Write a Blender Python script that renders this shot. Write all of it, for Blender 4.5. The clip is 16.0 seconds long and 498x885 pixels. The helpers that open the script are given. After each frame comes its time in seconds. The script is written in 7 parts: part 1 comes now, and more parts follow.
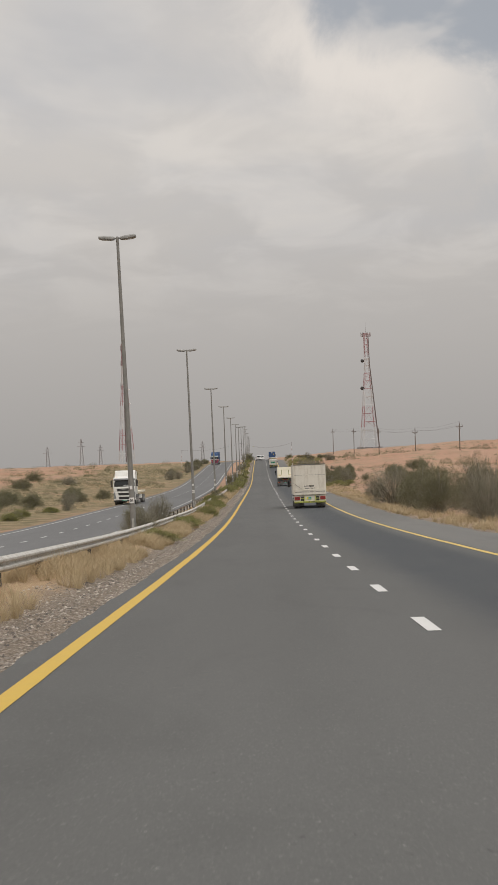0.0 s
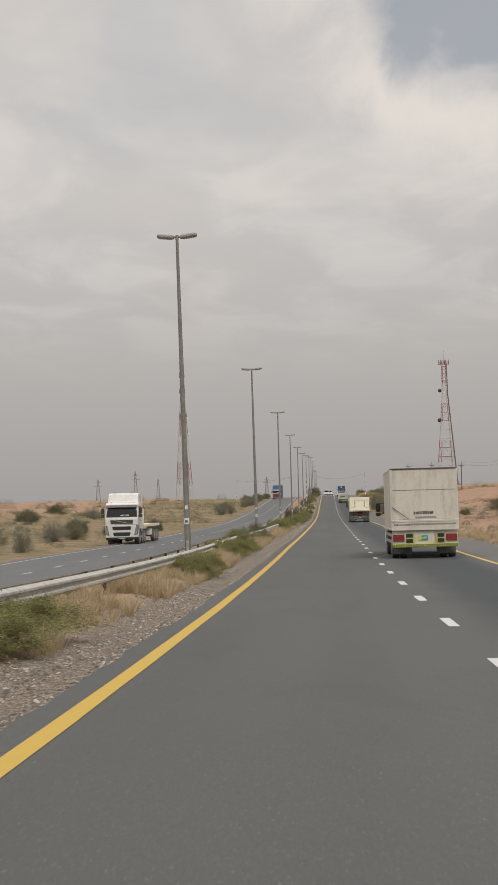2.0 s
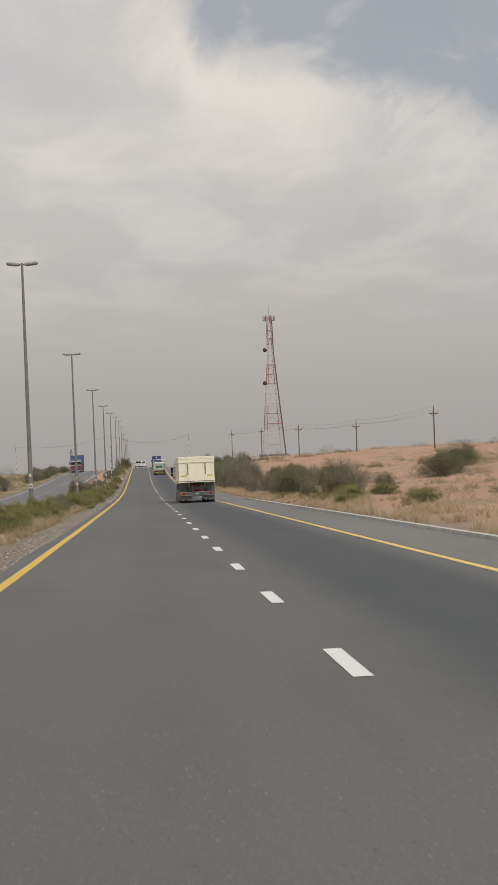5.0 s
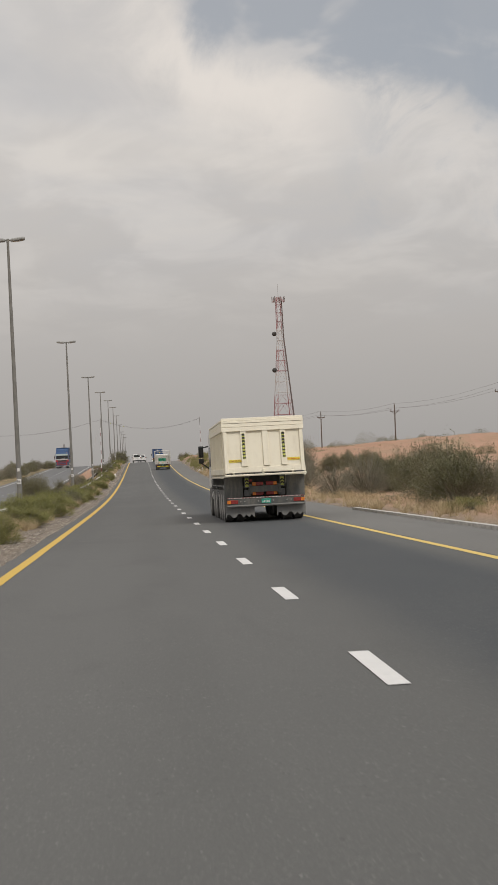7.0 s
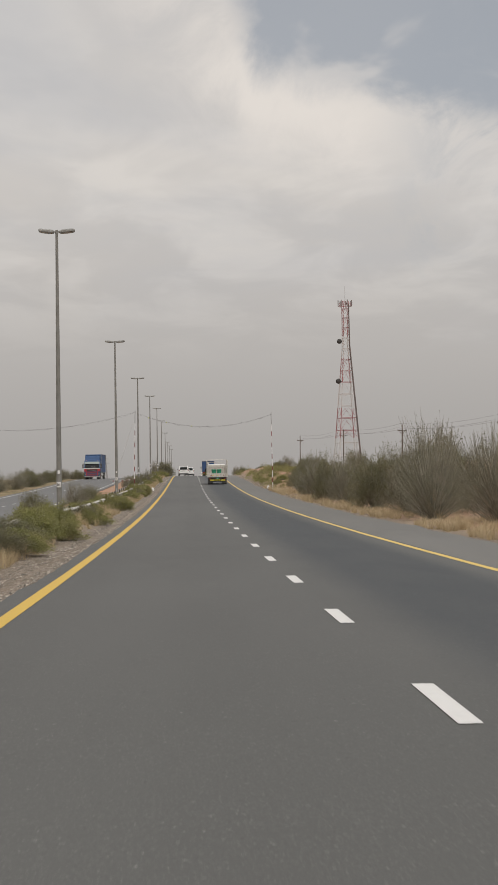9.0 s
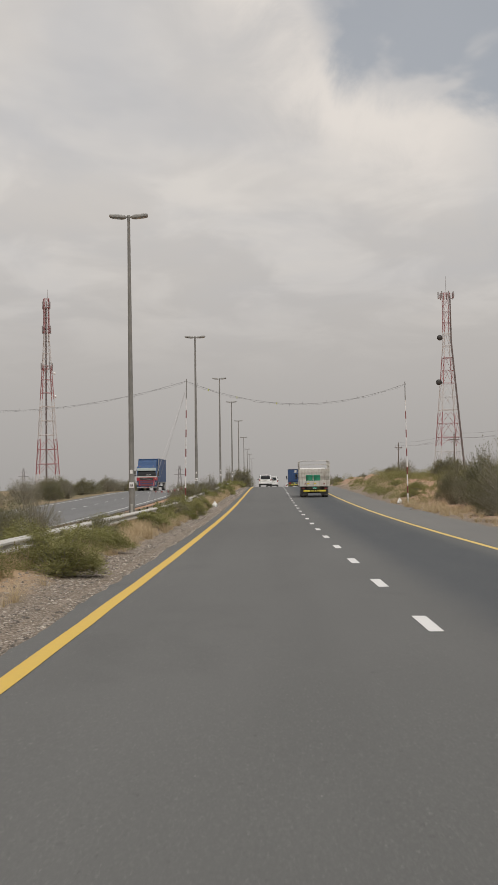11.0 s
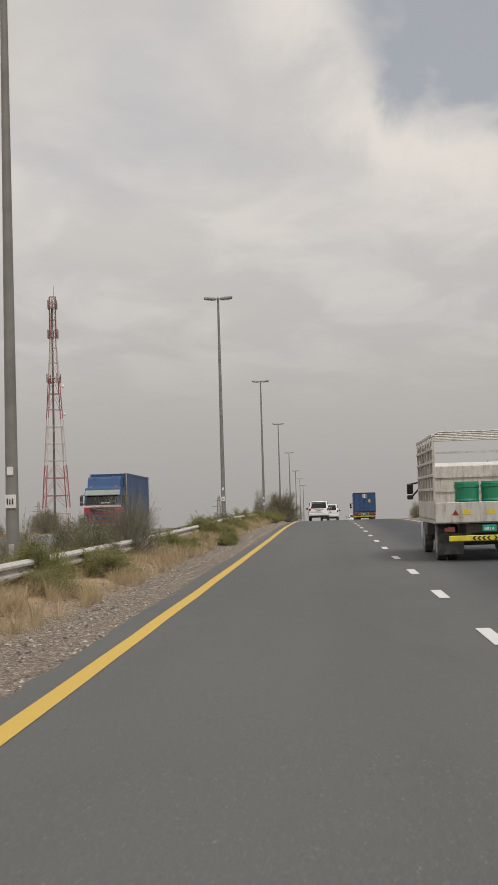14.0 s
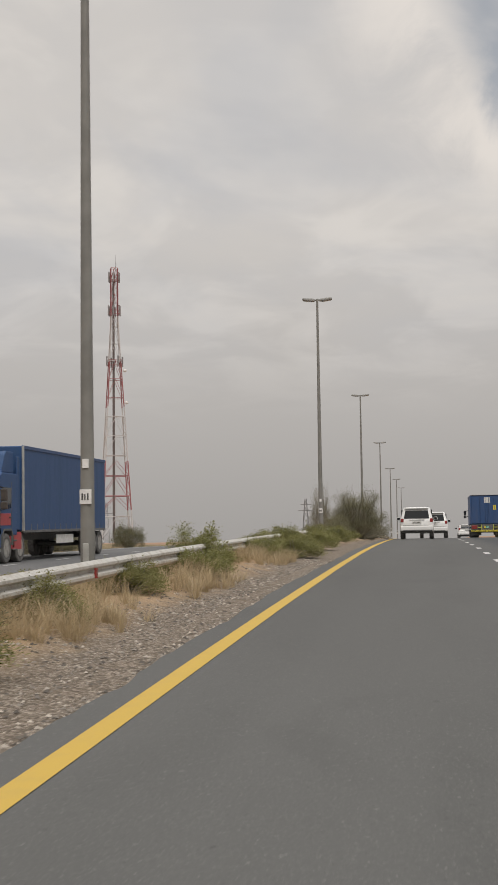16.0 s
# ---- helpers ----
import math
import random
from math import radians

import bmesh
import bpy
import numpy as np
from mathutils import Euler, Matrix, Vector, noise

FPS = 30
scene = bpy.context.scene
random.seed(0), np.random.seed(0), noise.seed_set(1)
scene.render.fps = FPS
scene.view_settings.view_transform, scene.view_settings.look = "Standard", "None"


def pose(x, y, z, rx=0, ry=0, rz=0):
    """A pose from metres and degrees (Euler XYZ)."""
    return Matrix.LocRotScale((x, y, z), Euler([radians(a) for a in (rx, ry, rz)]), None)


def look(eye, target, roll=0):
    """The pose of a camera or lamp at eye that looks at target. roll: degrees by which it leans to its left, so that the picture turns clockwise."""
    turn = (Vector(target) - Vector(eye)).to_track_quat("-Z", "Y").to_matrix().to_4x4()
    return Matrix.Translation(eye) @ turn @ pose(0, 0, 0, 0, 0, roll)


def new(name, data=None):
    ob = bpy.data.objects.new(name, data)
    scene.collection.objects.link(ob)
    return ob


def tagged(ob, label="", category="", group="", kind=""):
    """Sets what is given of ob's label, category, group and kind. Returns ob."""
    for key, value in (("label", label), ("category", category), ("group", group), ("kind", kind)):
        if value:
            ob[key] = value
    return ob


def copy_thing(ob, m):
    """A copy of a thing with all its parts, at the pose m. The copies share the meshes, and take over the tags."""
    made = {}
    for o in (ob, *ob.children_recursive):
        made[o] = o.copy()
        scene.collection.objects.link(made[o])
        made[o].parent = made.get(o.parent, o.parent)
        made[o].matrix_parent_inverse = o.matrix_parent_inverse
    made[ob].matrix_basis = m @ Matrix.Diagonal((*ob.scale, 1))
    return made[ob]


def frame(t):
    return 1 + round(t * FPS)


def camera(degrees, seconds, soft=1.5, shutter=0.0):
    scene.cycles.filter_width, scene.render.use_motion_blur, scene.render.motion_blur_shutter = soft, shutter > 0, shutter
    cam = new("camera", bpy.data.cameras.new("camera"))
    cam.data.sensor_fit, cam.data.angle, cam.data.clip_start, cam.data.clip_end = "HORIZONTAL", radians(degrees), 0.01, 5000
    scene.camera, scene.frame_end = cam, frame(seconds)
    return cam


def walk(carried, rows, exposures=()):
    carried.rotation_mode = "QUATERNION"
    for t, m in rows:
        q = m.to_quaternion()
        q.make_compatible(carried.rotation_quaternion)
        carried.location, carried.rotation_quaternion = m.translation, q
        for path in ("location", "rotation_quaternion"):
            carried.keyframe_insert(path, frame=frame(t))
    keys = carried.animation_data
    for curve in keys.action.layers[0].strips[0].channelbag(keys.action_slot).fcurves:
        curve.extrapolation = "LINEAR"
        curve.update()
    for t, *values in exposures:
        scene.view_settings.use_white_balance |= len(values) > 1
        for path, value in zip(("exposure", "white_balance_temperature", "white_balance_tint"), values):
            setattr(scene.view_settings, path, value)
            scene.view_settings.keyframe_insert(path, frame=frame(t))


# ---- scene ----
# ---------------------------------------------------------------- camera
cam = camera(21.49, 16.0, soft=1.4, shutter=0.06)
PATH = [
    (0.0, 1.895, -2.77, 3.293, 90.34, 2.21, 0.48),
    (0.5, 1.929, 9.42, 2.791, 90.67, 1.77, -0.38),
    (1.0, 2.016, 21.82, 2.292, 91.49, 2.41, 0.29),
    (1.5, 2.020, 34.08, 1.817, 91.94, 1.88, 1.39),
    (2.0, 2.034, 46.27, 1.419, 92.15, 1.59, 3.47),
    (2.5, 2.093, 58.52, 1.068, 91.75, 2.28, 6.22),
    (3.0, 2.125, 70.93, 0.727, 91.64, 1.68, 7.76),
    (3.5, 2.131, 83.48, 0.455, 91.53, 1.79, 7.81),
    (3.7, 2.141, 88.50, 0.366, 91.37, 1.76, 5.72),
    (3.9, 2.146, 93.53, 0.274, 91.06, 2.22, 2.51),
    (4.0, 2.135, 96.03, 0.224, 90.94, 2.30, 0.94),
    (4.2, 2.151, 101.04, 0.153, 90.73, 2.63, -2.54),
    (6.3, 2.190, 152.04, -0.602, 91.12, 2.40, -5.33),
    (6.5, 2.190, 156.97, -0.677, 90.95, 2.35, -5.13),
    (7.0, 2.179, 169.31, -0.818, 90.69, 2.84, -4.72),
    (7.5, 2.174, 181.51, -0.965, 90.97, 2.63, -4.18),
    (8.0, 2.135, 193.49, -1.112, 90.89, 2.14, -3.78),
    (8.5, 2.112, 205.41, -1.262, 91.04, 1.79, -3.30),
    (9.0, 2.082, 217.51, -1.404, 91.63, 0.87, -2.68),
    (9.5, 2.071, 229.53, -1.517, 91.83, 0.25, -1.96),
    (10.0, 2.045, 241.43, -1.595, 92.13, 0.22, -0.62),
    (10.2, 2.052, 246.20, -1.617, 91.91, 0.34, -0.08),
    (12.3, 1.984, 297.31, -1.509, 93.04, 0.84, 1.35),
    (12.5, 1.980, 302.08, -1.461, 92.91, 0.80, 1.46),
    (13.0, 2.017, 313.94, -1.358, 93.12, 2.01, 1.98),
    (13.5, 2.010, 325.91, -1.223, 93.58, 2.09, 2.89),
    (14.0, 1.958, 337.71, -1.037, 93.75, 1.70, 3.33),
    (14.5, 1.937, 349.45, -0.832, 93.96, 1.05, 4.73),
    (15.0, 1.931, 361.10, -0.600, 94.79, 0.42, 8.32),
    (15.5, 1.951, 372.72, -0.353, 94.67, 0.50, 9.16),
    (16.0, 1.948, 384.31, -0.110, 94.00, 0.84, 7.70),
]
walk(cam, [(t, pose(x, y, z, rx, ry, rz)) for t, x, y, z, rx, ry, rz in PATH])

# ---------------------------------------------------------------- sky and sun
SUN_EL, SUN_AZ = 52.0, 150.0          # degrees; azimuth clockwise from the road's direction
world = bpy.data.worlds.new("sky")
scene.world = world
world.use_nodes = True
WN, WL = world.node_tree.nodes, world.node_tree.links
WN.clear()


def wnode(kind, **props):
    n = WN.new(kind)
    for k, v in props.items():
        if k == "operation":
            n.operation = v
        elif k == "blend":
            n.blend_type = v
    return n


def wmath(op, a, b=None, c=None):
    n = wnode("ShaderNodeMath", operation=op)
    for i, v in enumerate((a, b, c)):
        if v is None:
            continue
        if isinstance(v, (int, float)):
            n.inputs[i].default_value = v
        else:
            WL.new(v, n.inputs[i])
    return n.outputs[0]


def wstep(v, lo, hi):
    n = wnode("ShaderNodeMapRange")
    n.interpolation_type = "SMOOTHSTEP"
    WL.new(v, n.inputs[0])
    n.inputs[1].default_value, n.inputs[2].default_value = lo, hi
    return n.outputs[0]


def wmix(fac, a, b, blend="MIX"):
    n = wnode("ShaderNodeMixRGB", blend=blend)
    for i, v in enumerate((fac, a, b)):
        if isinstance(v, (int, float)):
            n.inputs[i].default_value = v
        elif isinstance(v, tuple):
            n.inputs[i].default_value = (*v, 1)
        else:
            WL.new(v, n.inputs[i])
    return n.outputs[0]


def wnoise(vec, scale, detail, rough=0.55, distort=0.0):
    n = wnode("ShaderNodeTexNoise")
    WL.new(vec, n.inputs["Vector"])
    n.inputs["Scale"].default_value, n.inputs["Detail"].default_value = scale, detail
    n.inputs["Roughness"].default_value, n.inputs["Distortion"].default_value = rough, distort
    return n.outputs[0]


coord = wnode("ShaderNodeTexCoord").outputs["Generated"]
split = wnode("ShaderNodeSeparateXYZ")
WL.new(coord, split.inputs[0])
sx, sy, sz = split.outputs
el = wmath("MULTIPLY", wmath("ARCSINE", sz), 57.3)
az = wmath("MULTIPLY", wmath("ARCTAN2", sx, sy), 57.3)
flat = wnode("ShaderNodeCombineXYZ")               # a layer of cloud overhead, seen in perspective
over = wmath("ADD", wmath("ABSOLUTE", sz), 0.16)
WL.new(wmath("DIVIDE", sx, over), flat.inputs[0])
WL.new(wmath("MULTIPLY", wmath("DIVIDE", sy, over), 0.8), flat.inputs[1])
big = wnoise(flat.outputs[0], 1.15, 5.0, 0.55, 0.35)
fine = wnoise(flat.outputs[0], 3.4, 4.0, 0.55, 0.5)
puff = wnoise(coord, 14.0, 7.0, 0.62, 0.5)
sky = wnode("ShaderNodeTexSky")
sky.sky_type = "NISHITA"
sky.sun_disc = False
sky.sun_elevation, sky.sun_rotation = radians(SUN_EL), radians(SUN_AZ)
sky.dust_density, sky.air_density = 3.0, 1.0
blue = wmix(0.66, wmix(1.0, sky.outputs[0], (0.1, 0.1, 0.1), "MULTIPLY"), (0.470, 0.474, 0.474))
# the veil: grey at the horizon, pale higher up, brighter towards the zenith as under any overcast
ramp = wnode("ShaderNodeMapRange")
WL.new(el, ramp.inputs[0])
ramp.inputs[1].default_value, ramp.inputs[2].default_value = -0.5, 14.0
veil = wmix(ramp.outputs[0], (0.378, 0.360, 0.345), (0.640, 0.608, 0.578))
veil = wmix(wmath("MULTIPLY", wmath("MULTIPLY", wstep(fine, 0.40, 0.66), wstep(el, 4.0, 12.0)), 0.6), veil, (0.765, 0.722, 0.675))
veil = wmix(wmath("MULTIPLY", wmath("MULTIPLY", wstep(big, 0.40, 0.66), wstep(el, 4.0, 15.0)), 0.7), veil, (0.500, 0.505, 0.528))
# the sunlit rim of the cloud deck and the clear gap beyond it
side = wmath("SUBTRACT", az, wmath("SUBTRACT", 7.6, wmath("MULTIPLY", 0.30, el)))
line = wmath("SUBTRACT", 19.0, wmath("MULTIPLY", az, wmath("SUBTRACT", 0.50, wmath("MULTIPLY", 0.021, az))))
line = wmath("SUBTRACT", line, wmath("MULTIPLY", 0.55, wmath("MAXIMUM", 0.0, wmath("SUBTRACT", az, 9.5))))
rise = wmath("SUBTRACT", el, line)
above = wmath("SMOOTH_MIN", side, rise, 1.2)
above = wmath("ADD", above, wmath("MULTIPLY", wmath("SUBTRACT", puff, 0.5), 4.6))
above = wmath("ADD", above, wmath("MULTIPLY", wmath("SUBTRACT", fine, 0.5), 3.0))
rim = wmath("MULTIPLY", wstep(above, -6.0, -0.4), wmath("MULTIPLY", wstep(puff, 0.22, 0.60), wstep(rise, -8.0, -1.5)))
veil = wmix(wmath("MULTIPLY", rim, 0.85), veil, (0.815, 0.758, 0.702))
gap = wmath("MULTIPLY", wstep(above, -0.5, 1.6), wmath("SUBTRACT", 0.92, wmath("MULTIPLY", wstep(fine, 0.50, 0.66), 0.45)))
# thin blue-grey rents lower down on the sunny side
rent = wmath("MULTIPLY", wmath("ADD", 0.25, wmath("MULTIPLY", wstep(puff, 0.42, 0.62), 0.75)), wmath("MULTIPLY", wstep(az, 7.0, 13.5), wmath("MULTIPLY", wstep(el, 5.0, 10.5), 0.9)))
veil = wmix(rent, veil, (0.470, 0.482, 0.500))
view = wmix(gap, veil, blue)
high = wmath("ADD", 1.0, wmath("MULTIPLY", wstep(el, 32.0, 75.0), 1.9))
high_rgb = wnode("ShaderNodeCombineXYZ")
for i in range(3):
    WL.new(high, high_rgb.inputs[i])
final = wmix(1.0, view, high_rgb.outputs[0], "MULTIPLY")
back = wnode("ShaderNodeBackground")
WL.new(final, back.inputs[0])
back.inputs[1].default_value = 0.95
out = wnode("ShaderNodeOutputWorld")
WL.new(back.outputs[0], out.inputs[0])

sun = new("sun", bpy.data.lights.new("sun", "SUN"))
sun.data.energy, sun.data.angle, sun.data.color = 1.5, radians(14), (1.0, 0.95, 0.88)
_a, _e = radians(SUN_AZ), radians(SUN_EL)
sun.matrix_world = look((0, 0, 60), (-60 * math.sin(_a) * math.cos(_e), -60 * math.cos(_a) * math.cos(_e), 60 - 60 * math.sin(_e)))
scene.view_settings.exposure = 0.0

# ---------------------------------------------------------------- materials


class Mat:
    """A small builder of node materials in metres."""

    def __init__(self, name, rough=0.6, metal=0.0, spec=0.5):
        self.m = bpy.data.materials.new(name)
        self.m.use_nodes = True
        self.n, self.l = self.m.node_tree.nodes, self.m.node_tree.links
        self.b = self.n["Principled BSDF"]
        self.b.inputs["Roughness"].default_value = rough
        self.b.inputs["Metallic"].default_value = metal
        self.b.inputs["Specular IOR Level"].default_value = spec
        self.co = self.n.new("ShaderNodeTexCoord").outputs["Object"]
        geo = self.n.new("ShaderNodeNewGeometry")
        self.pos, self.island = geo.outputs["Position"], geo.outputs["Random Per Island"]
        self.rand = self.n.new("ShaderNodeObjectInfo").outputs["Random"]

    def put(self, sock, v):
        if isinstance(v, (int, float)):
            sock.default_value = v
        elif isinstance(v, tuple):
            sock.default_value = (*v, 1) if len(v) == 3 and sock.type == "RGBA" else v
        else:
            self.l.new(v, sock)

    def math(self, op, a, b=0.0, clamp=False):
        n = self.n.new("ShaderNodeMath")
        n.operation, n.use_clamp = op, clamp
        self.put(n.inputs[0], a), self.put(n.inputs[1], b)
        return n.outputs[0]

    def noise(self, scale, detail=4.0, rough=0.55, vec=None, stretch=None, distort=0.0):
        v = vec if vec is not None else self.co
        if stretch:
            mp = self.n.new("ShaderNodeMapping")
            self.l.new(v, mp.inputs[0])
            mp.inputs["Scale"].default_value = stretch
            v = mp.outputs[0]
        n = self.n.new("ShaderNodeTexNoise")
        self.l.new(v, n.inputs["Vector"])
        n.inputs["Scale"].default_value, n.inputs["Detail"].default_value = scale, detail
        n.inputs["Roughness"].default_value, n.inputs["Distortion"].default_value = rough, distort
        return n.outputs[0]

    def pebbles(self, scale, vec):
        """Cells of loose stone: a random value for each, and the distance to its middle."""
        n = self.n.new("ShaderNodeTexVoronoi")
        self.l.new(vec, n.inputs["Vector"])
        n.inputs["Scale"].default_value = scale
        sp = self.n.new("ShaderNodeSeparateColor")
        self.l.new(n.outputs["Color"], sp.inputs[0])
        return sp.outputs[0], n.outputs["Distance"]

    def step(self, v, lo, hi):
        n = self.n.new("ShaderNodeMapRange")
        n.interpolation_type = "SMOOTHSTEP"
        self.put(n.inputs[0], v)
        n.inputs[1].default_value, n.inputs[2].default_value = lo, hi
        return n.outputs[0]

    def mix(self, f, a, b, blend="MIX"):
        n = self.n.new("ShaderNodeMixRGB")
        n.blend_type = blend
        for s, v in zip(n.inputs, (f, a, b)):
            self.put(s, v)
        return n.outputs[0]

    def color(self, c):
        self.put(self.b.inputs["Base Color"], c)
        return self

    def roughness(self, v):
        self.put(self.b.inputs["Roughness"], v)
        return self

    def bump(self, h, strength=0.3, dist=0.01):
        n = self.n.new("ShaderNodeBump")
        n.inputs["Strength"].default_value, n.inputs["Distance"].default_value = strength, dist
        self.l.new(h, n.inputs["Height"])
        self.l.new(n.outputs[0], self.b.inputs["Normal"])
        return self


def paint(name, col, rough=0.45, dirt=(0.30, 0.25, 0.19), amount=0.35, scale=1.5, metal=0.0):
    """Worn vehicle or metal paint with dust and streaks."""
    m = Mat(name, rough, metal)
    streak = m.noise(scale, 6, 0.6, stretch=(3.0, 3.0, 0.5))
    spots = m.noise(scale * 7, 5, 0.65)
    f = m.math("MULTIPLY", m.step(m.math("ADD", m.math("MULTIPLY", streak, 0.7), m.math("MULTIPLY", spots, 0.3)), 0.42, 0.72), amount)
    m.color(m.mix(f, col, dirt))
    m.roughness(m.math("ADD", m.math("MULTIPLY", f, 0.5), rough))
    return m.m


def plain(name, col, rough=0.6, metal=0.0, vary=0.25, scale=9.0):
    m = Mat(name, rough, metal)
    n = m.noise(scale, 5)
    dark = tuple(c * (1 - vary) for c in col)
    lite = tuple(min(1.0, c * (1 + vary)) for c in col)
    m.color(m.mix(m.step(n, 0.3, 0.7), dark, lite))
    return m.m


def foliage(name, low, high, dry):
    m = Mat(name, 0.75, 0.0, 0.2)
    n = m.noise(1.3, 3, vec=m.pos)
    c = m.mix(m.step(n, 0.3, 0.7), low, high)
    c = m.mix(m.math("MULTIPLY", m.step(m.island, 0.55, 1.0), 0.7), c, dry)
    c = m.mix(m.math("MULTIPLY", m.rand, 0.35), c, dry)
    m.color(c)
    tr = m.n.new("ShaderNodeBsdfTranslucent")
    m.l.new(c, tr.inputs[0])
    mx = m.n.new("ShaderNodeMixShader")
    mx.inputs[0].default_value = 0.38
    m.l.new(m.b.outputs[0], mx.inputs[1]), m.l.new(tr.outputs[0], mx.inputs[2])
    m.l.new(mx.outputs[0], m.n["Material Output"].inputs[0])
    return m.m


def make_asphalt(name, base, track, offset):
    m = Mat(name, 0.85, 0.0, 0.25)
    sp = m.n.new("ShaderNodeSeparateXYZ")
    m.l.new(m.pos, sp.inputs[0])
    x = m.math("SUBTRACT", sp.outputs[0], offset)
    lanes = m.math("SINE", m.math("MULTIPLY", x, 2 * math.pi / 1.85))
    big = m.noise(0.12, 4, 0.6, m.pos, (1.0, 0.25, 1.0))
    mid = m.noise(1.1, 5, 0.6, m.pos, (1.0, 0.3, 1.0))
    grain = m.noise(60.0, 4, 0.75, m.pos)
    patch = m.noise(0.45, 3, 0.6, m.pos, (1.0, 0.45, 1.0), 0.8)
    c = m.mix(m.step(big, 0.3, 0.7), base, tuple(v * 0.84 for v in base))
    c = m.mix(m.math("MULTIPLY", m.math("MULTIPLY", m.step(lanes, -0.2, 1.0), m.step(mid, 0.25, 0.7)), 0.3), c, tuple(v * 0.72 for v in base))
    c = m.mix(m.math("MULTIPLY", m.step(patch, 0.56, 0.66), 0.28), c, tuple(v * 0.70 for v in base))
    heavy = m.math("MULTIPLY", m.step(x, 3.9, 4.9), m.math("SUBTRACT", 1.0, m.step(x, 6.3, 7.0)))
    c = m.mix(m.math("MULTIPLY", heavy, m.math("ADD", 0.55, m.math("MULTIPLY", mid, 0.5))), c, track)
    c = m.mix(m.math("MULTIPLY", m.step(grain, 0.54, 0.74), 0.5), c, (0.30, 0.29, 0.27))
    c = m.mix(m.math("MULTIPLY", m.step(grain, 0.47, 0.27), 0.55), c, tuple(v * 0.6 for v in base))
    fleck = m.noise(34.0, 2, 0.5, m.pos)
    c = m.mix(m.math("MULTIPLY", m.step(fleck, 0.68, 0.74), 0.42), c, (0.34, 0.33, 0.31))
    # darker from about y 148 to 262, most towards the right
    dip = m.math("MULTIPLY", m.step(sp.outputs[1], 148.0, 172.0), m.math("SUBTRACT", 1.0, m.step(sp.outputs[1], 236.0, 262.0)))
    dip = m.math("MULTIPLY", dip, m.math("ADD", 0.35, m.math("MULTIPLY", m.step(m.math("ADD", x, m.math("MULTIPLY", mid, 1.2)), 1.2, 4.4), 0.65)))
    c = m.mix(m.math("MULTIPLY", dip, 0.10), c, tuple(v * 0.45 for v in base))
    pit = m.noise(19.0, 2, 0.5, m.pos, distort=0.6)
    c = m.mix(m.math("MULTIPLY", m.step(pit, 0.70, 0.76), 0.6), c, tuple(v * 0.45 for v in base))
    m.color(c)
    m.bump(grain, 0.35, 0.004)
    return m.m


ASPHALT = make_asphalt("asphalt", (0.113, 0.112, 0.107), (0.050, 0.055, 0.061), 0.0)
SHOULDER = make_asphalt("shoulder_asphalt", (0.165, 0.160, 0.150), (0.150, 0.146, 0.140), 40.0)
OLD_ASPHALT = make_asphalt("old_asphalt", (0.150, 0.149, 0.148), (0.13, 0.13, 0.13), -60.0)


def line_paint(name, col):
    m = Mat(name, 0.7, 0.0, 0.3)
    w = m.noise(6.0, 6, 0.7, m.pos)
    f = m.noise(45.0, 4, 0.7, m.pos)
    c = m.mix(m.math("MULTIPLY", m.step(w, 0.42, 0.75), 0.10), col, (0.17, 0.165, 0.155))
    c = m.mix(m.math("MULTIPLY", m.step(f, 0.60, 0.75), 0.25), c, (0.20, 0.19, 0.17))
    m.color(c)
    m.bump(f, 0.2, 0.003)
    return m.m


YELLOW = line_paint("yellow_line", (0.545, 0.365, 0.070))
PALE_YELLOW = line_paint("pale_yellow_line", (0.60, 0.44, 0.13))
WHITE_LINE = line_paint("white_line", (0.60, 0.59, 0.57))
OLD_WHITE = line_paint("old_white_line", (0.48, 0.48, 0.46))


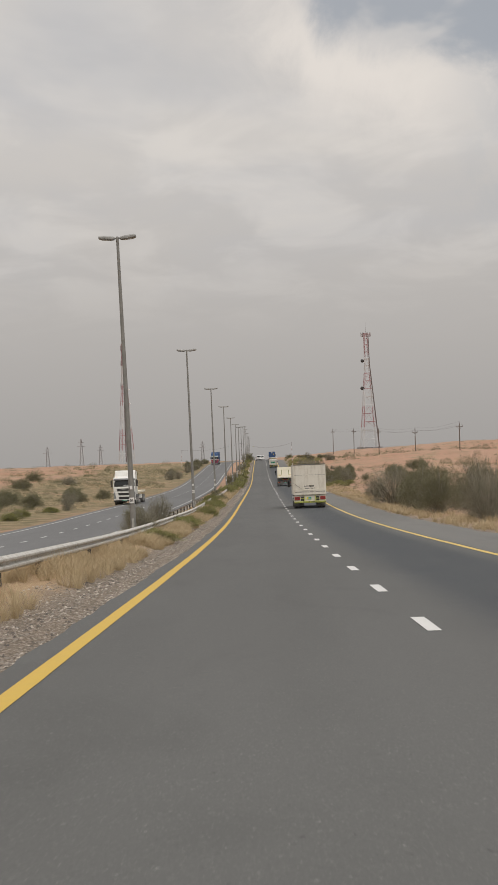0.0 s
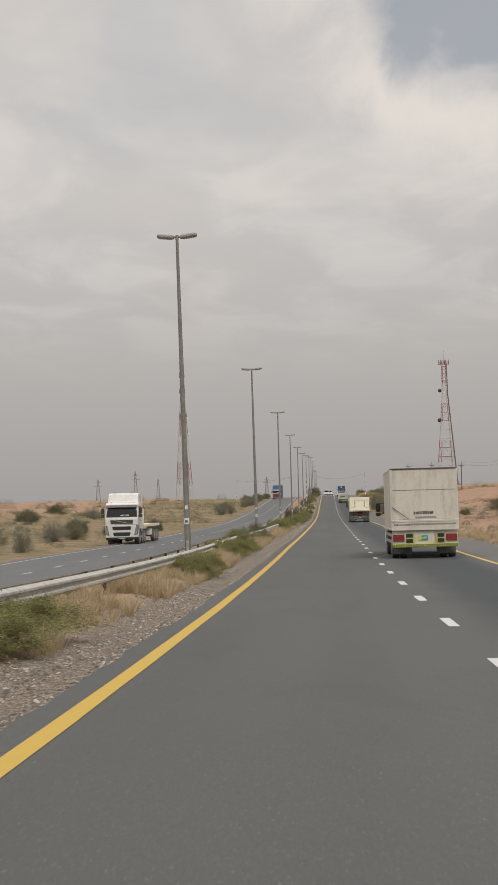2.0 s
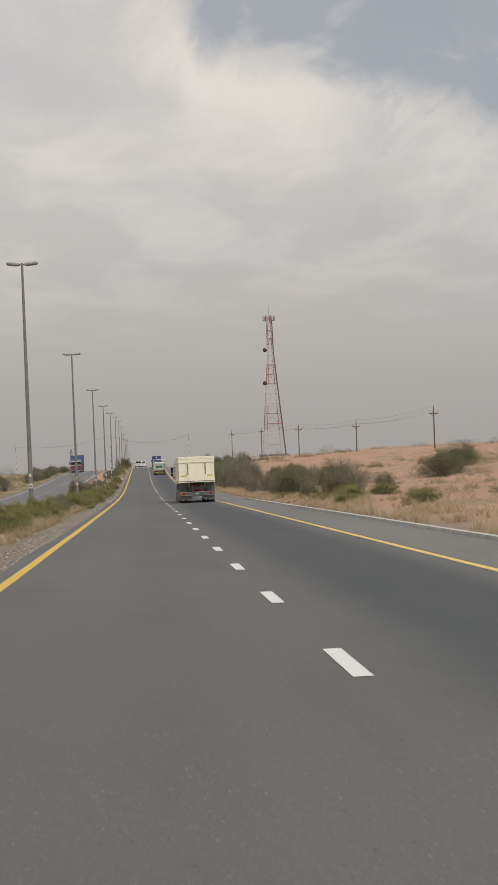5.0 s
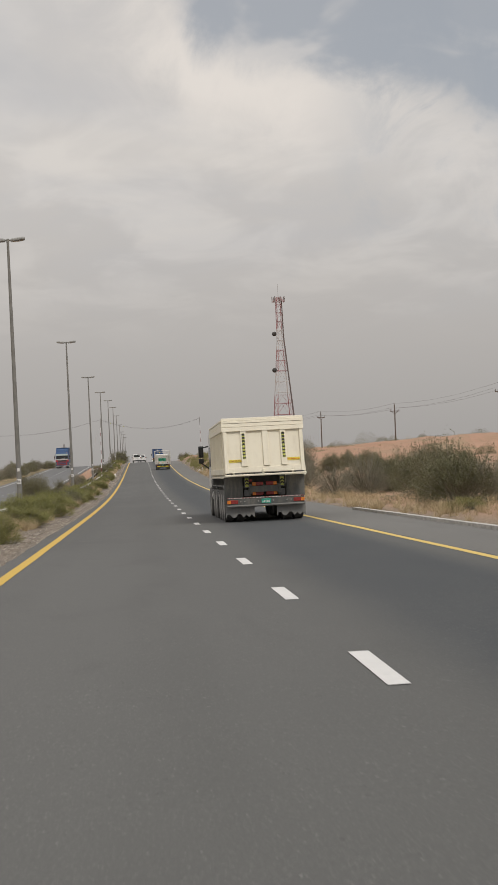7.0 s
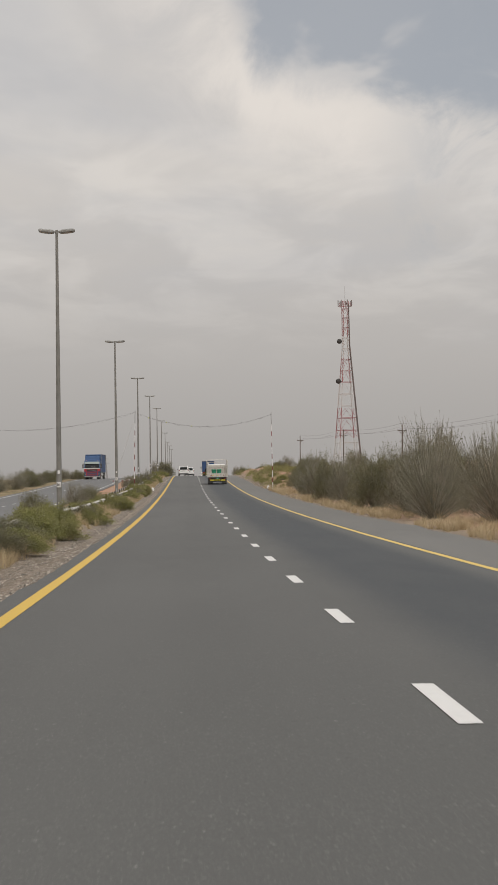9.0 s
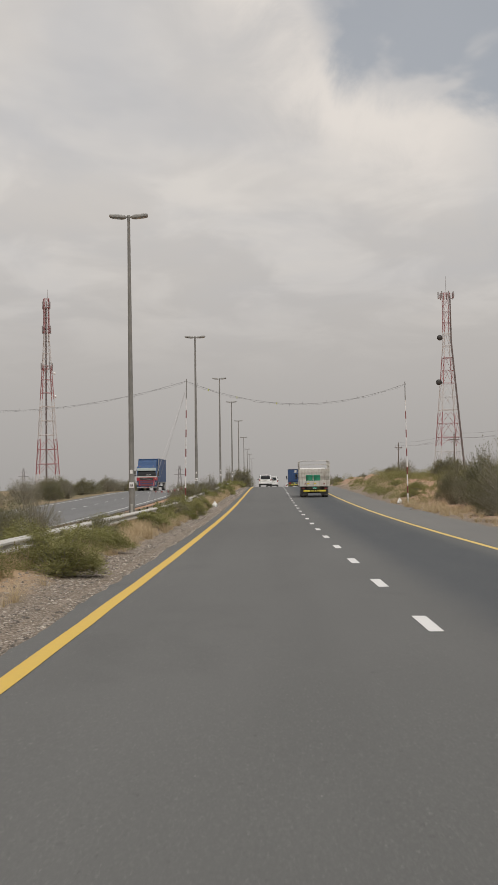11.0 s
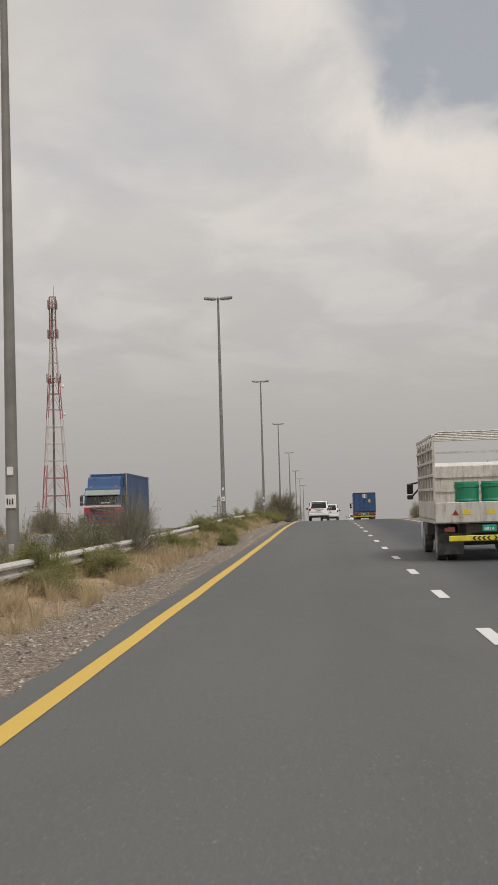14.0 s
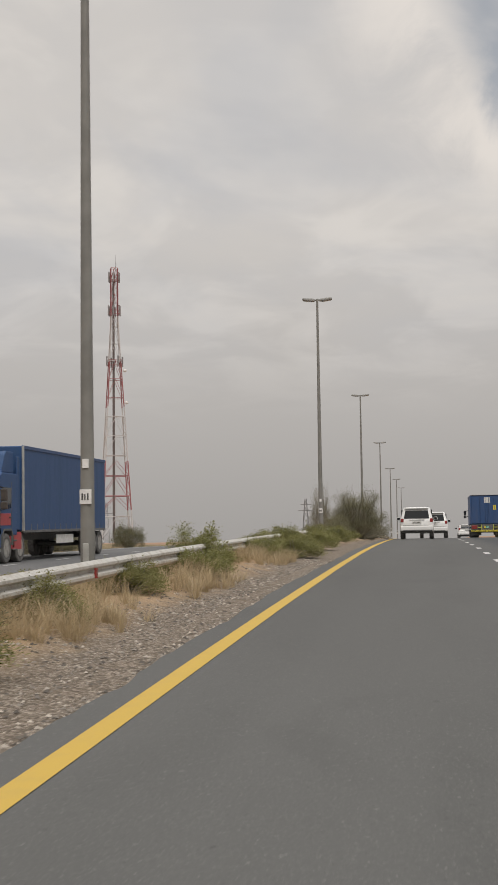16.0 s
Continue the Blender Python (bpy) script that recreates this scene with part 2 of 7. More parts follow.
def make_ground():
    m = Mat("sandy_ground", 0.95, 0.0, 0.1)
    sp = m.n.new("ShaderNodeSeparateXYZ")
    m.l.new(m.pos, sp.inputs[0])
    x = sp.outputs[0]
    a = m.noise(0.012, 5, 0.6, m.pos)
    b = m.noise(0.16, 6, 0.65, m.pos, distort=0.5)
    g = m.noise(2.3, 5, 0.65, m.pos)
    fine = m.noise(38.0, 4, 0.7, m.pos)
    c = m.mix(m.step(a, 0.35, 0.65), (0.375, 0.222, 0.152), (0.385, 0.250, 0.180))
    c = m.mix(m.math("MULTIPLY", m.step(b, 0.46, 0.60), 0.75), c, (0.285, 0.212, 0.138))
    c = m.mix(m.math("MULTIPLY", m.step(b, 0.58, 0.70), 0.70), c, (0.165, 0.150, 0.080))
    c = m.mix(m.math("MULTIPLY", m.step(g, 0.5, 0.75), 0.35), c, (0.365, 0.275, 0.205))
    # the flats beside the opposite carriageway are thinly grown with yellowing grass
    grown = m.math("MULTIPLY", m.math("SUBTRACT", m.step(m.math("ADD", x, m.math("MULTIPLY", b, 16.0)), -42.0, -34.0), m.step(x, -16.0, -12.0)), m.step(m.math("ADD", b, m.math("MULTIPLY", g, 0.45)), 0.44, 0.72))
    turf = m.noise(0.55, 5, 0.65, m.pos, distort=0.6)
    c = m.mix(m.math("MULTIPLY", grown, 0.92), c, m.mix(m.step(m.math("ADD", m.math("MULTIPLY", turf, 0.7), m.math("MULTIPLY", g, 0.3)), 0.40, 0.60), (0.120, 0.112, 0.060), (0.285, 0.222, 0.136)))
    # gravel of the central reservation and the verges
    med = m.math("MULTIPLY", m.step(m.math("ADD", x, m.math("MULTIPLY", g, 1.2)), -1.6, -0.7), m.math("SUBTRACT", 1.0, m.step(x, 9.5, 12.0)))
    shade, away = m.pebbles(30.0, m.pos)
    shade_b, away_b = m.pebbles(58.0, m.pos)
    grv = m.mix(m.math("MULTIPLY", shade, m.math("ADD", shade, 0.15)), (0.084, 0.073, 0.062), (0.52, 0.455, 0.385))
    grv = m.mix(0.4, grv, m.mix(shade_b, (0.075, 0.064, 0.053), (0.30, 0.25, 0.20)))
    # colour darkens towards the rim of each pebble cell, between the stones
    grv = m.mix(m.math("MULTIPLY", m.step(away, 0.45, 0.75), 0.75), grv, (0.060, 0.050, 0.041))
    grv = m.mix(m.math("MULTIPLY", m.step(g, 0.45, 0.75), 0.3), grv, (0.235, 0.178, 0.132))
    litter = m.math("MULTIPLY", m.step(m.math("ADD", x, m.math("MULTIPLY", g, 1.5)), -4.6, -3.2), m.math("SUBTRACT", 1.0, m.step(x, 9.5, 12.0)))
    c = m.mix(m.math("MULTIPLY", litter, 0.85), c, m.mix(m.step(fine, 0.35, 0.65), (0.30, 0.202, 0.120), (0.48, 0.355, 0.215)))
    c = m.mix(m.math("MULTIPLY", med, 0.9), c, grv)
    c = m.mix(m.math("MULTIPLY", m.step(fine, 0.6, 0.8), 0.3), c, (0.42, 0.36, 0.28))
    m.color(c)
    m.bump(m.math("ADD", m.math("SUBTRACT", fine, m.math("MULTIPLY", away, 0.8)), m.math("MULTIPLY", g, 2.0)), 0.6, 0.03)
    return m.m


GROUND = make_ground()
STEEL = plain("weathered_galvanised_steel", (0.40, 0.40, 0.38), 0.55, 0.35, 0.15, 4.0)
POLE = plain("grey_pole_steel", (0.20, 0.195, 0.18), 0.6, 0.0, 0.15, 2.0)
RAIL = paint("dusty_rail_white", (0.50, 0.485, 0.45), 0.65, (0.24, 0.19, 0.14), 0.7, 2.0)
DARK_STEEL = plain("dark_steel", (0.05, 0.047, 0.044), 0.6, 0.3)
RUBBER = plain("dusty_rubber", (0.125, 0.121, 0.115), 0.85, 0.0, 0.35, 6.0)
WHEEL = plain("dusty_wheel", (0.33, 0.315, 0.29), 0.65, 0.1, 0.3, 8.0)
GLASS_DARK = Mat("tinted_glass", 0.06, 0.0, 0.6).color((0.012, 0.014, 0.015)).m
RED_LAMP = plain("red_lamp", (0.26, 0.034, 0.032), 0.25, 0.0, 0.15)
AMBER = plain("amber_lamp", (0.72, 0.22, 0.03), 0.3, 0.0, 0.15)
CLEAR_LAMP = plain("clear_lamp", (0.62, 0.64, 0.65), 0.15, 0.2, 0.15)
LAMP_LENS = plain("lamp_lens", (0.30, 0.30, 0.29), 0.25, 0.0, 0.1)
WHITE_PLASTIC = plain("white_plastic", (0.72, 0.71, 0.70), 0.5, 0.0, 0.1)
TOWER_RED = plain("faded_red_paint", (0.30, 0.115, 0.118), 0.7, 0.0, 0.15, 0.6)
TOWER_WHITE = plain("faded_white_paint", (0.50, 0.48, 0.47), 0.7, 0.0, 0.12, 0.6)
CABLE_RUN = plain("dark_cable_run", (0.13, 0.105, 0.10), 0.7, 0.0, 0.2, 0.6)
TOWER_GREY = plain("grey_antenna", (0.24, 0.23, 0.23), 0.7, 0.0, 0.15, 0.6)
WOOD = plain("weathered_wood", (0.12, 0.09, 0.07), 0.85, 0.0, 0.3, 3.0)
WIRE = plain("black_cable", (0.085, 0.08, 0.075), 0.6)
BARK = plain("grey_twig_bark", (0.26, 0.24, 0.19), 0.9, 0.0, 0.3, 7.0)
LEAF_GREEN = foliage("green_shrub_leaf", (0.168, 0.176, 0.060), (0.285, 0.286, 0.105), (0.310, 0.280, 0.140))
LEAF_OLIVE = foliage("olive_shrub_leaf", (0.132, 0.134, 0.074), (0.215, 0.210, 0.122), (0.245, 0.216, 0.142))
LEAF_GREY = foliage("grey_shrub_leaf", (0.142, 0.138, 0.090), (0.215, 0.206, 0.140), (0.250, 0.222, 0.158))
STRAW = foliage("dry_grass_straw", (0.42, 0.325, 0.195), (0.60, 0.485, 0.315), (0.46, 0.37, 0.235))
STONE = Mat("gravel_stone", 0.9)
STONE.color(STONE.mix(STONE.math("POWER", STONE.island, 1.9), (0.080, 0.068, 0.057), (0.52, 0.460, 0.390)))
STONE = STONE.m

# ---------------------------------------------------------------- mesh helpers


def part(name, bm, material, parent, label="", smooth=False):
    """Links a bmesh as one mesh object under a thing or a part."""
    bmesh.ops.recalc_face_normals(bm, faces=bm.faces)
    me = bpy.data.meshes.new(name)
    bm.to_mesh(me)
    bm.free()
    me.materials.append(material)
    if smooth:
        for p in me.polygons:
            p.use_smooth = True
    ob = new(name, me)
    if parent is not None:
        ob.parent = parent
    if label:
        tagged(ob, label)
    return ob


def thing(name, label, category, group="", kind=""):
    return tagged(new(name), label, category, group, kind)


def box(bm, lo, hi, bevel=0.0, seg=1):
    g = bmesh.ops.create_cube(bm, size=1.0)
    vs = g["verts"]
    for v in vs:
        v.co = Vector([l + (c + 0.5) * (h - l) for c, l, h in zip(v.co, lo, hi)])
    if bevel:
        es = list({e for v in vs for e in v.link_edges})
        bmesh.ops.bevel(bm, geom=es, offset=bevel, segments=seg, affect="EDGES", profile=0.6)
    return bm


def prism(bm, outline, x0, x1, bevel=0.0):
    """An outline of (y, z) points drawn out along x."""
    a = [bm.verts.new((x0, y, z)) for y, z in outline]
    b = [bm.verts.new((x1, y, z)) for y, z in outline]
    n = len(a)
    fs = [bm.faces.new(a), bm.faces.new(b[::-1])]
    for i in range(n):
        fs.append(bm.faces.new((a[i], b[i], b[(i + 1) % n], a[(i + 1) % n])))
    if bevel:
        es = list({e for f in fs for e in f.edges})
        bmesh.ops.bevel(bm, geom=es, offset=bevel, segments=2, affect="EDGES", profile=0.6)
    return bm


def tube(bm, p0, p1, r0, r1=None, seg=8, cap=True):
    r1 = r0 if r1 is None else r1
    p0, p1 = Vector(p0), Vector(p1)
    q = (p1 - p0).to_track_quat("Z", "Y")
    a, b = [], []
    for i in range(seg):
        d = q @ Vector((math.cos(2 * math.pi * i / seg), math.sin(2 * math.pi * i / seg), 0))
        a.append(bm.verts.new(p0 + d * r0))
        b.append(bm.verts.new(p1 + d * r1))
    for i in range(seg):
        bm.faces.new((a[i], a[(i + 1) % seg], b[(i + 1) % seg], b[i]))
    if cap:
        bm.faces.new(a[::-1]), bm.faces.new(b)
    return bm


def lathe_x(bm, prof, cx, cy, cz, seg=20):
    """Turns (x, radius) points round an axle along x."""
    rings = []
    for x, r in prof:
        rings.append([bm.verts.new((cx + x, cy + r * math.cos(2 * math.pi * i / seg), cz + r * math.sin(2 * math.pi * i / seg))) for i in range(seg)])
    for a, b in zip(rings, rings[1:]):
        for i in range(seg):
            bm.faces.new((a[i], a[(i + 1) % seg], b[(i + 1) % seg], b[i]))
    bm.faces.new(rings[0]), bm.faces.new(rings[-1][::-1])
    return bm


def BM():
    return bmesh.new()


def grid_mesh(name, xs, ys, fn, material, smooth=True):
    nx = len(xs)
    verts = [fn(x, y) for y in ys for x in xs]
    faces = [(j * nx + i, j * nx + i + 1, (j + 1) * nx + i + 1, (j + 1) * nx + i) for j in range(len(ys) - 1) for i in range(nx - 1)]
    me = bpy.data.meshes.new(name)
    me.from_pydata(verts, [], faces)
    me.materials.append(material)
    if smooth:
        me.polygons.foreach_set("use_smooth", [True] * len(me.polygons))
    return new(name, me)


# ---------------------------------------------------------------- lie of the land
SPAN, FIRST = 44.570, 47.384             # lamp spacing, the first lamp's distance
ROAD_Z = [1.671, 0.789, 0.002, -0.638, -1.102, -1.428, -1.787, -2.074, -2.349, -2.621, -2.867, -3.013, -3.03, -2.934, -2.74, -2.436, -2.025, -1.552, -1.055, -0.707, -0.559, -0.551, -0.671, -0.901, -1.18, -1.447, -1.656, -1.773, -1.837, -1.885, -1.92]    # every half span
ROAD_X = [-0.079, 0.0, -0.015, 0.005, 0.055, 0.033, -0.0, -0.089, -0.109, -0.067, -0.086, -0.199, -0.157, -0.239, -0.32, -0.401]


def spline(v, y, step=1.0):
    u = (y - (FIRST - SPAN)) / (SPAN * step)
    if u < 0:
        return v[0] + (v[0] - v[1]) * min(-u, 2.0)
    if u > len(v) - 1.001:
        return v[-1] + (v[-1] - v[-2]) * min(u - len(v) + 1, 3.0)
    i = int(u)
    a = u - i
    w = [2 * v[0] - v[1], *v, 2 * v[-1] - v[-2]]
    p0, p1, p2, p3 = w[i], w[i + 1], w[i + 2], w[i + 3]
    return p1 + 0.5 * a * (p2 - p0 + a * (2 * p0 - 5 * p1 + 4 * p2 - p3 + a * (3 * (p1 - p2) + p3 - p0)))


def rz(y):
    return spline(ROAD_Z, y, 0.5) - 0.008 * max(0.0, y - 690.0)


def rx(y):
    return spline(ROAD_X, y)


def fall(y):
    """The country drops away beyond the crest."""
    return 0.0075 * max(0.0, y - 540.0)


def sm(v, lo, hi):
    t = min(1.0, max(0.0, (v - lo) / (hi - lo)))
    return t * t * (3 - 2 * t)


def oz(y):
    """Height of the far carriageway."""
    return rz(y) - 0.36 + 0.10 * sm(y, 150, 350)


def fo(y):
    """Offset of the far carriageway's lane line."""
    return -9.8 - 1.2 * sm(y, 150, 350)


def fractal(x, y, s):
    return noise.fractal((x * s, y * s, 0.3), 0.9, 2.0, 4)


def land(x, y):
    """Height of the open ground."""
    u = x - rx(y)
    if u > -17.0:
        right = sm(u, 10.0, 34.0)
        base = rz(y) - 0.05
        if u > 9.0:
            hill = -fall(y) - 1.2 + 1.7 * sm(u, 30, 160) * (1 - sm(y, 350, 450)) + (3.7 * sm(u, 12, 60) + 2.6 * sm(u, 72, 130)) * sm(y, 370, 690) + 1.6 * fractal(x, y, 0.02) * sm(u, 12, 60)
            base = base * (1 - right) + hill * right
            bank = 1.35 * sm(y, 335, 372) * (1 - sm(y, 405, 490)) + 0.3 * sm(y, 110, 160) * (1 - sm(y, 185, 246))
            base += bank * sm(u, 9.6, 12.5) * (0.8 + 0.35 * fractal(x, y, 0.25)) + 0.15 * fractal(x, y, 0.3) * sm(u, 9.8, 13)
        elif u < -0.8:
            base += 0.02 + 0.05 * fractal(x, y, 0.5) * sm(-u, 0.8, 1.8) + 0.17 * sm(-u, 1.3, 2.2)
            if u < -3.5:
                k = sm(-u, 3.6, 5.6)
                base = base * (1 - k) + (oz(y) - 0.06) * k
        return base
    left = sm(-u, 17, 62)
    hill = -fall(y) - 0.9 + 0.9 * fractal(x, y, 0.015) + 1.3 * sm(-u, 90, 260) * sm(y, 150, 400) * (1 - sm(y, 520, 740)) + 0.5 * fractal(x, y, 0.06) + 0.9 * fractal(x + 40, y, 0.03) * sm(-u, 44, 80)
    return (oz(y) - 0.06 + 0.12 * fractal(x, y, 0.3) * sm(-u, 17, 21)) * (1 - left) + hill * left


def stretch(dense_lo, dense_hi, step, far_lo, far_hi, grow=1.18):
    v = list(np.arange(dense_lo, dense_hi + step / 2, step))
    s = step
    while v[-1] < far_hi:
        s *= grow
        v.append(v[-1] + s)
    s = step
    while v[0] > far_lo:
        s *= grow
        v.insert(0, v[0] - s)
    return [float(a) for a in v]


ground = grid_mesh("ground", stretch(-16, 20, 0.5, -4200, 4200, 1.14), stretch(-24, 500, 1.8, -900, 4600, 1.12),
                   lambda x, y: (x, y, land(x, y)), GROUND)
tagged(ground, "reddish sand with gravel and dry scrub patches", "ground", kind="structure")


def ribbon(name, u0, u1, lift, material, label, zf=rz, y0=-60.0, y1=760.0, step=2.0, thick=0.0, cols=2, rag=0.0, xf=None):
    """A strip of paving or paint that follows the road between two offsets."""
    ys = list(np.arange(y0, y1 + 0.1, step))
    us = [u0 + (u1 - u0) * i / (cols - 1) for i in range(cols)]
    verts, faces = [], []
    for y in ys:
        y = float(y)
        for i, u in enumerate(us):
            d = rag * (fractal(u * 3 + 7, y, 0.25) + 0.7 * fractal(u * 3 + 17, y, 1.7)) if rag and i in (0, cols - 1) else 0.0
            verts.append((rx(y) + u + d + (xf(y) if xf else 0.0), y, zf(y) + lift))
    n = cols
    for j in range(len(ys) - 1):
        for i in range(n - 1):
            faces.append((j * n + i, j * n + i + 1, (j + 1) * n + i + 1, (j + 1) * n + i))
    if thick:
        k = len(verts)
        verts += [(x, y, z - thick) for x, y, z in verts]
        for j in range(len(ys) - 1):
            faces.append((j * n, (j + 1) * n, k + (j + 1) * n, k + j * n))
            faces.append((j * n + n - 1, k + j * n + n - 1, k + (j + 1) * n + n - 1, (j + 1) * n + n - 1))
    me = bpy.data.meshes.new(name)
    me.from_pydata(verts, [], faces)
    me.materials.append(material)
    return tagged(new(name, me), label, "road" if thick else "marking", kind="structure")


road = ribbon("road", -0.40, 7.34, 0.0, ASPHALT, "grey asphalt carriageway of two lanes", thick=0.15, cols=5, rag=0.06, step=0.3)
shoulder = ribbon("shoulder", 6.9, 9.6, -0.006, SHOULDER, "paler asphalt hard shoulder beside the road", thick=0.14, cols=3, rag=0.22)
far_road = ribbon("road_far", -4.15, 3.95, 0.02, OLD_ASPHALT, "worn grey asphalt of the opposite carriageway", zf=oz, thick=0.15, cols=4, rag=0.07, xf=fo)
ribbon("edge_line", -0.09, 0.09, 0.005, YELLOW, "solid yellow painted edge line", rag=0.008)
ribbon("edge_line", 7.12, 7.27, 0.005, PALE_YELLOW, "worn pale yellow edge line along the shoulder", rag=0.012)
ribbon("edge_line", -3.48, -3.35, 0.025, OLD_WHITE, "worn white edge line of the opposite carriageway", zf=oz, rag=0.02, xf=fo)
ribbon("edge_line", 3.35, 3.48, 0.025, OLD_WHITE, "worn white inner line of the opposite carriageway", zf=oz, rag=0.02, xf=fo)

KERB = plain("pale_concrete", (0.42, 0.40, 0.37), 0.85, 0.0, 0.2, 5.0)
kerb = ribbon("kerb", 9.30, 9.46, 0.075, KERB, "low pale concrete edging along the hard shoulder", y0=146.0, y1=214.0, step=1.0, thick=0.2, rag=0.012)
kerb["category"] = "kerb"


def dashes(name, label, u, zf, lift, first, period, length, width, count, material, xf=None):
    top = thing(name, label, "marking", kind="structure")
    bm = BM()
    rnd = random.Random(3)
    pts = [(-width / 2, -length / 2), (width / 2, -length / 2), (width / 2, length / 2), (-width / 2, length / 2)]
    bm.faces.new([bm.verts.new((x + rnd.uniform(-.006, .006), y + rnd.uniform(-.01, .01), 0.0)) for x, y in pts])
    me = bpy.data.meshes.new("dash")
    bm.to_mesh(me), bm.free()
    me.materials.append(material)
    for i in range(count):
        y = first + period * i
        ob = new("dash", me)
        ob.parent = top
        ob.matrix_basis = pose(rx(y) + u + (xf(y) if xf else 0.0), y, zf(y) + lift, math.degrees(math.atan2(zf(y + 0.6) - zf(y - 0.6), 1.2)), 0, math.degrees(-math.atan2(rx(y + 1) - rx(y - 1), 2)))


dashes("lane_line", "broken white lane line on the asphalt", 3.7, rz, 0.006, -24.079, 5.9548, 1.62, 0.15, 110, WHITE_LINE)
dashes("lane_line", "broken worn white lane line of the opposite carriageway", 0.0, oz, 0.027, -4.215, 5.9548, 1.62, 0.15, 106, OLD_WHITE, fo)

# ---------------------------------------------------------------- street lamps
LAMP_H = [11.65, 11.77, 11.96, 11.91, 11.96, 11.93, 11.81, 11.74, 11.75, 11.75, 11.94, 11.91, 11.49, 11.08, 11.4, 11.4]
LAMP_DY = [0.71, 0.71, 1.75, 2.16, 1.5, 0.46, 0.4, 0.11, -0.34, -0.28, -0.29, -0.26, -0.23, -0.21, -0.2, -0.38]    # unevenness of the spacing
LAMP_TILT = {0: -1.0, 1: -0.55, 2: -0.25}             # degrees, for the leaning poles
LAMP_DX = [0.0, -0.04, -0.02, -0.02, -0.01, -0.0, -0.01, 0.01, 0.01, 0.01, 0.01, 0.01, 0.01, 0.02, 0.02, 0.09]


HEAD = plain("grey_lamp_casing", (0.25, 0.245, 0.23), 0.6, 0.0, 0.2, 5.0)


def build_street_lamp(h):
    lamp = thing("street_lamp", "tall grey steel street lamp with two flat heads in the median", "street lamp", "lamps along the median")
    bm = BM()
    tube(bm, (0, 0, -0.1), (0, 0, h * 0.35), 0.118, 0.094, 12, cap=False)
    tube(bm, (0, 0, h * 0.35), (0, 0, h), 0.094, 0.052, 12, cap=False)
    bmesh.ops.remove_doubles(bm, verts=bm.verts, dist=0.0005)
    part("pole", bm, POLE, lamp, smooth=True)
    part("base_plate", box(BM(), (-0.2, -0.2, -0.02), (0.2, 0.2, 0.03), 0.006), DARK_STEEL, lamp)
    part("access_door", box(BM(), (-0.045, -0.122, 0.45), (0.045, -0.105, 0.85), 0.006), STEEL, lamp)
    part("number_plate", box(BM(), (-0.09, -0.125, 1.44), (0.09, -0.10, 1.66), 0.004), WHITE_PLASTIC, lamp, "small white number plate")
    bm = BM()
    for i, w in enumerate((0.032, 0.026, 0.030)):
        box(bm, (-0.062 + i * 0.044, -0.128, 1.50), (-0.062 + i * 0.044 + w * 0.8, -0.126, 1.60 - 0.01 * (i % 2)))
    part("plate_mark", bm, DARK_STEEL, lamp)
    part("small_plate", box(BM(), (-0.05, -0.12, 1.98), (0.05, -0.098, 2.12), 0.003), WHITE_PLASTIC, lamp, "small white tag")
    bm = BM()
    tube(bm, (-0.35, 0, h - 0.03), (0.35, 0, h - 0.03), 0.035, 0.035, 8)
    tube(bm, (0, 0, h - 0.14), (0, 0, h + 0.03), 0.06, 0.055, 10)
    part("arm", bm, POLE, lamp)
    for s in (-1, 1):
        rings = []
        bm = BM()
        for d, w, t in ((0.10, 0.05, 0.035), (0.14, 0.10, 0.06), (0.24, 0.145, 0.075), (0.64, 0.155, 0.07), (0.71, 0.13, 0.055), (0.73, 0.09, 0.03)):
            zc = h - 0.035 + 0.10 * (d - 0.12)
            side = [(-w, -t * 0.55), (-w * 0.86, -t), (w * 0.86, -t), (w, -t * 0.55), (w * 0.97, t * 0.3), (w * 0.6, t), (-w * 0.6, t), (-w * 0.97, t * 0.3)]
            rings.append([bm.verts.new((s * d, y, zc + z)) for y, z in side])
        for a, b in zip(rings, rings[1:]):
            for i in range(8):
                bm.faces.new((a[i], a[(i + 1) % 8], b[(i + 1) % 8], b[i]))
        bm.faces.new(rings[0]), bm.faces.new(rings[-1])
        head = part("lamp_head", bm, HEAD, lamp, "flat oblong lamp head")
        bm = BM()
        za, zb_ = h - 0.035 + 0.10 * 0.16 - 0.085, h - 0.035 + 0.10 * 0.50 - 0.081
        bm.faces.new([bm.verts.new(v) for v in ((s * 0.28, -0.11, za), (s * 0.62, -0.11, zb_), (s * 0.62, 0.11, zb_), (s * 0.28, 0.11, za))])
        g = bmesh.ops.extrude_face_region(bm, geom=list(bm.faces))
        for v in g["geom"]:
            if isinstance(v, bmesh.types.BMVert):
                v.co += Vector((0, 0, 0.03))
        part("lens", bm, LAMP_LENS, head)
    return lamp


for k in range(-1, 15):
    y = FIRST + SPAN * k + LAMP_DY[k + 1]
    lamp = build_street_lamp(LAMP_H[k + 1])
    lamp.matrix_basis = pose(rx(y) - 3.07 + LAMP_DX[k + 1], y, rz(y), random.uniform(-0.25, 0.25), LAMP_TILT.get(k, 0.0) + random.uniform(-0.1, 0.1), 0)

# ---------------------------------------------------------------- crash barrier
BEAM = [(0.0, 0.00), (0.028, 0.018), (0.075, 0.050), (0.075, 0.085), (0.012, 0.120), (0.012, 0.155), (0.075, 0.190), (0.075, 0.225), (0.028, 0.257), (0.0, 0.275)]


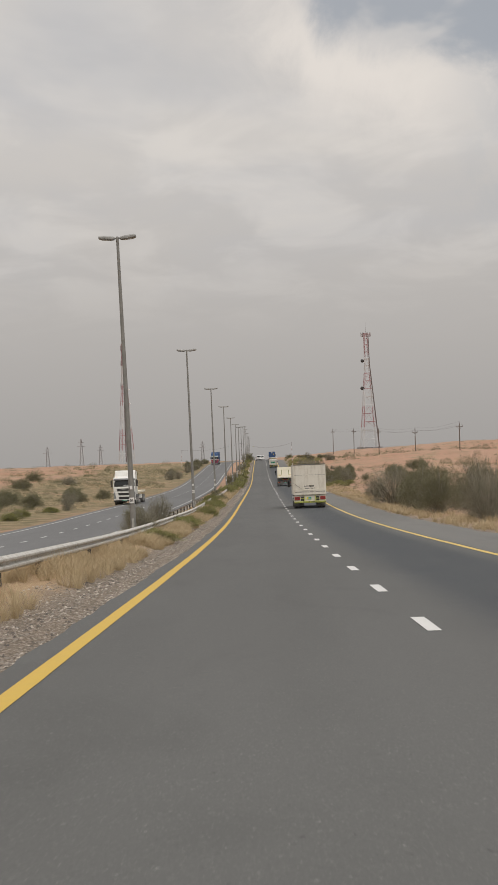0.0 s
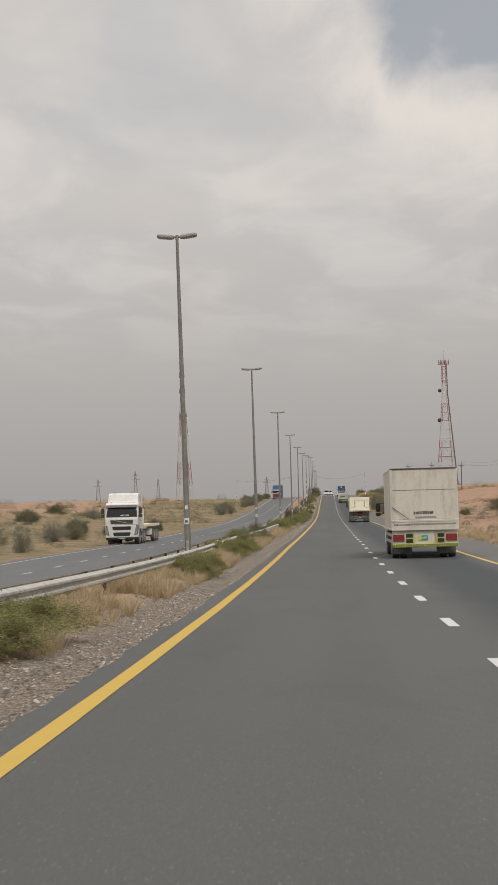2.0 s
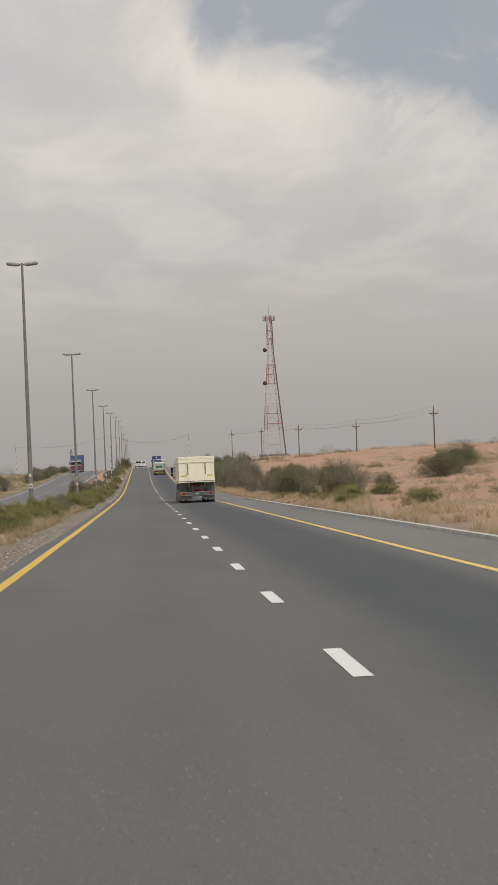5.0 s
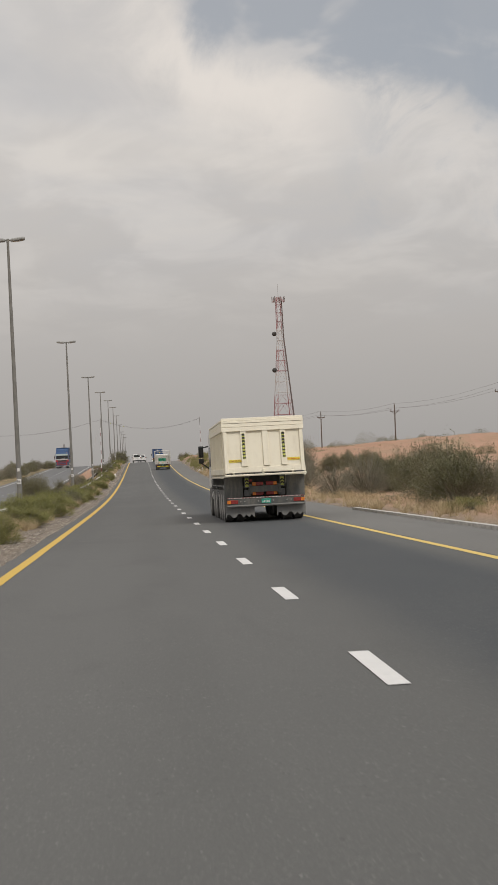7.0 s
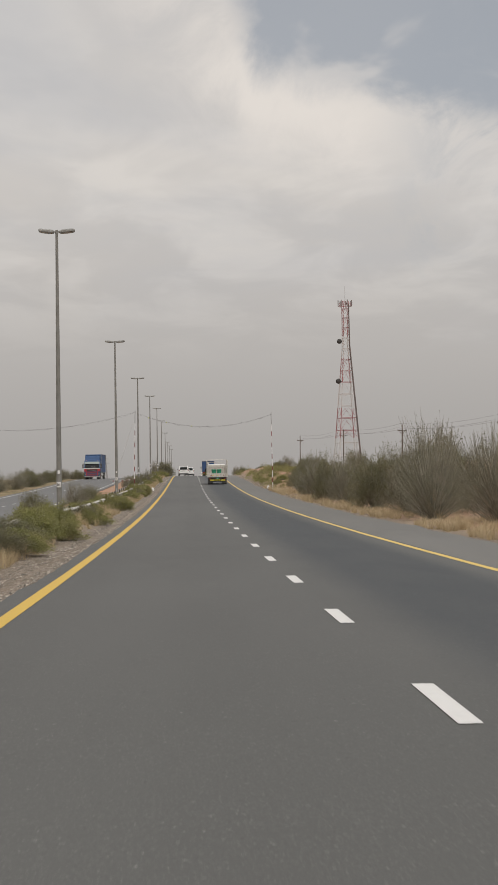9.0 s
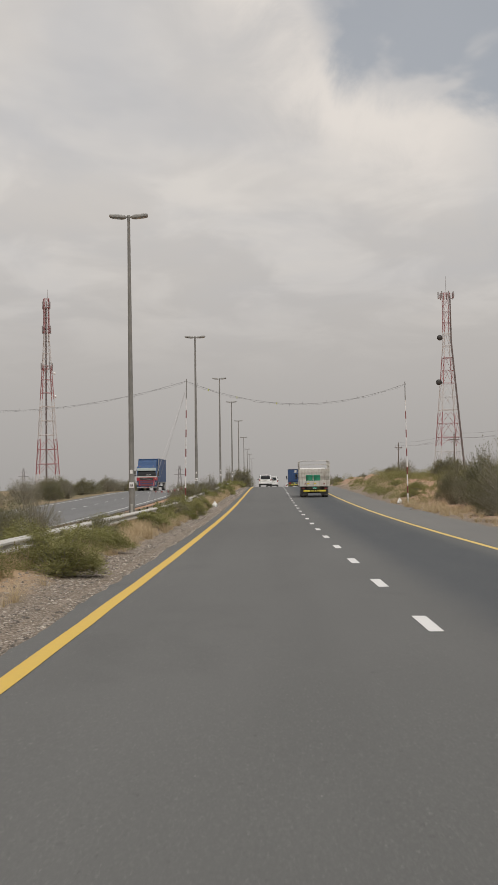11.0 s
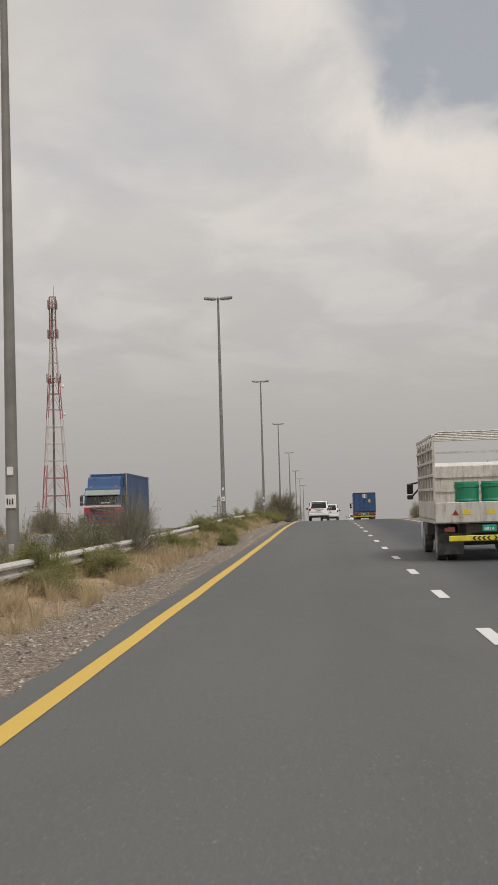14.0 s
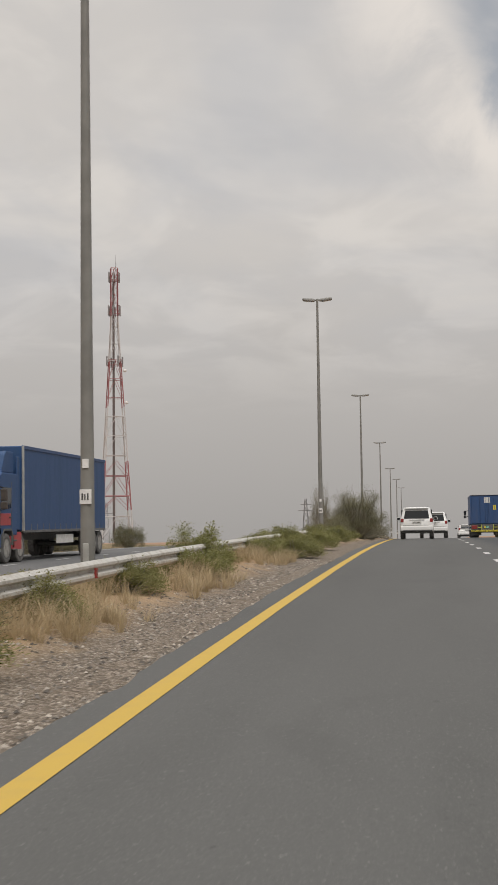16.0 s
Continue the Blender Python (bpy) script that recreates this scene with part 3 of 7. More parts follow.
def barrier(u, y0, y1, zf, face, label, top_h=0.645):
    """Corrugated steel beams, overlapped every few metres, on posts. face: +1 where the beam looks towards +x."""
    rail = thing("crash_barrier", label, "guard rail")
    n = int((y1 - y0) / 3.81)
    post = box(BM(), (-0.045, -0.03, -0.1), (0.045, 0.03, 0.61), 0.004)
    pm = bpy.data.meshes.new("post")
    post.to_mesh(pm), post.free()
    pm.materials.append(DARK_STEEL)
    for i in range(n):
        ya, yb = y0 + i * 3.81, y0 + (i + 1) * 3.81 + 0.16
        verts, faces, m = [], [], len(BEAM)
        for j, y in enumerate((ya, (ya + yb) / 2, yb)):
            lap = 0.004 * (1 - j)
            for back in (0, 1):
                for bx, bz in BEAM:
                    verts.append((rx(y) + u + face * (bx + 0.05 + lap - back * 0.004), y, zf(y) + top_h - 0.275 + bz + 0.02 * math.sin(y * 0.13)))
        for j in range(2):
            for back in (0, 1):
                for k in range(m - 1):
                    a = (j * 2 + back) * m + k
                    faces.append((a, a + 1, a + 1 + 2 * m, a + 2 * m))
            for k in (0, m - 1):
                a = j * 2 * m + k
                faces.append((a, a + m, a + 3 * m, a + 2 * m))
        for j in (0, 2):
            for k in range(m - 1):
                a = j * 2 * m + k
                faces.append((a, a + 1, a + 1 + m, a + m))
        me = bpy.data.meshes.new("beam")
        me.from_pydata(verts, [], faces)
        me.materials.append(RAIL)
        ob = new("beam", me)
        ob.parent = rail
        p = new("post", pm)
        p.parent = rail
        p.matrix_basis = pose(rx(ya + 0.1) + u, ya + 0.1, zf(ya))
    return rail


main_rail = barrier(-2.55, 4.0, 575.0, rz, 1, "weathered white corrugated steel crash barrier on posts in the median")
back_rail = barrier(-3.75, 58.0, 575.0, lambda y: rz(y) - 0.16, -1, "weathered steel crash barrier along the opposite carriageway", 0.62)
part("reflector", box(BM(), (-2.43, 0, 0.43), (-2.40, 0.09, 0.57), 0.004), RED_LAMP, main_rail, "small red reflector").location = (rx(401), 401.6, rz(401.6))

# ---------------------------------------------------------------- lattice towers


def build_tower(name, label, h, w0, w1, waist, bands, panels=15):
    """A square lattice mast: legs, bracing and platforms. waist: height share where it turns straight. bands: (share, colour) upwards."""
    top = thing(name, label, "tower")
    half = lambda z: (w0 + (w1 - w0) * min(1.0, (z / h) / waist)) / 2
    zs = [h * (1 - (1 - i / panels) ** 1.15) for i in range(panels + 1)]
    lo = 0.0
    for share, mat in bands:
        hi = h * share
        bm = BM()
        for i in range(panels):
            za, zb = max(zs[i], lo), min(zs[i + 1], hi)
            if zb - za < 0.05:
                continue
            a, c = half(za), half(zb)
            r = 0.15 - 0.05 * za / h
            ca = [(-a, -a, za), (a, -a, za), (a, a, za), (-a, a, za)]
            cb = [(-c, -c, zb), (c, -c, zb), (c, c, zb), (-c, c, zb)]
            for k in range(4):
                n = (k + 1) % 4
                tube(bm, ca[k], cb[k], r, r, 5)
                if zb == zs[i + 1]:
                    tube(bm, cb[k], cb[n], r * 0.55, r * 0.55, 4)
                if zb - za > 0.6 * (zs[i + 1] - zs[i]):
                    m = tuple((p + q) / 2 for p, q in zip(cb[k], cb[n]))
                    tube(bm, ca[k], m, r * 0.36, r * 0.36, 4)
                    tube(bm, ca[n], m, r * 0.36, r * 0.36, 4)
        part("lattice", bm, mat, top)
        lo = hi
    return top, half


def add_platform(top, z, w, antennas, r_out):
    bm = BM()
    for s in (-1, 1):
        box(bm, (-w, s * w - 0.06, z), (w, s * w + 0.06, z + 0.12))
        box(bm, (s * w - 0.06, -w, z), (s * w + 0.06, w, z + 0.12))
        tube(bm, (-w, s * w, z + 1.1), (w, s * w, z + 1.1), 0.04, 0.04, 5)
        tube(bm, (s * w, -w, z + 1.1), (s * w, w, z + 1.1), 0.04, 0.04, 5)
        for t in (-1, 0, 1):
            tube(bm, (s * w, t * w, z), (s * w, t * w, z + 1.1), 0.035, 0.035, 5)
            tube(bm, (t * w, s * w, z), (t * w, s * w, z + 1.1), 0.035, 0.035, 5)
    part("platform", bm, TOWER_RED, top)
    for i in range(antennas):
        a = 2 * math.pi * i / antennas + 0.3
        x, y = r_out * math.cos(a), r_out * math.sin(a)
        bm = BM()
        box(bm, (x - 0.16, y - 0.12, z - 0.3), (x + 0.16, y + 0.12, z + 2.0), 0.03)
        part("panel_antenna", bm, TOWER_GREY, top)


def add_dish(top, x, y, z, r, mat):
    bm = BM()
    prof = [(0.0, r * 0.25), (0.10, r * 0.7), (0.22, r), (0.5, r * 1.0), (0.52, r * 0.2)]
    rings = []
    for d, rr in prof:
        rings.append([bm.verts.new((x + rr * math.cos(2 * math.pi * i / 16), y - d, z + rr * math.sin(2 * math.pi * i / 16))) for i in range(16)])
    for a, b in zip(rings, rings[1:]):
        for i in range(16):
            bm.faces.new((a[i], a[(i + 1) % 16], b[(i + 1) % 16], b[i]))
    bm.faces.new(rings[0]), bm.faces.new(rings[-1])
    tube(bm, (x, y, z), (x * 0.5, y + 1.0, z), 0.08, 0.08, 6)
    part("dish", bm, mat, top, smooth=True)


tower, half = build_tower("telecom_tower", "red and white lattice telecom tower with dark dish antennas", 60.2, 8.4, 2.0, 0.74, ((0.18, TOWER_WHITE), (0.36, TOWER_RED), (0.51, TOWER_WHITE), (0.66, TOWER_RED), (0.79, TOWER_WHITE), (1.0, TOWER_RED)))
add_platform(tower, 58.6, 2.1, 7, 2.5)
add_dish(tower, -2.7, -1.0, 45.6, 0.9, DARK_STEEL)
add_dish(tower, -3.4, -1.5, 31.2, 0.95, DARK_STEEL)
part("mast", tube(BM(), (0, 0, 59), (0, 0, 65.7), 0.09, 0.04, 6), TOWER_GREY, tower)
bm = BM()
tube(bm, (4.1, -4.25, 0), (1.1, -1.15, 44.7), 0.30, 0.26, 6)
tube(bm, (1.15, -1.15, 44.7), (1.0, -1.1, 59.2), 0.26, 0.22, 6)
part("cable_ladder", bm, CABLE_RUN, tower, "dark cable run up one leg")
part("footing", tube(BM(), (0, 0, -2.6), (0, 0, 0.3), 7.2, 6.9, 4), TOWER_GREY, tower, "plain concrete footing")
tower.matrix_basis = pose(59.8, 688.0, 2.3, 0, 0, 8)

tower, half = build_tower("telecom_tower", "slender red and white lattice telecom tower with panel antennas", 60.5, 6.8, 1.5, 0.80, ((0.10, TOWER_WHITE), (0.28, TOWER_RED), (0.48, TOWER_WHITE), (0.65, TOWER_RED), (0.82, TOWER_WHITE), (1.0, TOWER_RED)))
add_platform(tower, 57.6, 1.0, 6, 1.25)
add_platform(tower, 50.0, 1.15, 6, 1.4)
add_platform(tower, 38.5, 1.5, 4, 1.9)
add_dish(tower, 2.1, -1.0, 37.2, 0.4, WHITE_PLASTIC)
add_dish(tower, 2.4, -1.0, 30.0, 0.4, WHITE_PLASTIC)
part("mast", tube(BM(), (0.4, 0, 60), (0.4, 0, 63.5), 0.07, 0.03, 6), TOWER_GREY, tower)
part("cable_ladder", tube(BM(), (-0.5, -0.6, 0), (-0.2, -0.4, 58.0), 0.30, 0.24, 6), CABLE_RUN, tower, "dark cable run up the middle")
tower.matrix_basis = pose(-66.5, 670.0, -0.4, 0, 0, 20)

# ---------------------------------------------------------------- power line poles


def build_power_pole(h):
    p = thing("power_pole", "dark wooden power line pole with cross-arms on the sand", "utility pole", "power line poles")
    part("pole", tube(BM(), (0, 0, -0.3), (0, 0, h), 0.16, 0.11, 8), WOOD, p)
    bm = BM()
    box(bm, (-1.0, -0.07, h - 1.3), (1.0, 0.07, h - 1.15))
    tube(bm, (-0.7, 0, h - 1.2), (0, 0, h - 1.9), 0.04, 0.04, 5)
    tube(bm, (0.7, 0, h - 1.2), (0, 0, h - 1.9), 0.04, 0.04, 5)
    part("cross_arm", bm, WOOD, p)
    for x in (-0.92, 0, 0.92):
        z = h - 1.15 if x else h
        part("insulator", tube(BM(), (x, 0, z), (x, 0, z + 0.32), 0.08, 0.05, 6), TOWER_GREY, p)
    return p


def build_pylon(h):
    p = thing("pylon", "small grey lattice power pylon far across the sand", "pylon", "far pylons")
    bm = BM()
    n = 7
    for i in range(n):
        za, zb = h * i / n, h * (i + 1) / n
        a, c = 1.0 - 0.8 * i / n, 1.0 - 0.8 * (i + 1) / n
        ca = [(-a, -a, za), (a, -a, za), (a, a, za), (-a, a, za)]
        cb = [(-c, -c, zb), (c, -c, zb), (c, c, zb), (-c, c, zb)]
        for k in range(4):
            tube(bm, ca[k], cb[k], 0.09, 0.09, 4)
            tube(bm, ca[k], cb[(k + 1) % 4], 0.05, 0.05, 4)
    part("lattice", bm, TOWER_GREY, p)
    for z, w in ((h * 0.72, 2.0), (h * 0.86, 1.4)):
        part("cross_arm", box(BM(), (-w, -0.1, z), (w, 0.1, z + 0.18)), TOWER_GREY, p)
    return p


def sweep(bm, pts, r, seg=5):
    """One unbroken tube along a line of points."""
    rings = []
    for i, p in enumerate(pts):
        q = (pts[min(i + 1, len(pts) - 1)] - pts[max(i - 1, 0)]).to_track_quat("Z", "Y")
        rings.append([bm.verts.new(p + q @ Vector((r * math.cos(2 * math.pi * k / seg), r * math.sin(2 * math.pi * k / seg), 0))) for k in range(seg)])
    for a, b in zip(rings, rings[1:]):
        for k in range(seg):
            bm.faces.new((a[k], a[(k + 1) % seg], b[(k + 1) % seg], b[k]))
    return bm


def cable(name, label, pts, sag, radius, parent=None, seg=14, sub=""):
    run = []
    for a, b in zip(pts, pts[1:]):
        run += [Vector(a).lerp(Vector(b), i / seg) + Vector((0, 0, -sag * 4 * i / seg * (1 - i / seg))) for i in range(0 if not run else 1, seg + 1)]
    return sweep(BM(), run, radius)


wire_ends = []
for x, y, top_z in ((58.6, 370, 7.5), (52.5, 425, 8.3), (46.0, 484, 9.4), (41.0, 543, 10.6), (36.5, 617, 11.6)):
    z = land(x, y)
    h = max(8.0, top_z - z)
    pp = build_power_pole(h)
    pp.matrix_basis = pose(x, y, z, 0, 0.6, 12)
    wire_ends.append((x, y, z + h + 0.3))
line = thing("power_line", "thin dark overhead power cables between wooden poles", "cable")
for dx in (-0.9, 0, 0.9):
    part("wire", cable("", "", [(x + dx, y, z - (0.9 if dx else 0)) for x, y, z in wire_ends], 0.7, 0.014), WIRE, line)
for x, y, h in ((-100.9, 390.0, 13.0), (-95.8, 600.0, 10.5), (-85.2, 637.0, 13.5), (-90.9, 760.0, 12.0), (-128.0, 518.0, 9.0), (-30.5, 740.0, 12.0)):
    q = build_pylon(h)
    q.matrix_basis = pose(x, y, land(x, y) - 0.1, 0, 0, 15)

# ---------------------------------------------------------------- striped poles with a cable over the road


DARK_RED = plain("dark_red_paint", (0.22, 0.050, 0.048), 0.6, 0.0, 0.2, 3.0)


def build_striped_pole(h, label, stripes):
    p = thing("striped_pole", label, "pole")
    n = 13
    for i in range(n):
        z0, z1 = h * (i + (0.2 if i % 2 else 0)) / n, h * (i + (1 if i % 2 else 1.2)) / n
        mat = POLE if i >= 11 else DARK_RED if i % 2 else WHITE_PLASTIC
        part("pole_length", tube(BM(), (0, 0, z0 - (0.1 if i == 0 else 0)), (0, 0, z1), 0.038 - 0.001 * i, 0.038 - 0.001 * i, 8), mat, p)
    return p


WY = 344.45
poles = [(-3.05, WY, rz(WY), 7.6), (10.35, WY + 0.4, land(10.35, WY), 7.3), (-19.0, WY + 1.5, land(-19.0, WY), 6.6)]
for (x, y, z, h) in poles:
    q = build_striped_pole(h, "thin red and white striped pole holding a cable over the road", True)
    q.matrix_basis = pose(x, y, z, 0, 1.2 if x == -3.05 else -0.5, 0)
span = thing("overhead_cable", "sagging dark cable with ties strung across the road", "cable")
tops = [(x + (0.14 if x == -3.05 else 0), y, z + h) for x, y, z, h in poles]
for a, b, sg in ((tops[0], tops[1], 1.3), (tops[0], tops[2], 0.8)):
    rnd = random.Random(5)
    line_of = lambda t, d: Vector(a).lerp(Vector(b), t) + Vector((0, 0, -sg * 4 * t * (1 - t) - d))
    part("wire", sweep(BM(), [line_of(i / 30, 0.0) for i in range(31)], 0.008), WIRE, span)
    part("looped_wire", sweep(BM(), [line_of(i / 60, 0.018 + 0.03 * rnd.random() + 0.05 * abs(math.sin(i * 0.41))) for i in range(61)], 0.005), WIRE, span)
    for i in range(12):
        q = line_of((i + 0.3 + 0.4 * rnd.random()) / 12, 0.0)
        part("tie", tube(BM(), q, q + Vector((rnd.uniform(-.03, .03), 0, -rnd.uniform(0.08, 0.2) if rnd.random() < .6 else 0.14)), 0.006, 0.006, 4), WIRE, span)

RIBBON = plain("yellow_green_ribbon", (0.42, 0.44, 0.06), 0.7, 0.0, 0.2)
for t, drop in ((0.10, 0.13), (0.23, 0.10), (0.41, 0.08)):
    q = Vector(tops[0]).lerp(Vector(tops[1]), t) + Vector((0, -0.012, -1.3 * 4 * t * (1 - t)))
    bm = BM()
    prism(bm, [(-0.006, 0.02), (0.004, 0.025), (0.010, -drop), (-0.002, -drop * 0.8)], -0.025, 0.028)
    ob = part("ribbon", bm, RIBBON, span, "yellow-green plastic ribbon")
    ob.location = q
# stay wires and a line of small flags beside the median pole
px, py, pz, ph = poles[0]
stays = thing("stay_wire", "thin pale stay wires from the striped pole to the ground", "cable")
for gx, gy in ((-5.6, WY + 5.0), (-5.2, WY - 4.0)):
    part("wire", tube(BM(), (px + 0.1, py, pz + ph * 0.93), (gx, gy, land(gx, gy)), 0.007, 0.007, 4), TOWER_WHITE, stays)
flags = thing("bunting", "low line of small red and white flags in the median", "flags")
for i in range(11):
    t = i / 10
    q = Vector((px, py, pz + 1.25)).lerp(Vector((-5.8, WY + 9.0, rz(WY + 9) + 0.9)), t) + Vector((0, 0, -0.5 * t * (1 - t)))
    bm = BM()
    bm.faces.new([bm.verts.new(q + Vector(v)) for v in ((-0.07, 0, 0), (0.07, 0, 0.02), (0.02, 0.02, -0.16))])
    g = bmesh.ops.extrude_face_region(bm, geom=list(bm.faces))
    for v in g["geom"]:
        if isinstance(v, bmesh.types.BMVert):
            v.co += Vector((0, 0.004, 0))
    part("flag", bm, TOWER_RED if i % 2 else TOWER_WHITE, flags)
    if i:
        part("cord", tube(BM(), last, q, 0.005, 0.005, 4), TOWER_WHITE, flags)
    last = q

# ---------------------------------------------------------------- vehicles
# Local frame of a vehicle: forward is +y, its tail at y = 0, the ground at z = 0.
CREAM = paint("cream_truck_paint", (0.81, 0.755, 0.61), 0.5, (0.50, 0.43, 0.32), 0.30, 1.2)
BOX_WHITE = paint("dirty_white_box", (0.66, 0.62, 0.54), 0.55, (0.36, 0.30, 0.22), 0.55, 1.6)
CAB_WHITE = paint("white_cab_paint", (0.70, 0.69, 0.66), 0.35, (0.38, 0.33, 0.26), 0.35, 1.4)
CAR_WHITE = paint("white_car_paint", (0.76, 0.755, 0.74), 0.25, (0.50, 0.46, 0.40), 0.2, 1.5)
CAGE_WHITE = paint("white_cage_paint", (0.56, 0.54, 0.50), 0.5, (0.24, 0.18, 0.13), 0.75, 3.0)
BLUE = paint("blue_truck_paint", (0.024, 0.066, 0.175), 0.5, (0.10, 0.11, 0.14), 0.35, 1.2)
TARP_BLUE = paint("blue_tarpaulin", (0.020, 0.066, 0.175), 0.6, (0.075, 0.112, 0.165), 0.4, 0.7)
RED_PAINT = paint("red_truck_paint", (0.38, 0.03, 0.04), 0.4, (0.26, 0.12, 0.09), 0.3)
CHASSIS = paint("dusty_chassis_grey", (0.105, 0.108, 0.104), 0.8, (0.24, 0.225, 0.20), 0.7, 3.0)
FLAP = paint("grey_dusty_rubber", (0.19, 0.19, 0.185), 0.85, (0.30, 0.285, 0.26), 0.6, 4.0)
RIM = paint("dusty_steel_rim", (0.30, 0.29, 0.275), 0.7, (0.20, 0.18, 0.155), 0.6, 5.0)
SIGN_YELLOW = plain("reflective_yellow", (0.68, 0.56, 0.05), 0.5, 0.0, 0.12)
LIME = plain("reflective_lime", (0.47, 0.49, 0.10), 0.5, 0.0, 0.12)
BLACK_MARK = plain("black_marking", (0.025, 0.024, 0.022), 0.6)
PLATE_GREEN = plain("green_plate", (0.03, 0.33, 0.24), 0.5, 0.0, 0.15)
PLATE_WHITE = plain("pale_plate", (0.62, 0.61, 0.58), 0.5, 0.0, 0.1)
TUB_GREEN = plain("green_plastic_tub", (0.025, 0.25, 0.14), 0.45, 0.0, 0.2, 3.0)
GREY_TRIM = plain("grey_trim", (0.12, 0.12, 0.12), 0.6)
BAG = plain("white_plastic_bag", (0.68, 0.67, 0.65), 0.5, 0.0, 0.12, 6.0)


VISOR = plain("tinted_visor", (0.30, 0.34, 0.33), 0.25, 0.0, 0.15)
MIRROR_CASE = plain("brown_black_mirror_case", (0.050, 0.040, 0.034), 0.5, 0.0, 0.2)
HEADLAMP = plain("headlamp_glass", (0.34, 0.36, 0.38), 0.12, 0.3, 0.3, 30.0)


def wheel(top, x, y, r=0.5, w=0.28, side=1, rim=WHEEL, n=32):
    """A tyre with its rim on the outer side."""
    bm = BM()
    s = side
    lathe_x(bm, [(-s * w / 2, r * 0.62), (-s * w / 2, r * 0.90), (-s * w * 0.36, r), (s * w * 0.36, r), (s * w * 0.48, r * 0.93), (s * w / 2, r * 0.80), (s * w * 0.46, r * 0.62), (s * w * 0.2, r * 0.6)], x, y, r, n)
    t = part("wheel", bm, RUBBER, top, smooth=False)
    bm = BM()
    lathe_x(bm, [(s * w * 0.47, r * 0.65), (s * w * 0.47, r * 0.60), (s * w * 0.36, r * 0.585), (-s * w * 0.10, r * 0.53), (-s * w * 0.16, r * 0.36), (s * w * 0.10, r * 0.32), (s * w * 0.12, r * 0.22)], x, y, r, n)
    rm = part("rim", bm, rim, t)
    bm = BM()
    tube(bm, (x + s * w * 0.10, y, r), (x + s * w * 0.30, y, r), r * 0.19, r * 0.16, 12)
    for k in range(8):
        a = math.pi * k / 4
        q = (x + s * w * 0.10, y + r * 0.27 * math.cos(a), r + r * 0.27 * math.sin(a))
        tube(bm, q, (q[0] + s * w * 0.09, q[1], q[2]), r * 0.032, r * 0.032, 6)
    part("hub", bm, CHASSIS, rm)
    return t


def axle(top, y, half, r=0.5, w=0.28, dual=False, rim=WHEEL):
    for s in (-1, 1):
        wheel(top, s * (half - w / 2), y, r, w, s, rim)
        if dual:
            wheel(top, s * (half - w * 1.65), y, r, w, s, rim)
    part("axle", tube(BM(), (-half + 0.2, y, r), (half - 0.2, y, r), 0.09, 0.09, 8), CHASSIS, top)


def chevrons(bm, x0, x1, y, z0, z1, n, outward=True):
    """A row of arrow marks standing 3 mm proud of a rear face."""
    cx, w = (x0 + x1) / 2, (x1 - x0) / n
    for i in range(n):
        a = x0 + i * w
        d = (1 if a + w / 2 > cx else -1) * (1 if outward else -1)
        zm = (z0 + z1) / 2
        s = w * 0.45
        base = a + w * 0.25
        pts = [(base, z0), (base + s, z0), (base + s + d * s, zm), (base + s, z1), (base, z1), (base + d * s, zm)]
        bm.faces.new([bm.verts.new((px, y, pz)) for px, pz in pts])
    return bm


def bars(bm, x0, x1, y, z0, z1, seed, n):
    rnd = random.Random(seed)
    x = x0
    step = (x1 - x0) / n
    for i in range(n):
        w = step * rnd.uniform(0.45, 0.85)
        box(bm, (x, y - 0.002, z0), (x + w, y, z1 - rnd.uniform(0, 0.3) * (z1 - z0)))
        x += step
    return bm


def lettering(words, size, material, parent, m, name="lettering"):
    cu = bpy.data.curves.new(name, "FONT")
    cu.body, cu.size, cu.extrude = words, size, 0.001
    cu.align_x = "CENTER"
    tmp = bpy.data.objects.new(name, cu)
    scene.collection.objects.link(tmp)
    bpy.context.view_layer.update()
    me = bpy.data.meshes.new_from_object(tmp.evaluated_get(bpy.context.evaluated_depsgraph_get()))
    bpy.data.objects.remove(tmp)
    me.materials.clear()
    me.materials.append(material)
    ob = new(name, me)
    ob.parent = parent
    ob.matrix_basis = m
    return ob


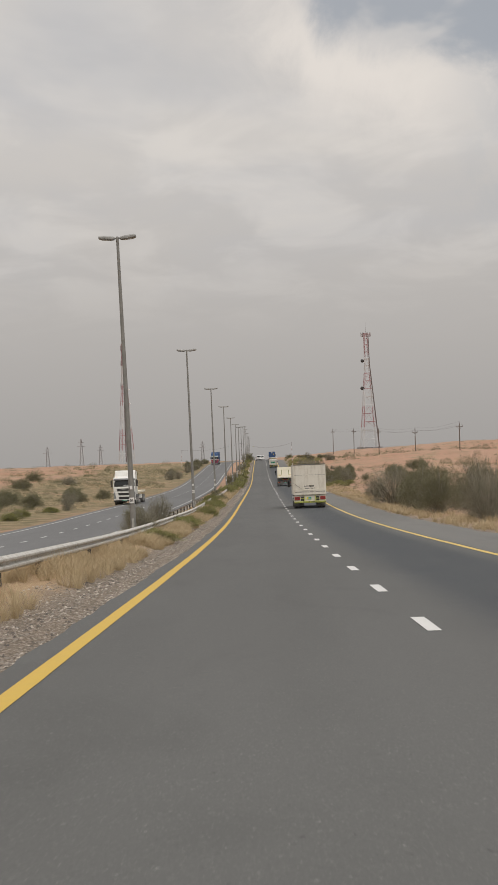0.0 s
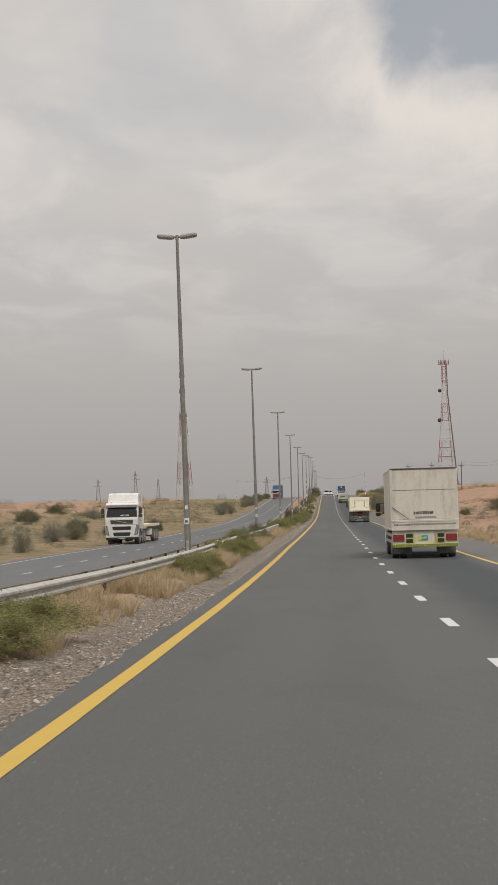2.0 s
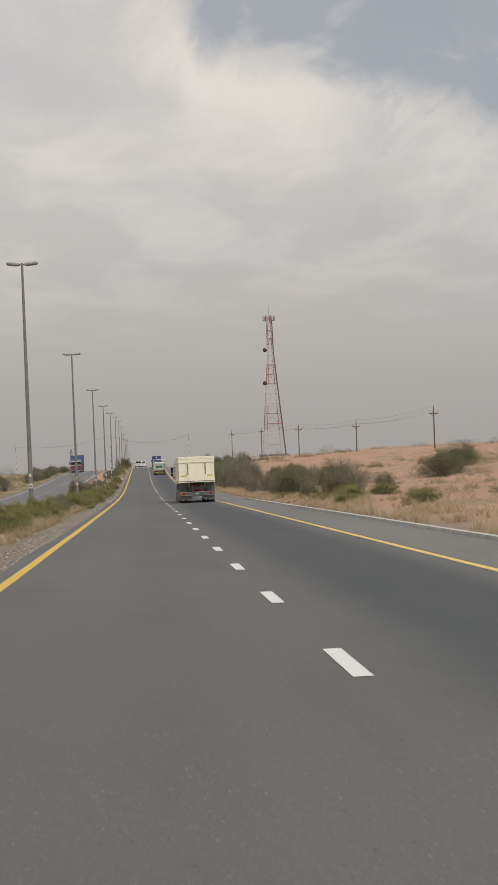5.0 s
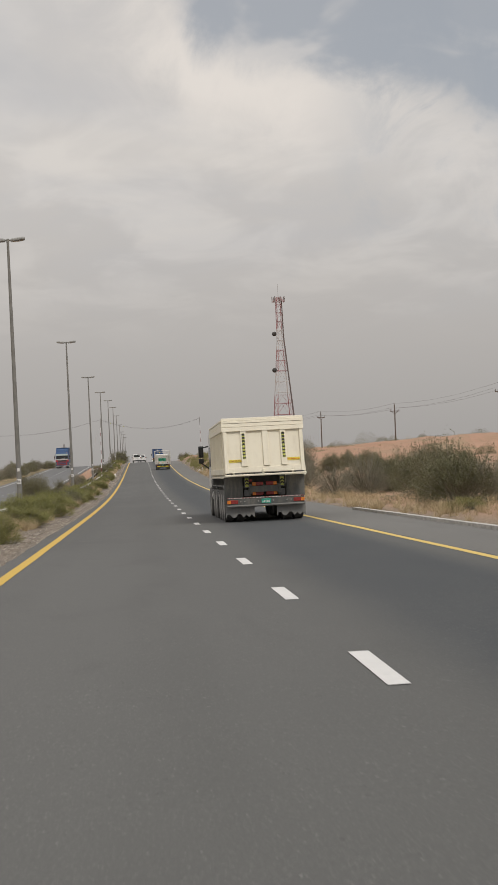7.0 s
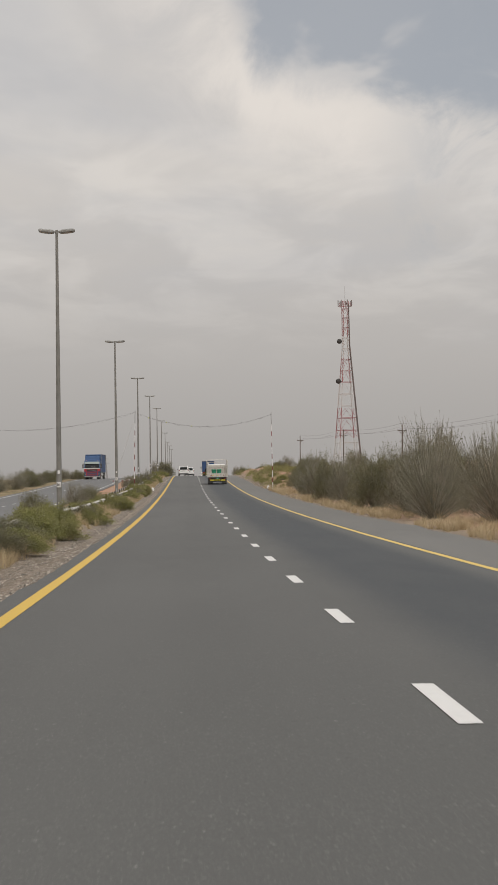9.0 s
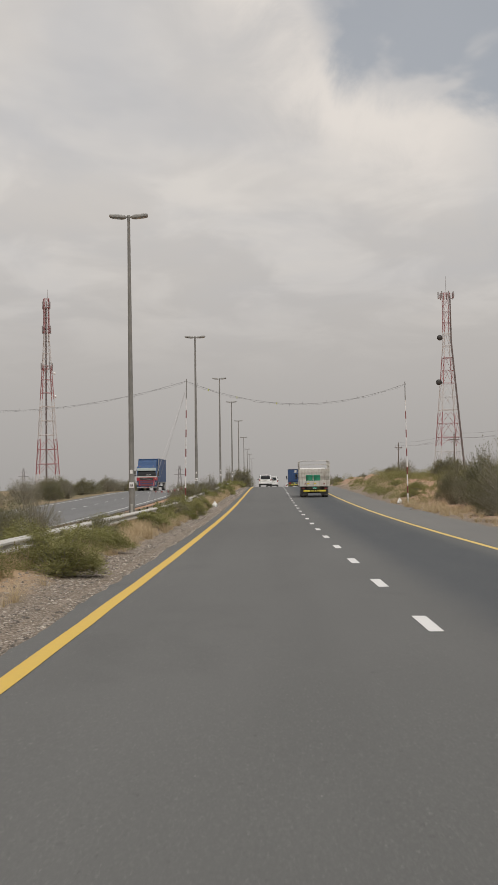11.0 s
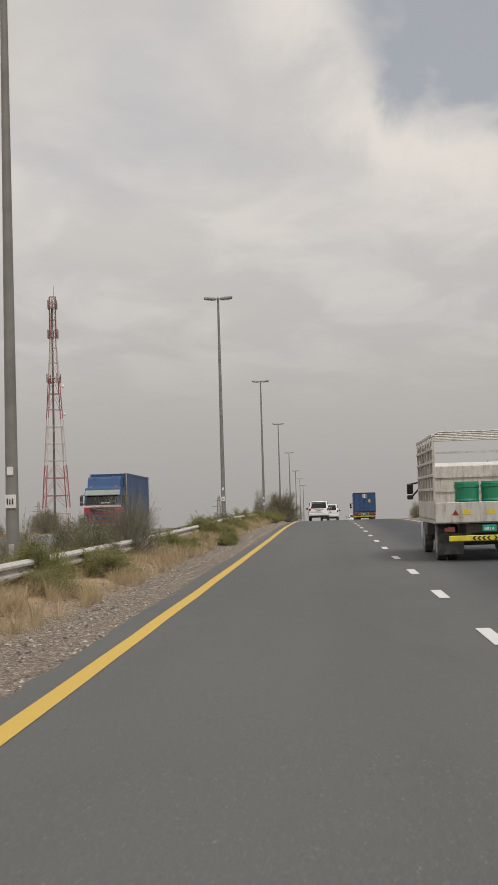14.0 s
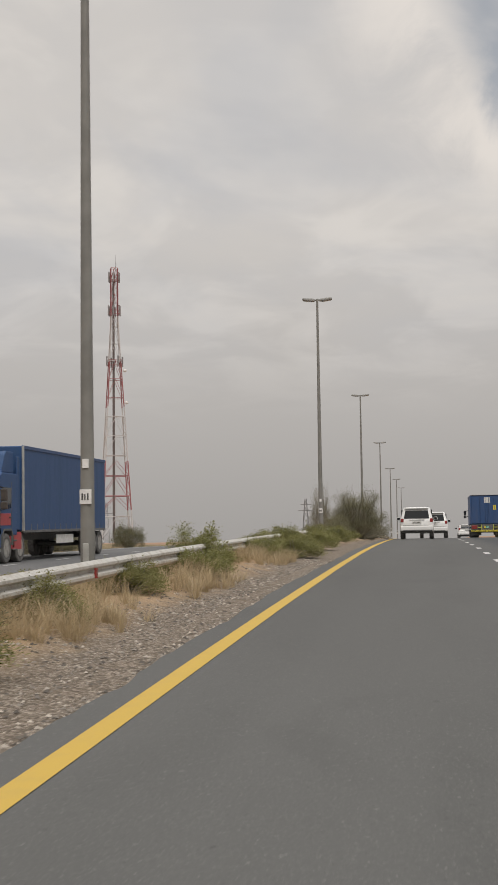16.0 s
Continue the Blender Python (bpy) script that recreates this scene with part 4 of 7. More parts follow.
def cab(top, yf, col, z0=0.55, h=2.95, w=2.45, length=2.0, mz=1.70, mh=0.82, mw=0.12, brow=0.35, sill=1.70):
    """A cab-over tractor cab whose front is at yf."""
    yb = yf - length
    out = [(yb, z0 + 0.35), (yf - 0.05, z0 + 0.35), (yf, 1.15), (yf - 0.02, 1.65), (yf - 0.24, h - brow), (yf - 0.3 - brow * 0.57, h), (yb + 0.1, h), (yb, h - 0.15)]
    c = part("cab", prism(BM(), out, -w / 2, w / 2, 0.05), col, top)
    part("bumper", box(BM(), (-w / 2, yf - 0.55, z0 - 0.18), (w / 2, yf + 0.06, z0 + 0.33), 0.06, 2), col, top)
    part("skirt", box(BM(), (-w / 2 + 0.02, yb, z0 - 0.05), (w / 2 - 0.02, yf - 0.56, z0 + 0.34), 0.03), GREY_TRIM, top)
    bm = BM()
    q = [(-w / 2 + 0.12, yf - 0.005 - (sill - 1.70) * 0.2, sill), (w / 2 - 0.12, yf - 0.005 - (sill - 1.70) * 0.2, sill), (w / 2 - 0.16, yf - 0.225, h - brow - 0.07), (-w / 2 + 0.16, yf - 0.225, h - brow - 0.07)]
    bm.faces.new([bm.verts.new(v) for v in q])
    g = bmesh.ops.extrude_face_region(bm, geom=list(bm.faces))
    for v in g["geom"]:
        if isinstance(v, bmesh.types.BMVert):
            v.co += Vector((0, 0.03, 0.008))
    part("windscreen", bm, GLASS_DARK, c)
    for s in (-1, 1):
        part("wiper", tube(BM(), (s * 0.15, yf + 0.035, sill + 0.04), (s * 0.15 + 0.55, yf - 0.01, sill + 0.2), 0.012, 0.012, 5), BLACK_MARK, c)
    part("front_seam", box(BM(), (-w / 2 + 0.06, yf - 0.015, 1.60), (w / 2 - 0.06, yf + 0.006, 1.615)), GREY_TRIM, c)
    part("sun_visor", box(BM(), (-w / 2 + 0.1, yf - 0.32, h - brow - 0.07), (w / 2 - 0.1, yf - 0.04, h - brow - 0.07 + brow * 0.4), 0.02), GREY_TRIM, c)
    for z, hh in ((1.28, 0.24), (0.98, 0.16), (0.72, 0.14)):
        part("grille", box(BM(), (-w * 0.34, yf - 0.05, z), (w * 0.34, yf + 0.02 + (0.05 if z < 0.9 else 0), z + hh), 0.015), BLACK_MARK, c)
    bm = BM()
    a = bm.verts.new((-0.33, yf + 0.024, 1.33)), bm.verts.new((-0.25, yf + 0.024, 1.33)), bm.verts.new((0.33, yf + 0.024, 1.48)), bm.verts.new((0.25, yf + 0.024, 1.48))
    bm.faces.new(a)
    part("badge_bar", bm, STEEL, c)
    for s in (-1, 1):
        part("headlight", box(BM(), (s * (w / 2 - 0.2) - 0.14, yf - 0.1, 0.76), (s * (w / 2 - 0.2) + 0.14, yf + 0.075, 1.00), 0.04, 2), HEADLAMP, top)
        part("side_window", box(BM(), (s * w / 2 - 0.012, yf - 1.25, 1.72), (s * w / 2 + 0.012, yf - 0.35, h - 0.5), 0.01), GLASS_DARK, c)
        part("door_seam", box(BM(), (s * w / 2 - 0.008, yf - 1.40, 0.95), (s * w / 2 + 0.008, yf - 1.375, h - 0.4)), GREY_TRIM, c)
        part("door_handle", box(BM(), (s * w / 2 - 0.01, yf - 1.34, 1.52), (s * w / 2 + 0.03, yf - 1.16, 1.56), 0.008), BLACK_MARK, c)
        bm = BM()
        tube(bm, (s * w / 2, yf - 0.18, h - 0.45), (s * (w / 2 + 0.26), yf + 0.03, h - 0.5), 0.025, 0.025, 6)
        tube(bm, (s * w / 2, yf - 0.1, 1.66), (s * (w / 2 + 0.26), yf + 0.03, mz + 0.02), 0.025, 0.025, 6)
        mi = part("mirror_arm", bm, BLACK_MARK, top)
        bm = BM()
        box(bm, (s * (w / 2 + 0.26) - mw, yf - 0.06, mz + mh * 0.34), (s * (w / 2 + 0.26) + mw, yf + 0.1, mz + mh), 0.03, 2)
        box(bm, (s * (w / 2 + 0.26) - mw, yf - 0.06, mz), (s * (w / 2 + 0.26) + mw, yf + 0.1, mz + mh * 0.28), 0.03, 2)
        part("mirror", bm, BLACK_MARK, mi)
        part("mirror_glass", box(BM(), (s * (w / 2 + 0.26) - mw * 0.75, yf - 0.068, mz + mh * 0.40), (s * (w / 2 + 0.26) + mw * 0.75, yf - 0.058, mz + mh * 0.94), 0.004), GLASS_DARK, mi)
        part("step", box(BM(), (s * (w / 2 - 0.12) - 0.13, yf - 1.2, z0 - 0.12), (s * (w / 2 - 0.12) + 0.13, yf - 0.75, z0 - 0.06), 0.01), CHASSIS, top)
    return c


def plate(bm, pts, y0, y1):
    """A panel with an (x, z) outline, between two depths."""
    a = [bm.verts.new((x, y0, z)) for x, z in pts]
    b = [bm.verts.new((x, y1, z)) for x, z in pts]
    n = len(a)
    bm.faces.new(a), bm.faces.new(b[::-1])
    for i in range(n):
        bm.faces.new((a[i], b[i], b[(i + 1) % n], a[(i + 1) % n]))
    return bm


def tractor_cab(top, yf, col, sill, head, roof, lift, two_tone=False):
    """A tall long-distance cab, its front at yf: raked windscreen under a visor, wide grille, corner lamps, roof deflector."""
    w, yb = 2.44, yf - 2.1
    hw = w / 2
    side = [(yb, 0.92), (yf - 1.62, 0.92), (yf - 1.50, 1.12), (yf - 0.62, 1.12), (yf - 0.50, 0.92), (yf - 0.04, 0.92), (yf, 1.02), (yf, sill - 0.12), (yf - 0.04, sill - 0.04), (yf - 0.27, head + 0.05), (yf - 0.36, roof - 0.10), (yf - 0.56, roof), (yb, roof)]
    c = part("cab", prism(BM(), side, -hw, hw, 0.045), col, top)
    rake = lambda z: yf - 0.035 - 0.24 * (z - sill) / (head - sill)
    for name, inset, out, mat in (("screen_frame", 0.07, 0.006, BLACK_MARK), ("windscreen", 0.13, 0.016, GLASS_DARK)):
        g = 0.06 if name == "windscreen" else 0.0
        z0, z1 = sill + g, head - g
        bm = BM()
        vs = [(-hw + inset, rake(z0) - 0.05, z0), (hw - inset, rake(z0) - 0.05, z0), (hw - inset - 0.05, rake(z1) - 0.05, z1), (-hw + inset + 0.05, rake(z1) - 0.05, z1)]
        a = [bm.verts.new(v) for v in vs]
        b = [bm.verts.new((x, y + 0.05 + out, z)) for x, y, z in vs]
        bm.faces.new(a), bm.faces.new(b)
        for i in range(4):
            bm.faces.new((a[i], a[(i + 1) % 4], b[(i + 1) % 4], b[i]))
        part(name, bm, mat, c)
    for x in (-0.62, -0.05):
        part("wiper", tube(BM(), (x, rake(sill) + 0.03, sill + 0.05), (x + 0.62, rake(sill + 0.18) + 0.03, sill + 0.16), 0.014, 0.010, 5), BLACK_MARK, c)
    part("dash_papers", plate(BM(), [(-0.55, sill + 0.10), (0.10, sill + 0.09), (0.08, sill + 0.16), (-0.52, sill + 0.17)], rake(sill + 0.16) - 0.02, rake(sill + 0.1) + 0.021), PLATE_WHITE, c)
    vis = [(yf - 0.30, head - 0.05), (yf - 0.10, head - 0.10), (yf - 0.07, head - 0.05), (yf - 0.22, head + 0.10 + (0.16 if two_tone else 0.0)), (yf - 0.32, head + 0.12 + (0.16 if two_tone else 0.0))]
    part("sun_visor", prism(BM(), vis, -hw + 0.06, hw - 0.06, 0.012), VISOR if two_tone else GREY_TRIM, c, "pale tinted sun visor" if two_tone else "dark sun visor")
    # upper grille with its slanting bar
    gz = sill - 0.50
    gr = part("grille", plate(BM(), [(-0.86, gz + 0.28), (-0.80, gz), (0.80, gz), (0.86, gz + 0.28)], yf - 0.05, yf + 0.022), BLACK_MARK, c)
    for k in range(4):
        part("grille_slat", box(BM(), (-0.82, yf + 0.0225, gz + 0.03 + 0.065 * k), (0.82, yf + 0.034, gz + 0.05 + 0.065 * k)), GREY_TRIM, gr)
    part("badge_bar", plate(BM(), [(-0.62, gz + 0.03), (-0.52, gz + 0.02), (0.62, gz + 0.26), (0.52, gz + 0.27)], yf + 0.030, yf + 0.040), STEEL, gr)
    part("panel_seam", box(BM(), (-hw + 0.05, yf - 0.01, gz - 0.075), (hw - 0.05, yf + 0.007, gz - 0.055)), BLACK_MARK, c)
    # bumper with two air slots between the lamps
    bt = gz - 0.09
    bum = part("bumper", box(BM(), (-hw, yf - 0.45, 0.52), (hw, yf + 0.05, bt), 0.05, 2), BLUE if two_tone else col, top)
    step_z = (bt - 0.56) / 2
    for k in range(2):
        z = 0.58 + step_z * k
        part("air_slot", plate(BM(), [(-0.66 - 0.06 * k, z + step_z * 0.72), (-0.60 - 0.06 * k, z + step_z * 0.1), (0.60 + 0.06 * k, z + step_z * 0.1), (0.66 + 0.06 * k, z + step_z * 0.72)], yf - 0.02, yf + 0.062), DARK_RED if two_tone else BLACK_MARK, bum)
    part("valance", box(BM(), (-hw + 0.02, yf - 0.42, 0.36), (hw - 0.02, yf + 0.03, 0.515), 0.03), STEEL if two_tone else BLACK_MARK, top, "chrome lower lip" if two_tone else "dark lower valance")
    for s in (-1, 1):
        o = s * hw
        lamp = part("headlight", plate(BM(), [(o - s * 0.30, 0.66), (o - s * 0.03, 0.74), (o - s * 0.03, bt - 0.06), (o - s * 0.14, bt - 0.02)], yf - 0.03, yf + 0.064), BLACK_MARK, bum)
        part("lamp_glass", plate(BM(), [(o - s * 0.25, 0.70), (o - s * 0.06, 0.76), (o - s * 0.06, bt - 0.12), (o - s * 0.14, bt - 0.10)], yf + 0.0645, yf + 0.078), HEADLAMP, lamp)
        x0, x1 = sorted((o - s * 0.01, o + s * 0.012))
        win = [(yf - 1.42, sill + 0.02), (yf - 0.42, sill - 0.06), (yf - 0.50, head - 0.03), (yf - 1.42, head - 0.03)]
        part("side_window", prism(BM(), win, x0, x1), GLASS_DARK, c)
        part("door_seam", box(BM(), (x0, yf - 1.52, 1.16), (x1 - 0.004, yf - 1.495, roof - 0.3)), GREY_TRIM, c)
        part("door_seam", box(BM(), (x0, yf - 0.36, 1.16), (x1 - 0.004, yf - 0.335, sill)), GREY_TRIM, c)
        part("door_handle", box(BM(), (min(o, o + s * 0.03), yf - 1.42, sill - 0.32), (max(o, o + s * 0.03), yf - 1.22, sill - 0.27), 0.008), BLACK_MARK, c)
        part("wheel_arch", prism(BM(), [(yf - 1.62, 0.60), (yf - 1.62, 0.92), (yf - 1.46, 1.14), (yf - 0.66, 1.14), (yf - 0.50, 0.92), (yf - 0.50, 0.60), (yf - 0.56, 0.60), (yf - 0.56, 0.90), (yf - 0.70, 1.08), (yf - 1.42, 1.08), (yf - 1.56, 0.90), (yf - 1.56, 0.60)], *sorted((o - s * 0.35, o + s * 0.02))), CHASSIS, top)
        for z in (0.42, 0.72):
            part("step", box(BM(), (min(o - s * 0.3, o), yb + 0.02, z), (max(o - s * 0.3, o), yf - 1.64, z + 0.05), 0.01), CHASSIS, top)
        mx = o + s * 0.20
        arm = BM()
        for z in (head - 0.02, sill + 0.08):
            tube(arm, (o - s * 0.02, yf - 0.34, z), (mx, yf - 0.12, z - 0.04), 0.022, 0.022, 6)
        arm = part("mirror_arm", arm, BLACK_MARK, top)
        part("mirror", box(BM(), (mx - 0.10, yf - 0.20, sill + 0.24), (mx + 0.10, yf - 0.04, head - 0.10), 0.035, 2), MIRROR_CASE, arm)
        part("mirror", box(BM(), (mx - 0.11, yf - 0.19, sill - 0.02), (mx + 0.11, yf - 0.05, sill + 0.20), 0.03, 2), MIRROR_CASE, arm)
    d = [(yb + 0.03, roof + 0.002), (yf - 0.72, roof + 0.002), (yf - 0.86, roof + 0.10), (yf - 1.10, roof + lift * 0.82), (yf - 1.30, roof + lift), (yb + 0.03, roof + lift)]
    df = part("roof_deflector", prism(BM(), d, -hw + 0.10, hw - 0.10, 0.05), col, top)
    for s in (-1, 1):
        part("side_fairing", box(BM(), (min(s * (hw - 0.06), s * (hw - 0.01)), yb - 0.32, 1.10), (max(s * (hw - 0.06), s * (hw - 0.01)), yb - 0.005, roof + lift * 0.8), 0.015), col, top)
        part("marker_lamp", box(BM(), (s * 0.85 - 0.05, yf - 0.62, roof + 0.003), (s * 0.85 + 0.05, yf - 0.54, roof + 0.06), 0.012), AMBER, c)
        part("air_horn", tube(BM(), (s * 0.62, yf - 0.95, roof + lift + 0.03), (s * 0.62, yf - 1.30, roof + lift + 0.03), 0.045, 0.02, 8), GREY_TRIM, df)
    if two_tone:
        part("pale_band", box(BM(), (-hw - 0.004, yf - 0.30, sill - 0.155), (hw + 0.004, yf + 0.008, sill - 0.03), 0.004), PLATE_WHITE, c, "white band under the windscreen")
        part("red_band", box(BM(), (-hw - 0.006, yf - 1.4, gz - 0.05), (hw + 0.006, yf + 0.012, sill - 0.16), 0.004), RED_PAINT, c, "red band round the grille")
        part("red_panel", plate(BM(), [(-0.95, 0.60), (-0.72, 0.60), (-0.78, bt - 0.02), (-0.95, bt - 0.02)], yf, yf + 0.058), RED_PAINT, bum)
        for s in (-1, 1):
            part("side_skirt", box(BM(), (min(s * (hw - 0.12), s * (hw - 0.02)), yb - 0.55, 0.42), (max(s * (hw - 0.12), s * (hw - 0.02)), yf - 1.66, 1.02), 0.03), RED_PAINT, top)
        part("red_panel", plate(BM(), [(0.72, 0.60), (0.95, 0.60), (0.95, bt - 0.02), (0.78, bt - 0.02)], yf, yf + 0.058), RED_PAINT, bum)
    return c


def chassis(top, y0, y1, z=0.80):
    bm = BM()
    for s in (-1, 1):
        box(bm, (s * 0.42 - 0.05, y0, z - 0.14), (s * 0.42 + 0.05, y1, z + 0.14), 0.01)
    n = max(2, int((y1 - y0) / 1.2))
    for i in range(n + 1):
        y = y0 + (y1 - y0) * i / n
        box(bm, (-0.42, max(y0, y - 0.05), z - 0.09), (0.42, min(y1, y + 0.05), z + 0.09))
    return part("chassis", bm, CHASSIS, top)


def place(top, x, y, turn=0.0, zf=rz, lift=0.0, ahead=4.0):
    s = -1 if turn else 1
    slope = math.degrees(math.atan2(zf(y + s * ahead) - zf(y), ahead))
    top.matrix_basis = pose(rx(y) + x, y, zf(y) + lift, slope, 0, turn) if not turn else pose(rx(y) + x, y, zf(y) + lift, 0, 0, turn) @ pose(0, 0, 0, slope, 0, 0)
    return top


def build_tipper():
    t = thing("tipper_truck", "cream tipper truck with ribbed sides driving on the asphalt", "truck")
    L, w, zb, zt = 6.9, 2.30, 1.42, 3.03
    lean = 0.32
    slant = lambda z: -0.06 + lean * (z - zb + 0.02) / (zt - zb)
    out = lambda s, a, b: sorted((s * (w / 2 + a), s * (w / 2 + b)))
    # the body: floor, ribbed sides under double top rails, front, slanted tailgate
    body = part("tipper_body", box(BM(), (-w / 2 + 0.05, 0.35, zb), (w / 2 - 0.05, L, zb + 0.12)), CREAM, t)
    for s in (-1, 1):
        part("side_panel", prism(BM(), [(slant(zb) + 0.10, zb), (L, zb), (L, zt - 0.06), (slant(zt) + 0.08, zt - 0.06)], *out(s, -0.06, -0.02)), CREAM, body)
        for i in range(13):
            y = 0.95 + i * (L - 1.2) / 12
            part("side_rib", prism(BM(), [(y, zb + 0.14), (y + 0.10, zb + 0.14), (y + 0.10, zt - 0.37), (y, zt - 0.37)], *out(s, -0.021, 0.045), 0.012), CREAM, body)
        part("end_rib", prism(BM(), [(slant(zb + 0.14) + 0.12, zb + 0.14), (slant(zb + 0.14) + 0.20, zb + 0.14), (slant(zt - 0.37) + 0.22, zt - 0.37), (slant(zt - 0.37) + 0.10, zt - 0.37)], *out(s, -0.021, 0.035), 0.01), CREAM, body)
        for z0, z1, d in ((zb - 0.02, zb + 0.15, 0.05), (zt - 0.38, zt - 0.24, 0.06), (zt - 0.23, zt - 0.10, 0.045), (zt - 0.09, zt - 0.03, 0.055)):
            part("side_rail", prism(BM(), [(slant(z0) + 0.10, z0), (L, z0), (L, z1), (slant(z1) + 0.10, z1)], *out(s, -0.022, d), 0.012), CREAM, body)
        for i in range(11):
            y = 0.35 + i * 0.60
            hook = BM()
            tube(hook, (s * (w / 2 + 0.02), y, zb - 0.02), (s * (w / 2 + 0.02), y, zb - 0.09), 0.014, 0.014, 6)
            tube(hook, (s * (w / 2 + 0.02), y, zb - 0.09), (s * (w / 2 + 0.075), y, zb - 0.12), 0.022, 0.030, 6)
            part("hook", hook, CREAM, body)
        for z in (1.78, 2.03, 2.28, 2.53):
            rung = BM()
            for p, q in (((0.02, 0.50), (0.09, 0.50)), ((0.09, 0.50), (0.09, 0.80)), ((0.09, 0.80), (0.02, 0.80))):
                tube(rung, (s * (w / 2 + p[0] - 0.03), p[1], z), (s * (w / 2 + q[0] - 0.03), q[1], z), 0.012, 0.012, 6)
            part("ladder_rung", rung, CREAM, body)
    part("headboard", box(BM(), (-w / 2 + 0.02, L, zb), (w / 2 - 0.02, L + 0.06, zt)), CREAM, body)
    gate = part("tailgate", prism(BM(), [(slant(zb), zb - 0.02), (slant(zb) + 0.09, zb - 0.02), (slant(zt) + 0.08, zt), (slant(zt), zt)], -w / 2, w / 2, 0.01), CREAM, t, "slanted cream tailgate with ribs")

    def gate_piece(name, x0, x1, z0, z1, d, mat=CREAM, back=0.002, bevel=0.008, label=""):
        return part(name, prism(BM(), [(slant(z0) - d, z0), (slant(z0) + back, z0), (slant(z1) + back, z1), (slant(z1) - d, z1)], x0, x1, bevel), mat, gate, label)

    for x, hw in ((-w / 2 + 0.04, 0.05), (-w / 2 + 0.57, 0.085), (0.06, 0.085), (w / 2 - 0.57, 0.085), (w / 2 - 0.04, 0.05)):
        gate_piece("gate_rib", x - hw, x + hw, zb + (0.20 if hw > 0.06 else 0.0), zt - 0.37, 0.045)
    for z0, z1, d in ((zt - 0.38, zt - 0.26, 0.06), (zt - 0.25, zt - 0.15, 0.05), (zt - 0.14, zt - 0.075, 0.06), (zt - 0.07, zt + 0.012, 0.035)):
        gate_piece("gate_bar", -w / 2 - 0.05, w / 2 + 0.05, z0, z1, d)
    gate_piece("gate_foot", -w / 2 - 0.01, w / 2 + 0.01, zb + 0.02, zb + 0.17, 0.02)
    part("hinge_rod", tube(BM(), (-w / 2 + 0.02, slant(zb) - 0.04, zb - 0.005), (w / 2 - 0.02, slant(zb) - 0.04, zb - 0.005), 0.018, 0.018, 6), DARK_STEEL, gate)
    part("gate_lip", box(BM(), (-w / 2 - 0.03, slant(zb) - 0.09, zb - 0.09), (w / 2 + 0.05, slant(zb) + 0.1, zb - 0.03), 0.015), CREAM, gate)
    for x in (-0.92, -0.06, 0.80):
        latch = BM()
        box(latch, (x - 0.03, slant(zb) - 0.08, zb - 0.02), (x + 0.03, slant(zb) - 0.05, zb + 0.11), 0.008)
        tube(latch, (x - 0.05, slant(zb) - 0.07, zb + 0.03), (x + 0.05, slant(zb) - 0.07, zb + 0.03), 0.018, 0.018, 6)
        part("latch", latch, CREAM, gate)
    for x in (-w / 2 + 0.57, w / 2 - 0.57):
        gate_piece("marker_strip", x - 0.042, x + 0.042, zb + 0.41, zb + 1.16, 0.0485, LIME, -0.044, 0.0)
        bm = BM()
        for i in range(8):
            z, up = zb + 0.455 + i * 0.093, 0.028 if i > 3 else -0.028
            bm.faces.new([bm.verts.new((x + dx, slant(z) - 0.054, z + dz)) for dx, dz in ((-0.042, -0.030), (0.0, up - 0.030), (0.042, -0.030), (0.042, 0.030), (0, up + 0.030), (-0.042, 0.030))])
        part("arrow_marks", bm, BLACK_MARK, gate, "black arrow marks up the rib")
    a = math.degrees(math.atan2(lean, zt - zb))
    for x, words in ((-0.84, "LONG VEHICLE"), (0.84, "")):
        sg = gate_piece("sign", x - 0.195, x + 0.195, 1.745, 1.825, 0.012, SIGN_YELLOW, 0.002, 0.0, "yellow sign with red letters" if words else "yellow sign with faded marks")
        if words:
            lettering(words, 0.056, RED_LAMP, sg, pose(x, slant(1.768) - 0.0165, 1.768, 90 - a, 0, 0))
        else:
            part("faded_marks", bars(BM(), x - 0.17, x + 0.17, slant(1.765) - 0.0125, 1.765, 1.80, 4, 9), AMBER, sg)
    # underneath: panel beside the lamp rack, bumper, scalloped flaps
    chassis(t, 0.30, 9.0, 0.95)
    for s in (-1, 1):
        part("rear_panel", box(BM(), (s * 0.91 - 0.27, 0.40, 0.70), (s * 0.91 + 0.27, 0.46, zb - 0.1), 0.01), CHASSIS, t)
    part("rear_plate", box(BM(), (-0.64, 0.62, 0.62), (0.64, 0.66, zb - 0.02), 0.01), DARK_STEEL, t)
    part("cross_member", box(BM(), (-0.64, 0.52, 0.98), (0.64, 0.615, 1.06), 0.01), CHASSIS, t)
    for s in (-1, 1):
        for z0, z1 in ((1.04, 1.15), (0.76, 0.88)):
            part("rear_marker", box(BM(), (s * 0.20 - 0.16, 0.36, z0), (s * 0.20 + 0.16, 0.44, z1), 0.015), RED_LAMP, t)
            part("marker_end", box(BM(), (s * 0.31 - 0.05, 0.352, z0 + 0.008), (s * 0.31 + 0.05, 0.359, z1 - 0.008), 0.002), AMBER, t)
        hb = part("hinge_bracket", box(BM(), (s * 0.52 - 0.07, 0.36, 0.98), (s * 0.52 + 0.07, 0.549, 1.34), 0.015), CHASSIS, t)
        part("hinge_mark", box(BM(), (s * 0.52 - 0.05, 0.352, 1.02), (s * 0.52 + 0.05, 0.359, 1.27)), LIME, hb)
        bm = BM()
